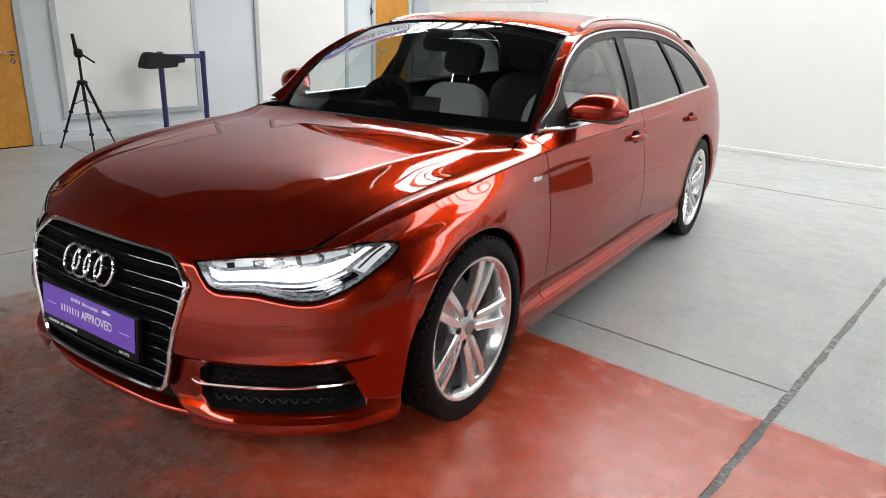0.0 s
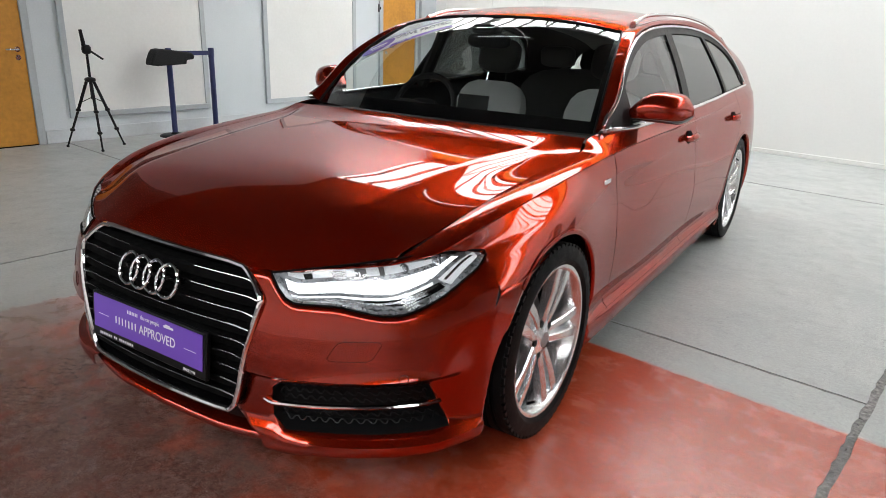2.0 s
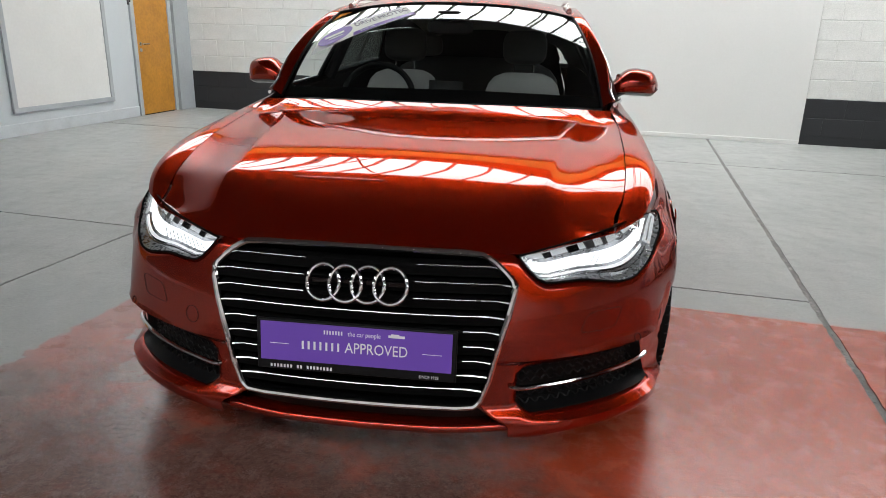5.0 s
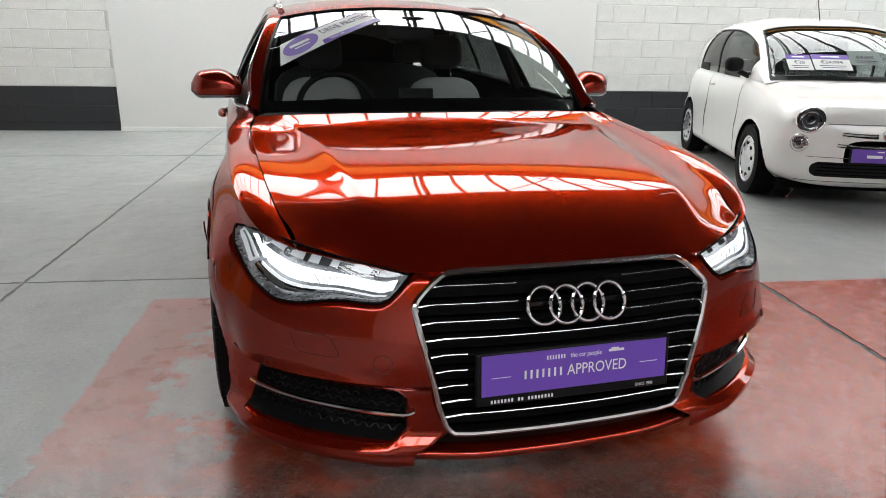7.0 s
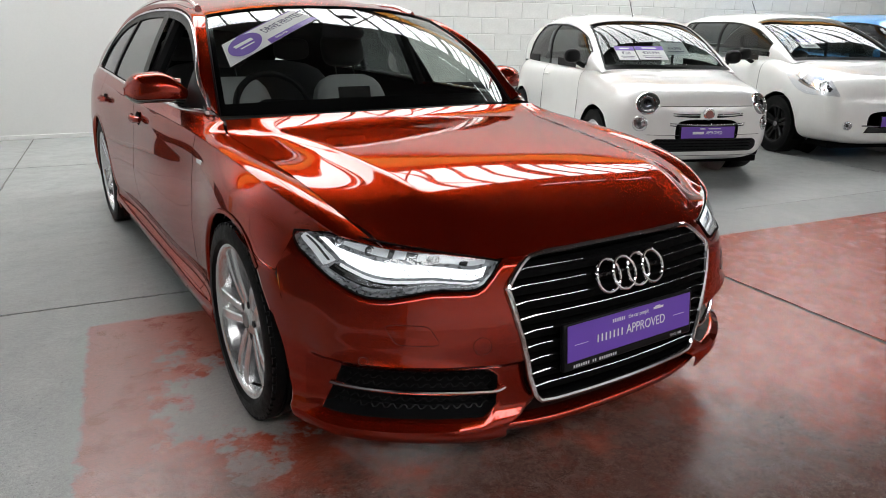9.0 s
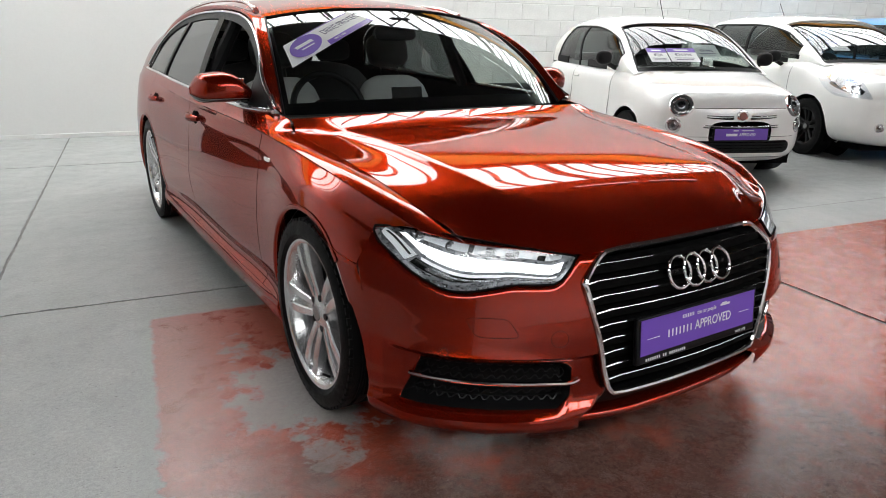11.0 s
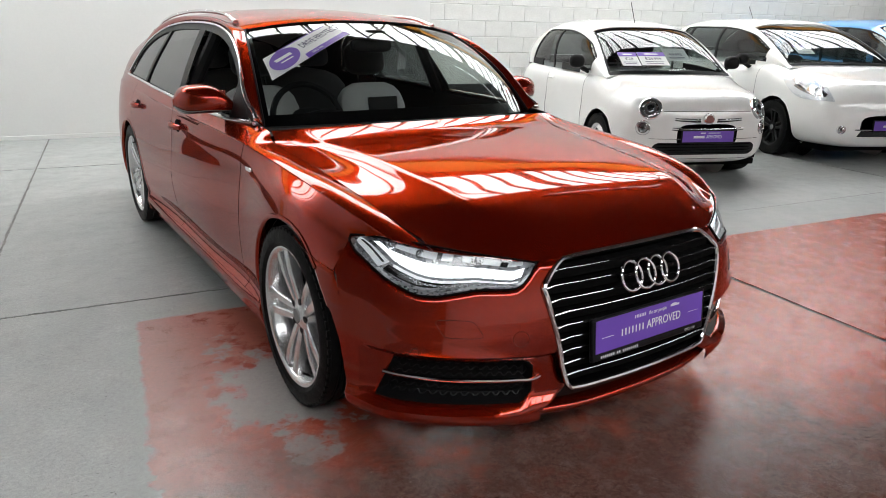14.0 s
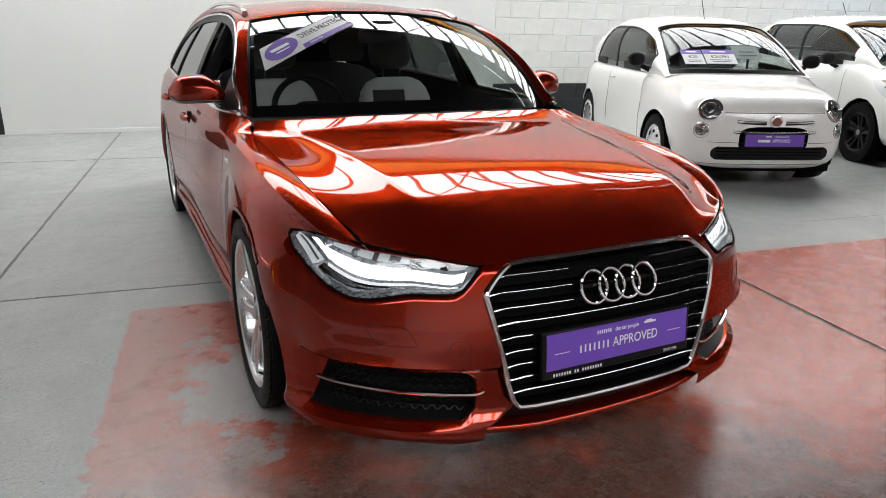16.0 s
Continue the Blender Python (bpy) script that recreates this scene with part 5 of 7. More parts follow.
# roof skin, gutters to gutters
def roof(u, v):
    s = 2 * u - 1
    y0, y1 = 1.178 + 0.085 * abs(s) ** 2.2, 3.80
    y = y0 + (y1 - y0) * v
    w = gut_x(y)
    z = gut_z(y) + (roof_z(y) - gut_z(y)) * (1 - abs(s) ** 2.3)
    if v < 0.05:
        z -= 0.004 * (1 - v / 0.05)
    return (w * s, y, z)
sheet("roof", roof, 41, 50, M["paint"], red_car)
bm = bmesh.new()
tube(bm, [(0, 3.25, 1.39), (0, 3.32, 1.425), (0, 3.36, 1.45)], lambda t: 0.022 * (1 - t) + 0.006, 8)
part("roof_aerial", bm, M["black"], red_car)
# tail: glass, tailgate and rear bumper in one closing surface
def tail(u, v):
    s = 2 * u - 1
    prof = ((1.30, 3.79, 0.53), (1.18, 3.88, 0.60), (1.03, 3.96, 0.66), (0.98, 4.02, 0.66), (0.80, 4.05, 0.71), (0.60, 4.07, 0.76), (0.40, 4.06, 0.78), (0.21, 4.02, 0.74))
    i = min(int(v * 7), 6)
    t = v * 7 - i
    z, y, w = (a + (b - a) * t for a, b in zip(prof[i], prof[i + 1]))
    return (w * s, y - 0.05 * abs(s) ** 3, z)
sheet("tailgate", tail, 25, 29, M["paint"], red_car)
sheet("rear_window", lambda u, v: tuple(np.array(tail(0.08 + 0.84 * u, 0.03 + 0.24 * v)) + np.array((0, 0.006, 0.004))), 15, 6, M["tint"], red_car, thick=0).visible_shadow = False

# dark inner shell that closes the gaps
def inner(u, v):
    s = 2 * u - 1
    y = -0.30 + 4.2 * v
    k = min(1.0, abs(s) * 1.0)
    if k < 0.5:
        return (math.copysign(0.70 * k * 2, s) if s else 0, y, 0.14)
    r = 9 - (k - 0.5) * 2 * 8.6
    x, _, z = side_point(y, r)
    return (math.copysign(x - 0.05, s), y, z - 0.005)
def inner_keep(i, j):
    y = -0.30 + 4.2 * (j + 0.5) / 84
    return min(abs(y), abs(y - 2.912)) > 0.40 or abs(i - 20) < 9
sheet("inner_shell", inner, 41, 85, M["dark"], red_car, keep=inner_keep, thick=0)
sheet("engine_bay_cover", lambda u, v: tuple(np.array(bonnet(0.03 + 0.94 * u, 0.06 + 0.93 * v)) - np.array((0, 0, 0.035))), 21, 21, M["dark"], red_car, thick=0)


# ---- wheels ----
def wheel(parent, m, rim_mat, spokes=5, twin=True, tyre_r=0.337, rim_r=0.262, width=0.245, cover=False):
    """A wheel about the origin, outer face towards +x, placed by m."""
    w = new("wheel")
    w.parent = parent
    w.matrix_local = m
    h = width / 2
    bm = bmesh.new()
    s = tyre_r - rim_r
    prof = [(-h * 0.86, rim_r - 0.004), (-h * 0.98, rim_r + 0.25 * s), (-h, rim_r + 0.55 * s), (-h * 0.93, rim_r + 0.86 * s), (-h * 0.82, tyre_r - 0.011)]
    for k in range(5):
        a = -h * 0.74 + h * 1.48 * k / 4 - 0.018
        prof += [(a, tyre_r), (a + 0.030, tyre_r), (a + 0.0302, tyre_r - 0.007), (a + 0.0365, tyre_r - 0.007)]
    prof += [(h * 0.82, tyre_r - 0.011), (h * 0.93, rim_r + 0.86 * s), (h, rim_r + 0.55 * s), (h * 0.99, rim_r + 0.25 * s), (h * 0.88, rim_r - 0.004)]
    lathe(bm, prof, 72)
    tyre = part("tyre", bm, M["rubber"], w, "black rubber tyre", angle=25)
    # shoulder blocks of the tread
    bm = bmesh.new()
    for k in range(64):
        t = 2 * math.pi * k / 64
        for sd in (1, -1):
            box(bm, (sd * h * 0.81 - 0.015, -0.0108, tyre_r - 0.020), (sd * h * 0.81 + 0.014, 0.0108, tyre_r - 0.0008), Matrix.Rotation(t, 4, "X"))
    tagged(part("tread", bm, M["rubber"], tyre), kind="stuff")
    bm = bmesh.new()
    o = h * 0.90
    lathe(bm, ((-o, rim_r + 0.004), (-o, rim_r - 0.012), (-o + 0.02, rim_r - 0.024), (o - 0.055, rim_r - 0.034), (o - 0.02, rim_r - 0.022), (o - 0.006, rim_r - 0.014), (o, rim_r - 0.008), (o + 0.002, rim_r + 0.002), (o - 0.006, rim_r + 0.006)), 72)
    part("rim", bm, rim_mat, w, "silver alloy rim")
    if cover:
        bm = bmesh.new()
        lathe(bm, ((o - 0.012, rim_r - 0.012), (o + 0.002, rim_r - 0.03), (o + 0.004, rim_r * 0.75), (o + 0.016, rim_r * 0.45), (o + 0.018, 0.0)), 48)
        part("hub_cover", bm, rim_mat, w, "silver plastic wheel cover")
        # black discs on the closed cover paint the darkness of vent holes
        for k in range(9):
            t = 2 * math.pi * k / 9
            bm = bmesh.new()
            lathe(bm, ((0, 0.001), (0, 0.017)), 14, Matrix.Rotation(t, 4, "X") @ Matrix.Translation((o + 0.0105, 0, rim_r * 0.70)))
            part("vent_hole_shade", bm, M["dark"], w)
        return w
    # brake
    bm = bmesh.new()
    lathe(bm, ((o - 0.125, 0.0), (o - 0.125, 0.17), (o - 0.145, 0.17), (o - 0.145, 0.0)), 48)
    part("brake_disc", bm, M["alloy_dark"], w)
    # black disc added to stand in for the shade behind the spokes
    bm = bmesh.new()
    lathe(bm, ((o - 0.128, 0.0), (o - 0.128, rim_r - 0.026)), 36)
    part("spoke_gap_shade", bm, M["dark"], w)
    # spokes
    for k in range(spokes):
        t = 2 * math.pi * k / spokes
        sp = bmesh.new()
        for sd in ((1, -1) if twin else (0,)):
            stations = ((0.040, 0.0165, 0.0140, -0.034), (0.08, 0.0225, 0.0150, -0.027), (0.13, 0.0280, 0.0162, -0.019), (0.17, 0.0322, 0.0175, -0.014), (rim_r - 0.030, 0.0375, 0.0190, -0.011), (rim_r - 0.014, 0.0400, 0.0225, -0.012))
            rings = []
            for r, off, hw, xo in stations:
                c = off * sd
                ring = [(o + xo - 0.030, c - hw), (o + xo - 0.004, c - hw), (o + xo + 0.001, c - hw + 0.005), (o + xo + 0.001, c + hw - 0.005), (o + xo - 0.004, c + hw), (o + xo - 0.030, c + hw)]
                rings.append([sp.verts.new(Matrix.Rotation(t, 4, "X") @ Vector((a, b, r))) for a, b in ring])
            for a, b in zip(rings, rings[1:]):
                for j in range(6):
                    sp.faces.new((a[j], a[(j + 1) % 6], b[(j + 1) % 6], b[j]))
            sp.faces.new(rings[0][::-1])
            sp.faces.new(rings[-1])
        if twin:                                 # recessed web between the pair
            web = [(0.040, 0.012, -0.050), (0.10, 0.014, -0.046), (0.165, 0.018, -0.044), (0.215, 0.022, -0.044)]
            box_ = [[sp.verts.new(Matrix.Rotation(t, 4, "X") @ Vector((o + xo - dx_, c_, r))) for dx_, c_ in ((0.02, -hw), (0, -hw), (0, hw), (0.02, hw))] for r, hw, xo in web]
            for a, b in zip(box_, box_[1:]):
                for j in range(4):
                    sp.faces.new((a[j], a[(j + 1) % 4], b[(j + 1) % 4], b[j]))
        part("spoke", sp, rim_mat, w, angle=30)
    bm = bmesh.new()
    lathe(bm, ((o - 0.08, 0.076), (o - 0.042, 0.074), (o - 0.032, 0.068), (o - 0.028, 0.040), (o - 0.024, 0.034), (o - 0.024, 0.0)), 40)
    part("hub", bm, rim_mat, w)
    for k in range(5):
        t = 2 * math.pi * (k + 0.5) / 5
        bm = bmesh.new()
        lathe(bm, ((o - 0.0285, 0.0), (o - 0.0285, 0.0125), (o - 0.05, 0.0135)), 12, Matrix.Rotation(t, 4, "X") @ Matrix.Translation((0, 0, 0.058)))
        part("bolt_recess", bm, M["black"], w)
    bm = bmesh.new()
    lathe(bm, ((o - 0.019, 0.0), (o - 0.019, 0.026), (o - 0.026, 0.030)), 24)
    part("centre_cap", bm, M["grey_cap"], w)
    bm = bmesh.new()
    tube(bm, [(o - 0.03, 0.0, -(rim_r - 0.034)), (o - 0.004, 0.0, -(rim_r - 0.05))], 0.005, 6)
    part("valve", bm, M["black"], w)
    return w


for sx in (1, -1):
    for ya in (0.0, 2.912):
        wheel(red_car, Matrix.Translation((sx * 0.808, ya, 0.335)) @ (Matrix.Rotation(math.pi, 4, "Z") if sx < 0 else Matrix()) @ Matrix.Rotation(-0.38 * sx + ya, 4, "X"), M["alloy"])


# ---- inside the red car ----
M["dark_leather"] = mat("dark_grey_leather", (0.085, 0.086, 0.085), 0.5, grain=0.08, scale=60, bump=0.12, bump_scale=160, spec=0.3)
def car_seat(x, y, w=0.50, back=0.60, z=0.30):
    st = new("car_seat")
    st.parent = red_car
    tagged(st, label="light grey leather front seat")
    part("seat_cushion", blob(bmesh.new(), (x, y, z + 0.10), (w, 0.52, 0.20)), M["leather"], st)
    lean = Matrix.Translation((x, y + 0.24, z + 0.14)) @ Matrix.Rotation(radians(-20), 4, "X")
    part("seat_back", blob(bmesh.new(), (0, 0, back / 2), (w * 0.96, 0.16, back), mat4=lean), M["leather"], st)
    part("headrest", blob(bmesh.new(), (0, -0.015, back + 0.155), (0.27, 0.11, 0.20), mat4=lean), M["dark_leather"], st)
    for d in (-0.06, 0.06):
        bm = bmesh.new()
        tube(bm, [lean @ Vector((d, 0, back - 0.03)), lean @ Vector((d, -0.005, back + 0.09))], 0.006, 6)
        part("headrest_post", bm, M["chrome"], st)


for x in (-0.37, 0.37):
    car_seat(x, 1.42)
bm = bmesh.new()
blob(bm, (0, 2.30, 0.42), (1.25, 0.55, 0.22))
part("rear_bench", bm, M["dark_leather"], red_car)
bm = bmesh.new()
blob(bm, (0, 0, 0.30), (1.25, 0.16, 0.62), mat4=Matrix.Translation((0, 2.55, 0.48)) @ Matrix.Rotation(radians(-20), 4, "X"))
part("rear_backrest", bm, M["dark_leather"], red_car)
for x in (-0.38, 0.38):
    part("rear_headrest", blob(bmesh.new(), (x, 2.80, 1.13), (0.26, 0.10, 0.15)), M["dark_leather"], red_car)


def dash(u, v):
    s = 2 * u - 1
    prof = ((0.60, 0.905), (0.75, 0.925), (0.90, 0.928), (1.00, 0.905), (1.02, 0.82), (1.00, 0.60))
    i = min(int(v * 5), 4)
    t = v * 5 - i
    y, z = (a + (b - a) * t for a, b in zip(prof[i], prof[i + 1]))
    binnacle = 0.045 * math.exp(-((s * 0.74 + 0.37) / 0.16) ** 2 - ((y - 0.93) / 0.12) ** 2)
    return (0.72 * s, y + 0.10 * abs(s) ** 2.2 * (v < 0.4), z + binnacle - 0.02 * abs(s) ** 3)


sheet("dashboard", dash, 41, 21, M["interior"], red_car, "black soft dashboard", thick=0.004)
bm = bmesh.new()
box(bm, (-0.085, -0.004, -0.045), (0.085, 0.004, 0.045), Matrix.Translation((0.0, 0.97, 0.965)) @ Matrix.Rotation(radians(-12), 4, "X"))
part("dash_screen", bm, M["gloss_black"], red_car, bevel=0.002)
sw = new("steering_wheel")
sw.parent = red_car
tilt = Matrix.Translation((-0.37, 1.08, 0.90)) @ Matrix.Rotation(radians(65), 4, "X")
bm = bmesh.new()
tube(bm, [tilt @ Vector((0.185 * math.cos(t), 0.185 * math.sin(t), 0)) for t in (2 * math.pi * k / 40 for k in range(40))], 0.016, 8, True)
part("wheel_rim", bm, M["interior"], sw)
part("airbag_cover", blob(bmesh.new(), (0, -0.01, 0.0), (0.17, 0.13, 0.05), mat4=tilt), M["interior"], sw)
for a in (0, 180, 270):
    bm = bmesh.new()
    t = radians(a)
    tube(bm, [tilt @ Vector((0.05 * math.cos(t), 0.05 * math.sin(t), 0)), tilt @ Vector((0.18 * math.cos(t), 0.18 * math.sin(t), 0))], 0.016, 6, squash=0.5)
    part("wheel_spoke", bm, M["interior"], sw)
# floor, door linings, headliner and boot floor
bm = bmesh.new()
box(bm, (-0.80, 0.70, 0.22), (0.80, 3.75, 0.26))
part("cabin_floor", bm, M["interior"], red_car)
for sx in (1, -1):
    sheet("door_lining", lambda u, v, sx=sx: (sx * (edge_x(0.78 + 2.9 * u) - 0.055 - 0.03 * math.sin(math.pi * v)), 0.78 + 2.9 * u, 0.26 + (edge_z(0.78 + 2.9 * u) - 0.27) * v), 30, 6, M["interior"], red_car, thick=0.006)
    bm = bmesh.new()
    tube(bm, [(sx * (gx(1.70, 0.96) - 0.05), 1.70, 0.96), (sx * (gx(1.67, 1.34) - 0.05), 1.67, 1.36)], 0.035, 8)
    part("pillar_lining", bm, M["interior"], red_car)
sheet("headliner", lambda u, v: (lambda p: (p[0] * 0.94, p[1] + 0.06 * (1 - v), p[2] - 0.035))(roof(u, v)), 21, 21, M["headliner"], red_car, "grey cloth headliner", thick=0.004)
mirror = new("interior_mirror")
mirror.parent = red_car
part("mirror_body", blob(bmesh.new(), (0, 1.10, 1.262), (0.235, 0.045, 0.072)), M["interior"], mirror)
part("sensor_cover", blob(bmesh.new(), (0, 1.075, 1.315), (0.14, 0.10, 0.05)), M["interior"], mirror)


# dealer's sticker on the screen, in front of the driver
def on_screen(u, v, out):
    return Vector(screen(u, v, out))


ST = ((0.047, 0.355), (0.375, 0.795), (0.035, 0.575), (0.305, 0.945))


def sticker(u, v, out=0.0022, lo=0.0, hi=1.0):
    v = lo + (hi - lo) * v
    q = [(ST[0][i] * (1 - u) + ST[1][i] * u) * (1 - v) + (ST[2][i] * (1 - u) + ST[3][i] * u) * v for i in (0, 1)]
    return tuple(on_screen(q[0], q[1], out))


stk = sheet("screen_sticker", sticker, 24, 6, M["white_print"], red_car, "white and purple slanted screen sticker", thick=0)
sheet("purple_edge", lambda u, v: sticker(0.40 + 0.60 * u, v, 0.0032, 0.0, 0.22), 20, 3, M["purple"], stk, thick=0)
sheet("purple_edge", lambda u, v: sticker(0.16 + 0.80 * u, v, 0.0032, 0.955, 1.0), 20, 3, M["purple"], stk, thick=0)
bm = bmesh.new()
c = Vector(sticker(0.205, 0.50, 0.0036))
ex = Vector(sticker(0.385, 0.50, 0.0036)) - c
ey = Vector(sticker(0.205, 0.93, 0.0036)) - c
ring = [bm.verts.new(c + ex * 1.0 * math.cos(t) + ey * 1.05 * math.sin(t)) for t in (2 * math.pi * k / 32 for k in range(32))]
bm.faces.new(ring)
part("purple_oval", bm, M["purple"], stk)
FS = faceframe(tuple(c + ex.cross(ey).normalized() * 0.0012), tuple(ex), tuple(ey))
bars("name_bar", ((0, 0.012, 0.10, 0.020), (0, -0.016, 0.075, 0.008)), FS, M["white_print"], stk)
p0, p1 = Vector(sticker(0.72, 0.60, 0.0036)), Vector(sticker(0.82, 0.60, 0.0036))
FT = faceframe(tuple(p0), tuple(p1 - p0), tuple(ey))
words("lettering", "DRIVE PROTECT", 0.052, FT, M["dark_print"], stk, squeeze=0.82)
p0, p1 = Vector(sticker(0.54, 0.11, 0.0046)), Vector(sticker(0.64, 0.11, 0.0046))
words("lettering", "SINCE 1938", 0.017, faceframe(tuple(p0), tuple(p1 - p0), tuple(ey)), M["white_print"], stk, squeeze=0.9)


# ---- the other cars: rounded bodies lofted along their length ----
def spow(a, p):
    return math.copysign(abs(a) ** p, a)


def loft_car(name, label, m, spec):
    """A parked car from its length curves. y runs to the rear, front axle at 0."""
    car = thing(name, label, "car", m, "parked cars")
    w, zt, zb, gz, gw = (curve(*spec[k]) for k in ("w", "top", "bottom", "roof", "cabin"))
    y0, y1, base, r = spec["w"][0][0], spec["w"][-1][0], spec["base"], spec["tyre"]
    e = spec.get("e", 0.42)
    paint = spec["paint"]
    ar = r + 0.045

    e_mid = spec.get("e_mid", 0.26)

    def ex(y):
        """How square the section is: rounder at nose and tail."""
        k = min(1, max(0, (y + 0.15) / 0.5)) * min(1, max(0, (y1 - 0.15 - y) / 0.5))
        return e + (e_mid - e) * k * k * (3 - 2 * k)

    def body(u, v):
        k = u * 2 - 1
        y = (y0 + y1) / 2 + (y1 - y0) / 2 * (0.72 * k + 0.28 * math.sin(math.pi / 2 * k) ** 3)
        t = -math.pi / 2 + math.pi * v
        a, b, q = zb(y), zt(y), ex(y)
        mid = a + (b - a) * 0.42
        x = w(y) * abs(math.cos(t)) ** q
        z = mid + ((b - mid) if math.sin(t) > 0 else (mid - a)) * spow(math.sin(t), q)
        x += spec.get("swell", 0.012) * math.exp(-((z - mid) / 0.12) ** 2) * min(1, w(y) / 0.7)
        return x, y, z

    n, mm = 90, 56
    for sx in (1, -1):
        vs, gone = [], []
        for i in range(n):
            for j in range(mm):
                x, y, z = body(i / (n - 1), j / (mm - 1))
                cut = False
                for ya in (0.0, base):
                    d = math.hypot(y - ya, z - r)
                    if d < ar and x > 0.45:
                        cut = True
                        y, z = ya + (y - ya) * ar / max(d, 1e-3), r + (z - r) * ar / max(d, 1e-3)
                vs.append((sx * x, y, z))
                gone.append(cut)
        def keep(i, j):
            return not all(gone[k] for k in (i * mm + j, (i + 1) * mm + j, (i + 1) * mm + j + 1, i * mm + j + 1))
        obj("body_side", vs, gridfaces(n, mm, keep, sx < 0), paint, car, "", 45, 0.004)
        for ya in (0.0, base):
            bm = bmesh.new()
            lathe(bm, ((-0.03, ar + 0.002), (-0.30, ar + 0.002), (-0.30, 0.0)), 30, Matrix.Translation((sx * (w(ya) - 0.0), ya, r)) @ Matrix.Diagonal((sx, 1, 1, 1)), arc=(radians(-20), radians(200)))
            part("wheel_housing", bm, M["dark"], car)
            wheel(car, Matrix.Translation((sx * (w(ya) - 0.095), ya, r)) @ (Matrix.Rotation(math.pi, 4, "Z") if sx < 0 else Matrix()), spec["rim"], tyre_r=r, rim_r=r * 0.66, width=0.19, cover=spec.get("cover", False))
    # cabin shell with its window openings
    c0, c1 = spec["roof"][0][0], spec["roof"][-1][0]
    ce = spec.get("ce", 0.60)

    def cabin(y, t, out=0.0):
        b = zt(y) - 0.035
        h = max(gz(y) - b, 0.001)
        x = (gw(y) + out) * spow(math.cos(t), ce)
        return (x, y, b + (h + out) * abs(math.sin(t)) ** ce)

    ny, nt = 150, 97
    ys = [c0 + (c1 - c0) * i / (ny - 1) for i in range(ny)]
    ts = [math.pi * j / (nt - 1) for j in range(nt)]
    f0, f1 = spec["screen"]
    x0s, x1s = spec["pillar_x"]
    p0, p1, lean_f, lean_r = spec["side"]

    def kind(y, t):
        """0 shell, 1 windscreen, 2 side glass, 8 black seal, 9 rear glass."""
        x, _, z = cabin(y, t)
        x = abs(x)
        b = zt(y) + 0.004
        h = max(gz(y) - zt(y) + 0.035, 0.01)
        q = (y - f0) / (f1 - f0)
        xs = x0s + (x1s - x0s) * min(max(q, 0), 1)
        m = min(y - f0, f1 - y, xs - x, 0.9 * (z - b) + 0.02)
        if m > 0:
            return 1 if m > 0.016 else 8
        m = min(z - b, (zt(y) - 0.035 + 0.80 * h - z) * 1.2, y - p0 - lean_f * (z - b), p1 - lean_r * (z - b) - y)
        if y < f1 + 0.05:
            m = min(m, x - xs - 0.050)
        if m > 0:
            for d in spec["dividers"]:
                if abs(y - d) < 0.020:
                    return 8
            return 2 if m > 0.014 else 8
        m = min(y - spec["back"], c1 - 0.06 - y, 0.56 * gw(y) - x)
        return 9 if m > 0 else 0

    cells = {}
    for i in range(ny - 1):
        for j in range(nt - 1):
            cells.setdefault((kind((ys[i] + ys[i + 1]) / 2, (ts[j] + ts[j + 1]) / 2), j < nt // 2), []).append((i * nt + j, (i + 1) * nt + j, (i + 1) * nt + j + 1, i * nt + j + 1))
    vs = [cabin(y, t) for y in ys for t in ts]
    shell = [f for (k, _), fs in cells.items() if k == 0 for f in fs]
    obj("cabin_shell", vs, shell, paint, car, "", 40, 0.012)
    seal = [f for (k, _), fs in cells.items() if k == 8 for f in fs]
    obj("window_seal", [cabin(y, t, -0.003) for y in ys for t in ts], seal, M["black"], car, "", 40, 0.010)
    inner_v = [cabin(y, t, -0.010) for y in ys for t in ts]
    def pane(name, fs, material):
        used = sorted({i for f in fs for i in f})
        idx = {v: k for k, v in enumerate(used)}
        g = obj(name, [inner_v[v] for v in used], [tuple(idx[i] for i in f) for f in fs], material, car, "", None)
        g.visible_shadow = False
    obj("cabin_lining", [cabin(y, t, -0.035) for y in ys for t in ts], shell, M["interior"], car, "", 40)
    scr = [f for (k, _), fs in cells.items() if k == 1 for f in fs]
    pane("windscreen", scr, M["glass"])
    back = [f for (k, _), fs in cells.items() if k == 9 for f in fs]
    if back:
        pane("rear_window", back, M["tint"])
    for (k, s), fs in cells.items():
        if k == 2:
            pane("side_window", fs, M["side_glass"])
    # dark interior
    bm = bmesh.new()
    box(bm, (-0.62, f0 + 0.30, 0.60), (0.62, f0 + 0.62, zt(f0) - 0.01))
    part("dashboard", bm, M["interior"], car, bevel=0.03)
    for x in (-0.33, 0.33):
        st = new("front_seat")
        st.parent = car
        part("seat_back", blob(bmesh.new(), (0, 0, 0.28), (0.46, 0.14, 0.62), mat4=Matrix.Translation((x, f1 + 0.35, 0.52)) @ Matrix.Rotation(radians(-16), 4, "X")), M["interior"], st)
        part("headrest", blob(bmesh.new(), (0, 0, 0.70), (0.24, 0.09, 0.17), mat4=Matrix.Translation((x, f1 + 0.35, 0.52)) @ Matrix.Rotation(radians(-16), 4, "X")), M["interior"], st)
    bm = bmesh.new()
    box(bm, (-0.62, f1 + 1.0, 0.50), (0.62, f1 + 1.15, 1.05))
    part("rear_seat", bm, M["interior"], car, bevel=0.04)
    bm = bmesh.new()
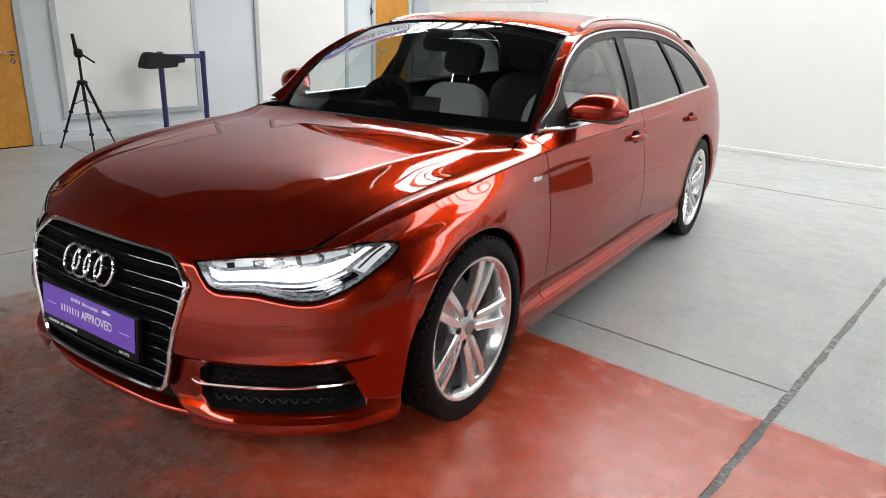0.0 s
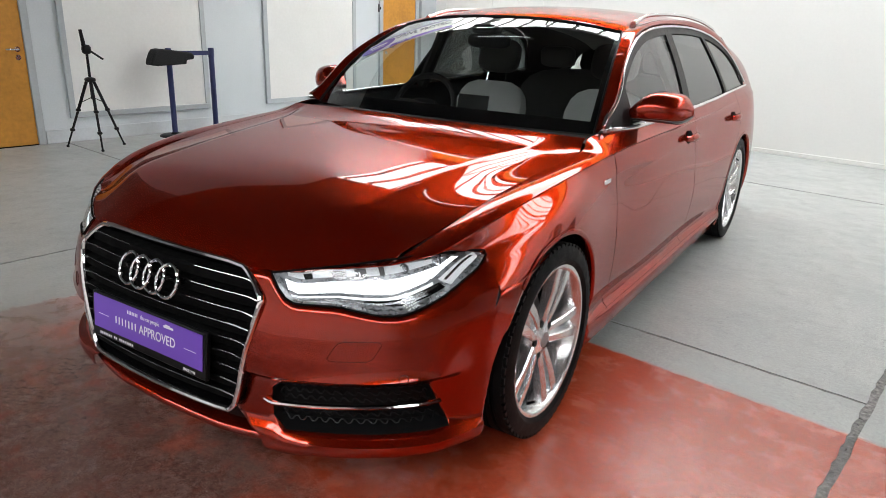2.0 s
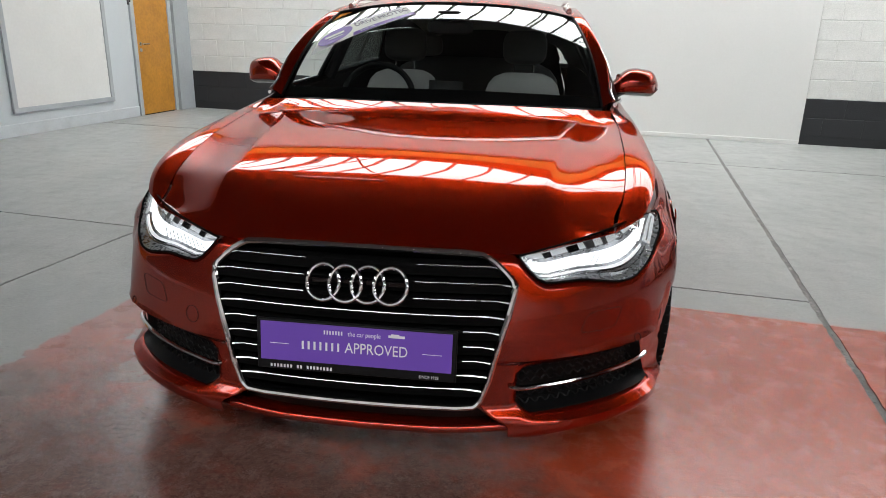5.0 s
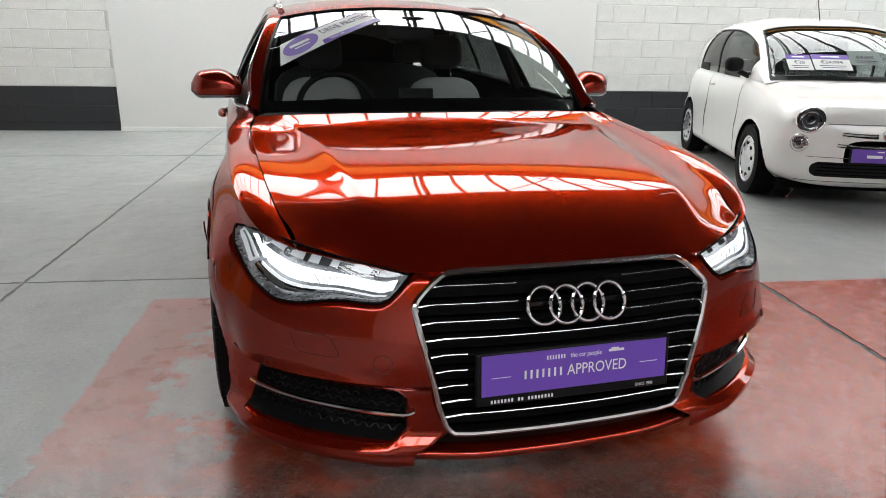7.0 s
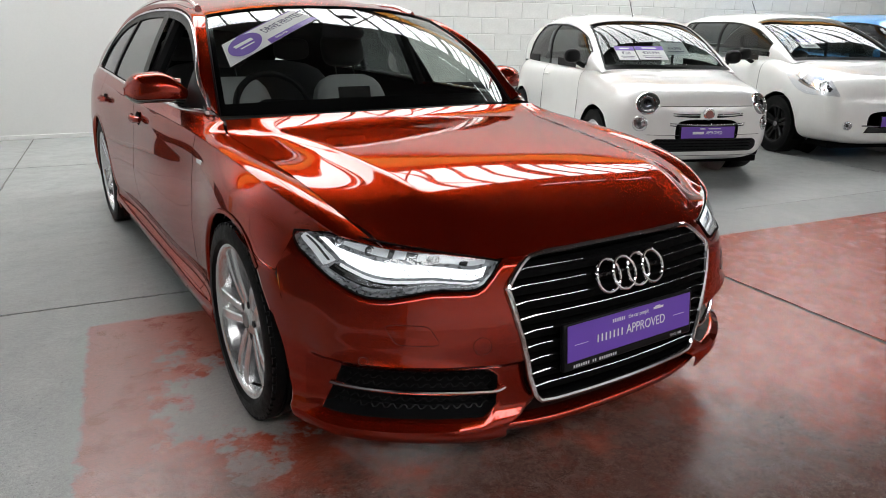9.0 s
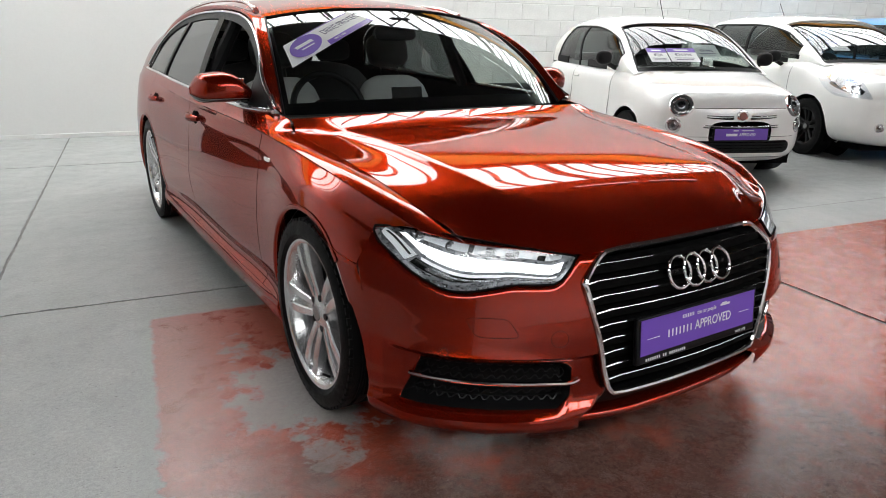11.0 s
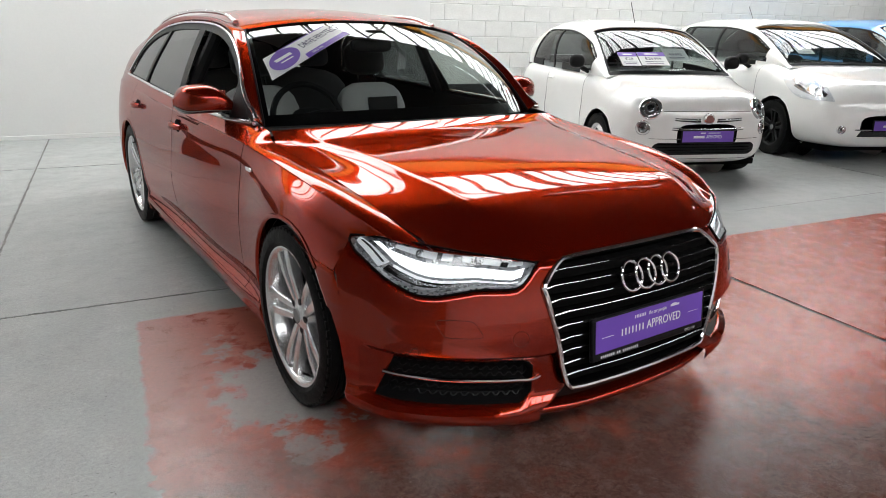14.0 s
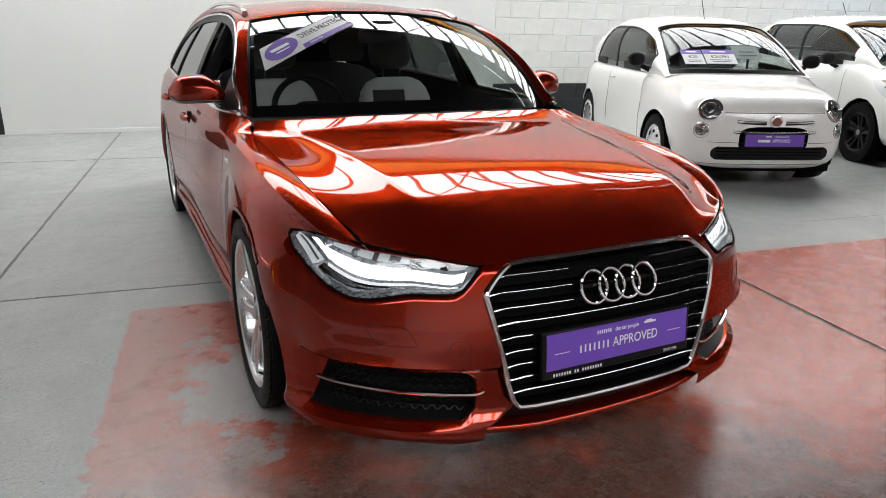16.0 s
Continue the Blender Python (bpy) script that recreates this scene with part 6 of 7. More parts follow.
    box(bm, (-0.60, 0.1, 0.20), (0.60, base + 0.3, 0.26))
    part("floor_pan", bm, M["dark"], car)
    bm = bmesh.new()
    box(bm, (-0.66, y0 + 0.20, 0.145), (0.66, y1 - 0.20, 0.20))
    part("underbody", bm, M["dark"], car)
    bm = bmesh.new()
    box(bm, (-0.60, 0.25, 0.26), (0.60, base + 0.3, 0.70))
    part("lower_cabin", bm, M["interior"], car)

    def front_y(x, z, out=0.0):
        """Where the nose meets a line at (x, z)."""
        y = y0
        while y < y0 + 1.2:
            a, b = zb(y), zt(y)
            mid = a + (b - a) * 0.42
            h = (b - mid) if z > mid else (mid - a)
            q = ex(y)
            if abs(x / w(y)) ** (2 / q) + abs((z - mid) / max(h, 1e-3)) ** (2 / q) <= 1:
                break
            y += 0.004
        lo, hi = y - 0.004, y
        for _ in range(7):
            y = (lo + hi) / 2
            a, b = zb(y), zt(y)
            mid = a + (b - a) * 0.42
            h = (b - mid) if z > mid else (mid - a)
            q = ex(y)
            if abs(x / w(y)) ** (2 / q) + abs((z - mid) / max(h, 1e-3)) ** (2 / q) <= 1:
                hi = y
            else:
                lo = y
        return hi - out

    def side_x(y, z):
        a, b = zb(y), zt(y)
        mid = a + (b - a) * 0.42
        h = (b - mid) if z > mid else (mid - a)
        k = min(1, abs((z - mid) / h))
        return w(y) * (1 - k ** (2 / ex(y))) ** (ex(y) / 2) + spec.get("swell", 0.012) * math.exp(-((z - mid) / 0.12) ** 2)

    # panel gaps, mirrors, handles
    for sx in (1, -1):
        for yl in spec["gaps"]:
            bm = bmesh.new()
            tube(bm, [(sx * (side_x(yl, z) - 0.0005), yl + spec.get("gap_bow", 0.0) * (z - 0.6), z) for z in np.linspace(0.30, zt(yl) - 0.05, 24)], 0.003, 5)
            part("panel_gap", bm, M["grey_gap"], car)
        for yl in spec["handles"]:
            bm = bmesh.new()
            zz = zt(yl) - 0.14
            tube(bm, [(sx * (side_x(yl + d, zz) + 0.008 + 0.014 * math.sin(math.pi * k / 6)), yl + d, zz) for k, d in enumerate(np.linspace(-0.075, 0.075, 7))], 0.011, 8)
            part("door_handle", bm, spec["handle_mat"], car)
        mir = new("door_mirror")
        mir.parent = car
        ym, zm = spec["mirror"]
        part("mirror_shell", blob(bmesh.new(), (sx * (w(ym) + 0.075), ym, zm), (0.165, 0.11, 0.135), 0.8), spec["mirror_mat"], mir)
        bm = bmesh.new()
        tube(bm, [(sx * (w(ym) - 0.07), ym + 0.03, zm - 0.10), (sx * (w(ym) + 0.03), ym + 0.01, zm - 0.055)], 0.024, 8)
        part("mirror_stalk", bm, M["black"], mir)
    # number plate
    pz, px = spec["plate"]
    yp = front_y(0, pz) - 0.014
    PF = faceframe((0, yp, pz), (1, 0, 0), (0, 0.06, 1))
    pl = new("number_plate")
    pl.parent = car
    bm = bmesh.new()
    card(bm, 0.535, 0.125, 0.02, PF)
    part("plate_frame", bm, M["black"], pl, bevel=0.003)
    bm = bmesh.new()
    card(bm, 0.515, 0.10, 0.002, PF @ pose(0, 0.004, 0.003))
    part("purple_plate", bm, M["purple"], pl)
    G = PF @ pose(0, 0.004, 0.0042)
    bars("name_bar", ((-0.094, -0.004, 0.110, 0.022), (-0.055, 0.032, 0.05, 0.009), (0.06, 0.032, 0.12, 0.007)), G, M["white_print"], pl)
    words("lettering", "APPROVED", 0.040, G @ pose(0.058, -0.004, 0), M["white_print"], pl, squeeze=0.8)
    # wipers and scuttle
    ysc = f0 + 0.02
    for x0, x1 in ((-0.52, 0.02), (0.0, 0.50)):
        bm = bmesh.new()
        tube(bm, [(x0 + (x1 - x0) * k / 6, ysc - 0.02 + 0.05 * abs(x0 + (x1 - x0) * k / 6) , zt(ysc) + 0.012) for k in range(7)], 0.008, 5)
        part("wiper", bm, M["black"], car)
    sheet("scuttle", lambda u, v: cabin(f0 - 0.015 + 0.045 * v, math.pi * (0.16 + 0.68 * u), 0.004), 31, 4, M["black"], car, thick=0.0)

    def skin(y, t, out=0.0):
        """A point of the upper body at a length and an angle above its waist, pushed out by a little."""
        a, b, q = zb(y), zt(y), ex(y)
        mid = a + (b - a) * 0.42
        return Vector((w(y) * abs(math.cos(t)) ** q + out * math.cos(t), y - 0.5 * out, mid + (b - mid) * abs(math.sin(t)) ** q + out * math.sin(t)))
    return car, front_y, side_x, cabin, zt, w, skin


def round_lamp(car, c, n, r, deep=0.07, label="round headlamp with chrome rim", bright=False):
    """A round lamp at c that looks along n."""
    lamp = new("headlamp")
    lamp.parent = car
    tagged(lamp, label=label)
    n = Vector(n).normalized()
    F = Matrix.Translation(c) @ n.to_track_quat("X", "Z").to_matrix().to_4x4()

    def ring(name, prof, material):
        bm = bmesh.new()
        lathe(bm, prof, 32, F)
        return part(name, bm, material, lamp)
    ring("chrome_rim", ((-deep, r * 1.00), (0.0, r * 1.05), (0.012, r * 1.03), (0.016, r * 0.97), (0.012, r * 0.93), (0.006, r * 0.90)), M["chrome"])
    ring("reflector", ((0.006, r * 0.93), (0.010, r * 0.70), (0.013, r * 0.40), (0.014, 0.0)), M["reflector" if bright else "lamp_grey"])
    ring("bright_ring", ((0.010, r * 0.76), (0.017, r * 0.70), (0.017, r * 0.64), (0.012, r * 0.58)), M["chrome"])
    ring("projector", ((0.013, r * 0.42), (0.022, r * 0.38), (0.024, r * 0.30)), M["reflector"])
    ring("projector_eye", ((0.020, r * 0.31), (0.027, r * 0.18), (0.029, 0.0)), M["gloss_black"])
    g = ring("lens", ((0.033, 0.0), (0.030, r * 0.45), (0.016, r * 0.92)), M["lens"])
    if sum((p.normal for p in g.data.polygons), Vector()).dot(n) < 0:
        g.data.flip_normals()
    g.visible_shadow = False


SPEC_CITY = dict(
    w=((-0.665, 0.30), (-0.64, 0.47), (-0.58, 0.60), (-0.45, 0.715), (-0.25, 0.775), (0.0, 0.800), (0.6, 0.806), (1.6, 0.812), (2.3, 0.800), (2.65, 0.745), (2.82, 0.62), (2.90, 0.40)),
    top=((-0.665, 0.56), (-0.64, 0.67), (-0.60, 0.745), (-0.50, 0.805), (-0.30, 0.865), (-0.05, 0.915), (0.20, 0.955), (0.6, 0.965), (1.6, 0.975), (2.3, 0.985), (2.7, 0.96), (2.90, 0.85)),
    bottom=((-0.665, 0.36), (-0.63, 0.24), (-0.55, 0.185), (-0.3, 0.17), (1.5, 0.17), (2.6, 0.19), (2.90, 0.36)),
    roof=((0.10, 0.935), (0.25, 1.052), (0.40, 1.164), (0.55, 1.260), (0.70, 1.338), (0.85, 1.397), (1.0, 1.438), (1.3, 1.475), (1.7, 1.480), (2.1, 1.435), (2.4, 1.35), (2.65, 1.17), (2.80, 0.96)),
    cabin=((0.10, 0.70), (0.4, 0.735), (1.0, 0.755), (1.8, 0.755), (2.4, 0.72), (2.80, 0.62)),
    base=2.30, tyre=0.292, paint=M["white_paint"], rim=M["alloy"], cover=True, screen=(0.13, 0.86), pillar_x=(0.66, 0.555), side=(0.40, 2.26, 0.10, 0.95), dividers=(1.44,), back=2.42,
    gaps=(0.42, 1.48), handles=(1.36,), handle_mat=M["white_paint"], mirror=(0.44, 1.055), mirror_mat=M["black"], plate=(0.445, 0), ce=0.56, e=0.46)
city, fy, sxx, cab, ztop, wcur, _ = loft_car("city_car", "small white rounded hatchback with purple plate and window price cards", pose(4.03, 2.31, 0, 0, 0, -22), SPEC_CITY)
for sx in (1, -1):
    for x, z, r, lab in ((0.545, 0.690, 0.098, "round headlamp with chrome rim"), (0.600, 0.520, 0.066, "round lower lamp with chrome rim")):
        gx_, gz_ = ((fy(x + dx, z + dz) - fy(x - dx, z - dz)) / 0.10 for dx, dz in ((0.05, 0.0), (0.0, 0.05)))
        round_lamp(city, (sx * x, fy(x, z) + 0.010, z), (sx * min(gx_, 1.1), -1, min(max(gz_, 0.0), 0.7)), r, label=lab, bright=r < 0.09)
# chrome whiskers, badge, lower grille
for z0, x0, x1, dz in ((0.600, 0.085, 0.335, 0.012), (0.515, 0.06, 0.36, 0.012)):
    for sx in (1, -1):
        for d, mt, rr in ((0.0, "chrome", 0.010), (-0.018, "gloss_black", 0.009)):
            bm = bmesh.new()
            tube(bm, [(sx * x, fy(x, z0 + d) - 0.004, z0 + d + dz * ((x - x0) / (x1 - x0)) ** 2) for x in np.linspace(x0 if z0 > 0.55 else 0.005, x1, 12)], lambda t, rr=rr: rr * (1 - 0.6 * t), 8)
            part("whisker_trim", bm, M[mt], city)
bm = bmesh.new()
lathe(bm, ((0.012, 0.0), (0.012, 0.042), (0.008, 0.052), (-0.01, 0.054)), 28, Matrix.Translation((0, fy(0, 0.60) - 0.004, 0.605)) @ Matrix.Rotation(radians(-90), 4, "Z"))
part("round_badge", bm, M["chrome"], city, "plain round chrome badge")
bm = bmesh.new()
lathe(bm, ((0.0135, 0.0), (0.0135, 0.036)), 28, Matrix.Translation((0, fy(0, 0.60) - 0.004, 0.605)) @ Matrix.Rotation(radians(-90), 4, "Z"))
part("badge_face", bm, M["badge_red"], city)
sheet("lower_grille", lambda u, v: (lambda x, z: (x, fy(x, z) - 0.003, z))((2 * u - 1) * (0.52 - 0.05 * abs(2 * v - 1) ** 3), 0.275 + 0.115 * v), 25, 8, M["black"], city, thick=0.004)
for k in range(4):
    bm = bmesh.new()
    z = 0.292 + 0.027 * k
    tube(bm, [(x, fy(x, z) - 0.007, z + 0.004 * (i % 2)) for i, x in enumerate(np.linspace(-0.48, 0.48, 47))], 0.004, 4)
    part("grille_bar", bm, M["gloss_black"], city)
# grey lines that paint the shade of bumper creases
for z in (0.425, 0.235):
    bm = bmesh.new()
    tube(bm, [(x, fy(x, z) - 0.0005, z) for x in np.linspace(-0.60, 0.60, 41)], 0.0025, 5)
    part("crease_shade_line", bm, M["grey_gap"], city)
# bonnet gap
bm = bmesh.new()
tube(bm, [(x, fy(abs(x), 0.672) - 0.0005, 0.672) for x in np.linspace(-0.44, 0.44, 25)], 0.0035, 5)
part("bonnet_gap", bm, M["grey_gap"], city)
for sx in (1, -1):
    bm = bmesh.new()
    tube(bm, [(sx * (0.40 + 0.27 * k ** 0.7), -0.50 + 0.66 * k, ztop(-0.50 + 0.66 * k) - 0.034 - 0.014 * k) for k in np.linspace(0, 1, 14)], 0.0038, 5)
    part("bonnet_gap", bm, M["grey_gap"], city)
bm = bmesh.new()
tube(bm, [(0, 1.02, 1.44), (0, 1.16, 1.66)], 0.004, 6)
part("aerial", bm, M["black"], city)


def price_card(parent, m, big, purple=True, w=0.30, h=0.21):
    pc = new("price_card")
    pc.parent = parent
    bm = bmesh.new()
    card(bm, w, h, 0.003, m)
    part("card_sheet", bm, M["white_print"] if purple else M["grey_print"], pc)
    if purple:
        bm = bmesh.new()
        card(bm, w, h * 0.30, 0.002, m @ pose(0, h * 0.35, 0.0022))
        part("purple_header", bm, M["purple"], pc)
        bars("name_bar", ((0, h * 0.35, w * 0.5, 0.018),), m @ pose(0, 0, 0.0030), M["white_print"], pc)
    bars("print_line", ((0, -h * 0.24, w * 0.7, 0.008), (0, -h * 0.36, w * 0.6, 0.006)), m @ pose(0, 0, 0.0010), M["dark_print"], pc)
    words("lettering", big, h * 0.28, m @ pose(0, -h * 0.01, 0.0012), M["dark_print"], pc, squeeze=0.9)


def screen_pose(x, y, rake):
    zz = cab(y, math.acos(min(1, abs(x) / 0.75) ** (1 / 0.56)) if x else math.pi / 2)[2]
    return faceframe((x, y - 0.035, zz + 0.012), (1, 0, 0), (0, math.cos(radians(rake)), math.sin(radians(rake))))


price_card(city, screen_pose(-0.40, 0.29, 34), "\u20ac20", w=0.20)
price_card(city, screen_pose(-0.14, 0.29, 34), "\u20ac24,994", w=0.30)
price_card(city, screen_pose(0.18, 0.40, 34) @ pose(0, 0, -0.05), "\u20ac9,995", False, 0.26, 0.20)

M["led_blue"] = mat("blue_lamp_insert", (0.05, 0.10, 0.35), 0.2, 0.6, grain=0.1, scale=80)
M["lamp_clear"] = mat("clear_lamp_chrome", (0.66, 0.67, 0.68), 0.32, 0.35, grain=0.12, scale=60, bump=0.2, bump_scale=40)
SPEC_EV = dict(
    w=((-0.87, 0.40), (-0.84, 0.58), (-0.76, 0.72), (-0.60, 0.80), (-0.3, 0.855), (0.2, 0.875), (1.4, 0.880), (2.6, 0.875), (3.2, 0.82), (3.48, 0.66), (3.58, 0.40)),
    top=((-0.87, 0.55), (-0.84, 0.68), (-0.78, 0.775), (-0.65, 0.86), (-0.4, 0.925), (-0.1, 0.985), (0.25, 1.035), (0.7, 1.02), (2.0, 1.05), (3.0, 1.10), (3.4, 1.05), (3.58, 0.9)),
    bottom=((-0.87, 0.36), (-0.83, 0.24), (-0.7, 0.19), (-0.3, 0.17), (2.0, 0.17), (3.3, 0.20), (3.58, 0.40)),
    roof=((0.02, 1.00), (0.2, 1.128), (0.4, 1.250), (0.6, 1.350), (0.8, 1.427), (1.0, 1.484), (1.3, 1.535), (1.6, 1.55), (2.2, 1.55), (2.8, 1.49), (3.2, 1.33), (3.45, 1.06)),
    cabin=((0.02, 0.72), (0.5, 0.76), (1.2, 0.80), (2.4, 0.80), (3.1, 0.74), (3.45, 0.66)),
    base=2.70, tyre=0.316, paint=M["white_paint"], rim=M["black"], screen=(0.06, 1.02), pillar_x=(0.69, 0.60), side=(0.44, 2.62, 0.10, 0.30), dividers=(1.52, 2.30), back=2.85,
    gaps=(0.40, 1.52, 2.45), handles=(1.40, 2.35), handle_mat=M["white_paint"], mirror=(0.62, 1.06), mirror_mat=M["black"], plate=(0.44, 0), ce=0.55, e=0.48)
ev, fy2, sx2, cab2, zt2, w2, skin2 = loft_car("electric_hatchback", "white hatchback with tall slanted headlamps and purple plate", pose(6.74, 2.06, 0, 0, 0, -24), SPEC_EV)
for sx in (1, -1):
    lamp = new("headlamp")
    lamp.parent = ev
    def strip(u, v, sx=sx, out=0.004):
        half = 23 * math.sin(math.pi * min(1, 0.97 * u + 0.01)) ** 0.75
        p = skin2(-0.76 + 0.83 * u, radians(27 + 18 * u + half * (2 * v - 1)), out)
        return (sx * p[0], p[1], p[2])
    sheet("lamp_bowl", lambda u, v: strip(u, v, out=0.004), 20, 7, M["lamp_clear"], lamp, flip=sx > 0, thick=0.0)
    sheet("lamp_mask", lambda u, v: strip(0.20 + 0.42 * u, 0.22 + 0.62 * v, out=0.007), 14, 6, M["lamp_grey"], lamp, flip=sx > 0, thick=0.0)
    for u0, v0, du, dv, mt in ((0.10, 0.30, 0.12, 0.40, "chrome"), (0.26, 0.25, 0.13, 0.42, "chrome"), (0.30, 0.62, 0.16, 0.20, "led_blue"), (0.44, 0.30, 0.12, 0.36, "gloss_black"), (0.60, 0.35, 0.14, 0.32, "chrome"), (0.78, 0.36, 0.12, 0.30, "reflector")):
        sheet("lamp_module", lambda u, v: strip(u0 + du * u, v0 + dv * v, out=0.009 + 0.006 * math.sin(math.pi * u) * math.sin(math.pi * v)), 7, 7, M[mt], lamp, flip=sx > 0, thick=0.0)
    sheet("lens", lambda u, v: strip(u, v, out=0.018), 20, 7, M["lens"], lamp, flip=sx > 0, thick=0.0).visible_shadow = False
    round_lamp(ev, (sx * 0.60, fy2(0.60, 0.40) + 0.002, 0.40), (sx * 0.6, -1, 0), 0.045, 0.03, "small round fog lamp", True)
sheet("lower_grille", lambda u, v: (lambda x, z: (x, fy2(x, z) - 0.004, z))((2 * u - 1) * (0.42 - 0.03 * v), 0.325 + 0.065 * v), 25, 5, M["gloss_black"], ev, thick=0.004)
bm = bmesh.new()
tube(bm, [(x, fy2(x, 0.40) - 0.006, 0.40) for x in np.linspace(-0.46, 0.46, 31)], 0.008, 6)
part("chrome_strip", bm, M["chrome"], ev)
bm = bmesh.new()
tube(bm, [(0.055 * math.cos(t), fy2(0, 0.66 + 0.05 * math.sin(t)) - 0.006, 0.66 + 0.05 * math.sin(t)) for t in (2 * math.pi * k / 28 for k in range(28))], 0.007, 6, True)
part("ring_badge", bm, M["chrome"], ev)
bm = bmesh.new()
box(bm, (-0.075, -0.006, -0.009), (0.075, 0.0, 0.009), Matrix.Translation((0, fy2(0, 0.66) - 0.006, 0.66)))
part("badge_bar", bm, M["chrome"], ev)
for sx in (1, -1):
    bm = bmesh.new()
    tube(bm, [(sx * (0.40 + 0.22 * k), -0.78 + 0.85 * k, zt2(-0.78 + 0.85 * k) - 0.02 - 0.03 * k) for k in np.linspace(0, 1, 14)], 0.0038, 5)
    part("bonnet_gap", bm, M["grey_gap"], ev)
bm = bmesh.new()
tube(bm, [(0.0, 2.0, 1.54), (0.0, 2.15, 1.72)], 0.004, 6)
part("aerial", bm, M["black"], ev)
price_card(ev, faceframe((-0.30, 0.42, 1.19), (1, 0, 0), (0, math.cos(radians(28)), math.sin(radians(28)))), "", True, 0.22, 0.20)

SPEC_BLUE = dict(SPEC_EV)
SPEC_BLUE.update(paint=M["blue_paint"], roof=((0.02, 1.00), (0.3, 1.15), (0.6, 1.34), (0.85, 1.47), (1.1, 1.56), (1.6, 1.60), (2.2, 1.60), (2.8, 1.55), (3.2, 1.40), (3.45, 1.06)), handle_mat=M["blue_paint"], mirror_mat=M["blue_paint"])
blue, fy3, *_ = loft_car("compact_car", "bright blue compact hatchback parked beside white hatchback", pose(9.40, 1.82, 0, 0, 0, -24), SPEC_BLUE)


# ---- doors, boards and loose things along the pale wall ----
def door(name, y0, y1, hinge_end, label):
    d = tagged(new(name), label=label, kind="structure", category="door")
    d.matrix_world = BUILD
    for a, b in ((y0 - 0.07, y0), (y1, y1 + 0.07)):
        bm = bmesh.new()
        box(bm, (WX, a, 0), (WX + 0.035, b, 2.10))
        part("door_jamb", bm, M["grey_frame"], d, bevel=0.004)
    bm = bmesh.new()
    box(bm, (WX, y0 - 0.07, 2.10), (WX + 0.035, y1 + 0.07, 2.17))
    part("door_head", bm, M["grey_frame"], d, bevel=0.004)
    bm = bmesh.new()
    box(bm, (WX + 0.004, y0 + 0.004, 0.012), (WX + 0.022, y1 - 0.004, 2.096))
    part("door_leaf", bm, M["orange_wood"], d, "orange-brown varnished wood door leaf", bevel=0.003)
    # black filler standing in for the shade under the leaf
    bm = bmesh.new()
    box(bm, (WX + 0.003, y0 + 0.002, 0.0), (WX + 0.014, y1 - 0.002, 0.012))
    part("threshold_shade", bm, M["dark"], d)
    yh = (y1 - 0.07) if hinge_end < 0 else (y0 + 0.07)
    bm = bmesh.new()
    tube(bm, [(WX + 0.022, yh, 0.95), (WX + 0.07, yh, 0.95), (WX + 0.075, yh + hinge_end * 0.12, 0.95)], 0.009, 8)
    hdl = part("lever_handle", bm, M["satin"], d)
    bm = bmesh.new()
    lathe(bm, ((0.0, 0.026), (0.008, 0.026), (0.008, 0.0)), 20, Matrix.Translation((WX + 0.022, yh, 0.95)))
    part("rose", bm, M["satin"], d)
    bm = bmesh.new()
    lathe(bm, ((0.0, 0.026), (0.006, 0.026), (0.006, 0.0)), 20, Matrix.Translation((WX + 0.022, yh, 0.87)))
    part("keyhole_rose", bm, M["satin"], d)
    return d


door("door_1", -0.08, 0.87, -1, "orange-brown wooden door in grey frame")
door("door_2", 5.76, 6.46, 1, "orange-brown wooden door near the corner")
bbox("corner_post", (WX, 6.56, 0), (WX + 0.06, WY, HZ), M["grey_frame"], "grey painted corner post", category="trim")
for k, (a, b) in enumerate(((0.95, 5.68), (SY, -0.16))):
    bbox("baseboard_%d" % (k + 1), (WX, a, 0), (WX + 0.022, b, 0.135), M["skirting"], "pale grey painted skirting", category="skirting", bevel=0.004)
for y0, y1 in ((1.21, 2.84), (3.66, 5.22)):
    bd = thing("wall_board", "white display board in grey frame on the wall", "board", BUILD, "wall boards")
    bm = bmesh.new()
    box(bm, (WX + 0.002, y0 + 0.05, 0.30), (WX + 0.020, y1 - 0.05, 2.25))
    part("white_board", bm, M["board"], bd)
    for lo, hi in (((WX, y0, 0.245), (WX + 0.034, y1, 0.305)), ((WX, y0, 2.245), (WX + 0.034, y1, 2.305)), ((WX, y0, 0.305), (WX + 0.034, y0 + 0.06, 2.245)), ((WX, y1 - 0.06, 0.305), (WX + 0.034, y1, 2.245))):
        bm = bmesh.new()
        box(bm, lo, hi)
        part("frame_rail", bm, M["grey_frame"], bd, bevel=0.004)
for y, z in ((0.99, 1.52), (5.70, 1.50)):
    sw_ = thing("door_switch", "small dark grey door release switch on wall", "switch", BUILD, "door switches")
    bm = bmesh.new()
    box(bm, (WX, y - 0.022, z - 0.055), (WX + 0.03, y + 0.022, z + 0.055))
    part("switch_plate", bm, M["alloy_dark"], sw_, bevel=0.004)
    bm = bmesh.new()
    box(bm, (WX + 0.03, y - 0.010, z - 0.02), (WX + 0.036, y + 0.010, z + 0.02))
    part("switch_button", bm, M["black"], sw_, bevel=0.002)


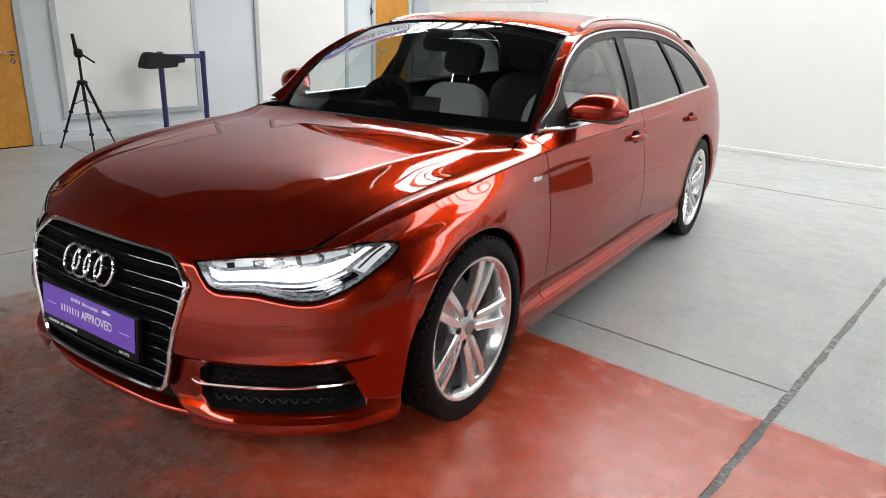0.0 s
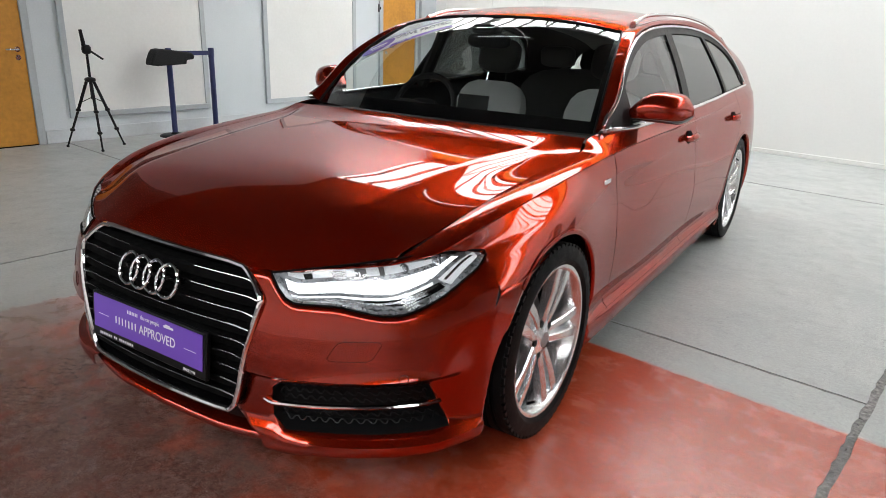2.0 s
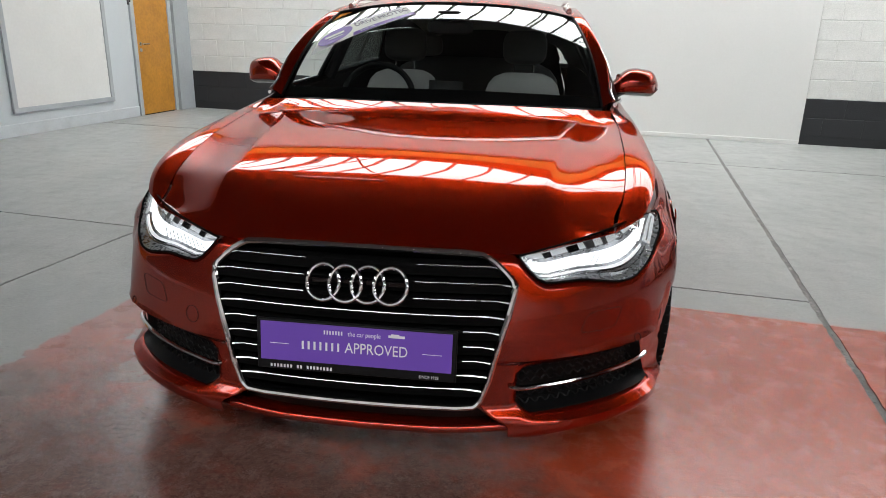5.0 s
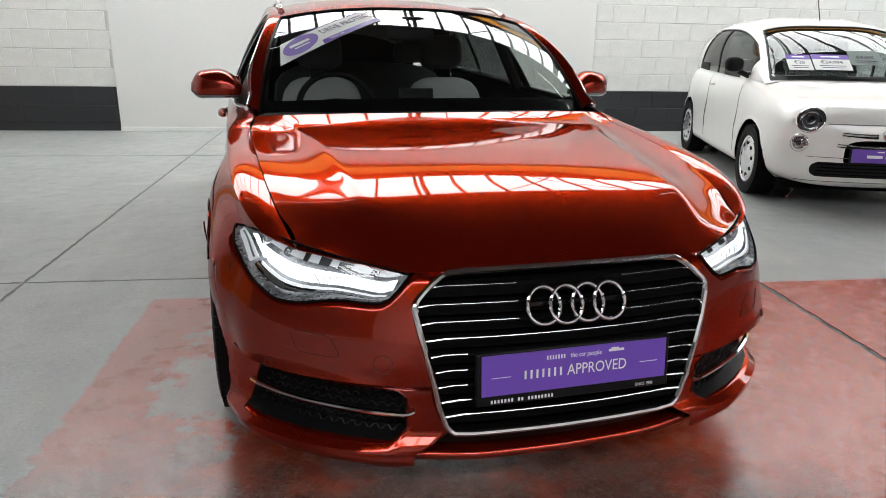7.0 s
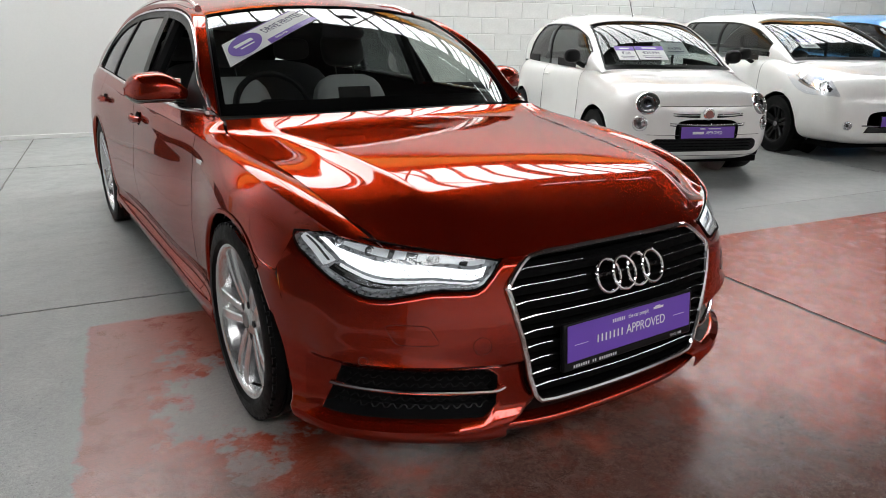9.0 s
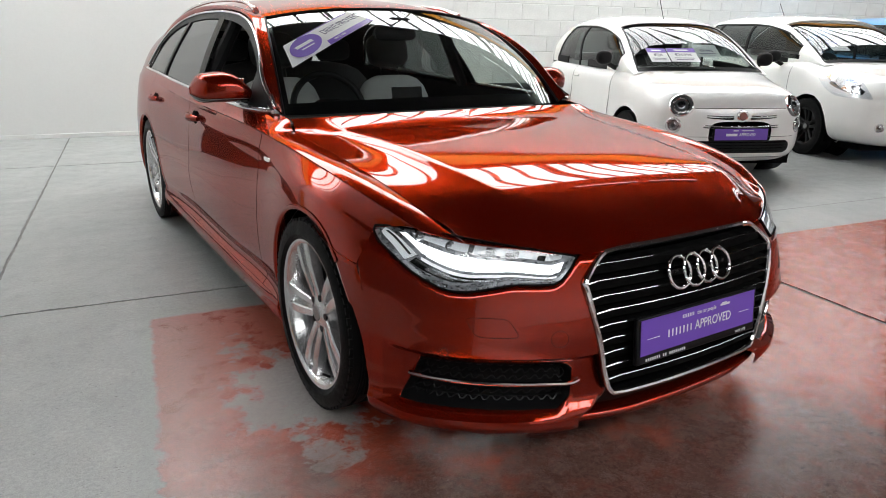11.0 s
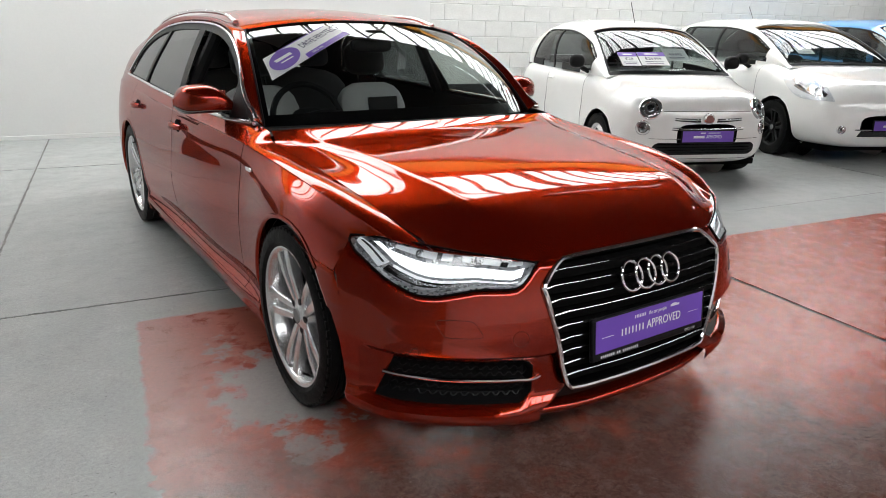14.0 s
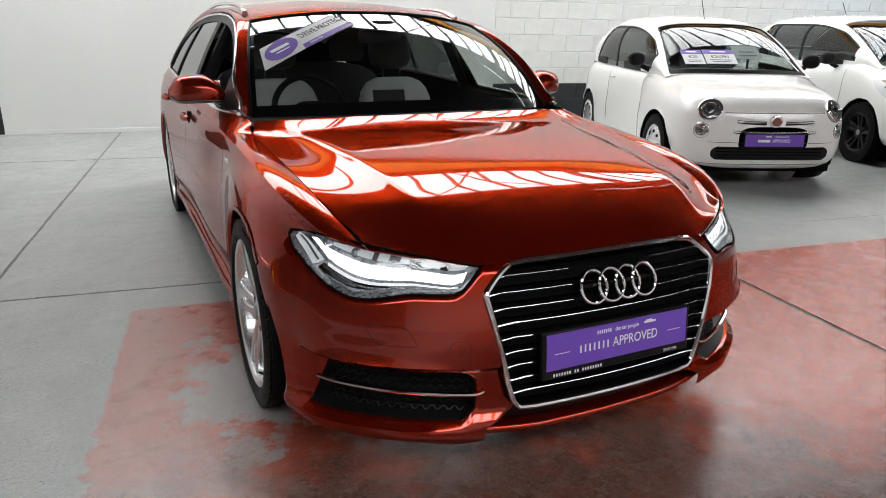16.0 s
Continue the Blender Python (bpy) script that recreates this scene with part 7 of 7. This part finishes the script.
def post(x, y):
    st = thing("barrier_post", "dark blue barrier post on flat round base", "barrier post", BUILD @ Matrix.Translation((x, y, 0)), "barrier posts")
    up = Matrix.Rotation(radians(-90), 4, "Y")
    bm = bmesh.new()
    lathe(bm, ((0.0, 0.17), (0.010, 0.168), (0.020, 0.150), (0.024, 0.05), (0.045, 0.036)), 40, up)
    part("base_plate", bm, M["black"], st)
    bm = bmesh.new()
    lathe(bm, ((0.02, 0.030), (0.90, 0.030)), 24, up)
    part("pole", bm, M["navy"], st)
    bm = bmesh.new()
    lathe(bm, ((0.86, 0.034), (0.96, 0.034), (0.966, 0.028), (0.966, 0.0)), 24, up)
    part("belt_head", bm, M["navy"], st)
    return st


post(-5.45, 2.21)
post(-5.48, 2.75)
belt = thing("barrier_belt", "dark blue webbing belt drawn between the posts", "belt", BUILD)
bm = bmesh.new()
box(bm, (-5.470, 2.24, 0.885), (-5.466, 2.72, 0.935))
part("webbing", bm, M["navy"], belt)
bag = thing("black_cover", "black cloth cover hung over barrier post", "cover", BUILD)
bm = bmesh.new()
prism(bm, [(1.972, 0.790), (1.985, 0.845), (2.015, 0.915), (2.045, 0.955), (2.10, 0.962), (2.30, 0.940), (2.46, 0.917), (2.482, 0.890), (2.478, 0.846), (2.392, 0.842), (2.385, 0.796), (2.20, 0.787), (2.05, 0.782)], "x", -5.535, -5.375)
part("cloth", bm, M["cloth"], bag, bevel=0.022)

# tripod
tri = thing("tripod", "black folding camera tripod with spread legs", "tripod", BUILD @ Matrix.Translation((-5.23, 1.25, 0)) @ Matrix.Diagonal((1, 1, 0.85, 1)))
for k, (fx, fyy) in enumerate(((-0.22, -0.21), (0.24, -0.06), (-0.01, 0.27))):
    top, foot = Vector((fx * 0.10, fyy * 0.10, 0.80)), Vector((fx, fyy, 0.012))
    leg = new("leg")
    leg.parent = tri
    mid = top.lerp(foot, 0.45)
    low = top.lerp(foot, 0.75)
    for nm, a, b, r in (("upper_tube", top, mid, 0.015), ("middle_tube", mid, low, 0.012), ("lower_tube", low, foot, 0.009)):
        bm = bmesh.new()
        tube(bm, [a, b], r, 10)
        part(nm, bm, M["black"], leg)
    for p in (mid, low):
        part("leg_clamp", blob(bmesh.new(), p, (0.05, 0.045, 0.04), 0.7, 12, 6), M["black"], leg)
    part("rubber_foot", blob(bmesh.new(), foot, (0.03, 0.03, 0.024), 0.8, 12, 6), M["rubber"], leg)
    bm = bmesh.new()
    tube(bm, [(0, 0, 0.60), top.lerp(foot, 0.34)], 0.005, 6)
    part("brace", bm, M["black"], tri)
bm = bmesh.new()
tube(bm, [(0, 0, 0.58), (0, 0, 1.10)], 0.013, 10)
part("centre_column", bm, M["black"], tri)
part("shoulder", blob(bmesh.new(), (0, 0, 0.80), (0.10, 0.10, 0.06), 0.8, 16, 8), M["black"], tri)
part("pan_head", blob(bmesh.new(), (0, 0, 1.14), (0.09, 0.08, 0.11), 0.7, 16, 8), M["black"], tri)
bm = bmesh.new()
tube(bm, [(0.02, 0.02, 1.13), (0.05, 0.13, 1.03)], 0.011, 8)
part("pan_handle", bm, M["black"], tri)
bm = bmesh.new()
tube(bm, [(0, -0.02, 1.18), (0.01, -0.040, 1.36)], lambda t: 0.020 - 0.005 * t, 8)
part("phone_holder", bm, M["black"], tri)

# base strip under the panel, vertical strip at its edge
bbox("trim_panel_base", (-3.40, WY - 0.045, 0), (2.80, WY - 0.002, 0.05), M["panel"], "white painted base strip under panel", category="trim", bevel=0.004)

for k, (a, b) in enumerate(((WX + 0.06, -3.405), (2.805, EX))):
    bbox("trim_band_%d" % (k + 1), (a, WY - 0.0012, 0), (b, WY + 0.01, 0.552), M["block_black"], "black painted band along wall foot", category="painted band")

# concrete blocks of the far wall, painted white over a black band
north = bpy.data.objects["wall_north"]
BL, BH, J = 0.448, 0.2255, 0.008
meshes = {}
count = 0


def block_mesh(w, band, seed):
    key = (round(w, 3), band, seed)
    if key not in meshes:
        rnd = random.Random(seed * 7 + int(w * 1000))
        bm = bmesh.new()
        j = lambda: rnd.uniform(-0.0022, 0.0022)
        b = 0.006
        hw, hh = w / 2 - J * 0.12, BH / 2 - J * 0.40
        front = [bm.verts.new((sx * (hw - 0.35 * b) + j() * 0.4, -0.006 + j() * 0.15, sz * (hh - b) + j())) for sx, sz in ((-1, -1), (1, -1), (1, 1), (-1, 1))]
        rim_ = [bm.verts.new((sx * hw, -0.002, sz * hh + j())) for sx, sz in ((-1, -1), (1, -1), (1, 1), (-1, 1))]
        back_ = [bm.verts.new((sx * hw, 0.004, sz * hh)) for sx, sz in ((-1, -1), (1, -1), (1, 1), (-1, 1))]
        bm.faces.new(front)
        for a, c in ((front, rim_), (rim_, back_)):
            for k in range(4):
                bm.faces.new((a[k], c[k], c[(k + 1) % 4], a[(k + 1) % 4]))
        bmesh.ops.recalc_face_normals(bm, faces=bm.faces)
        me = bpy.data.meshes.new("block")
        bm.to_mesh(me)
        bm.free()
        me.materials.append(M["block_black"] if band else M["block_white"])
        meshes[key] = me
    return meshes[key]


def lay(x0, x1, rows, r0=0):
    for r in range(r0, rows):
        x = x0 - (BL / 2 if r % 2 else 0)
        while x < x1 - 0.02:
            a, b = max(x, x0), min(x + BL, x1)
            x += BL
            if b - a < 0.05:
                continue
            zc = 0.552 - 2.5 * BH + BH * (r + 0.0)
            if zc < 0.05:
                continue
            ob = new("block", block_mesh(b - a, r <= 2, random.randrange(4)))
            ob.parent = north
            ob.matrix_parent_inverse = north.matrix_world.inverted()
            ob.matrix_world = BUILD @ Matrix.Translation(((a + b) / 2, WY, zc))


lay(WX + 0.06, -3.41, 10)
lay(2.81, 2.81 + BL * 17, 10)
lay(2.81 + BL * 17, 17.6, 11, 4)
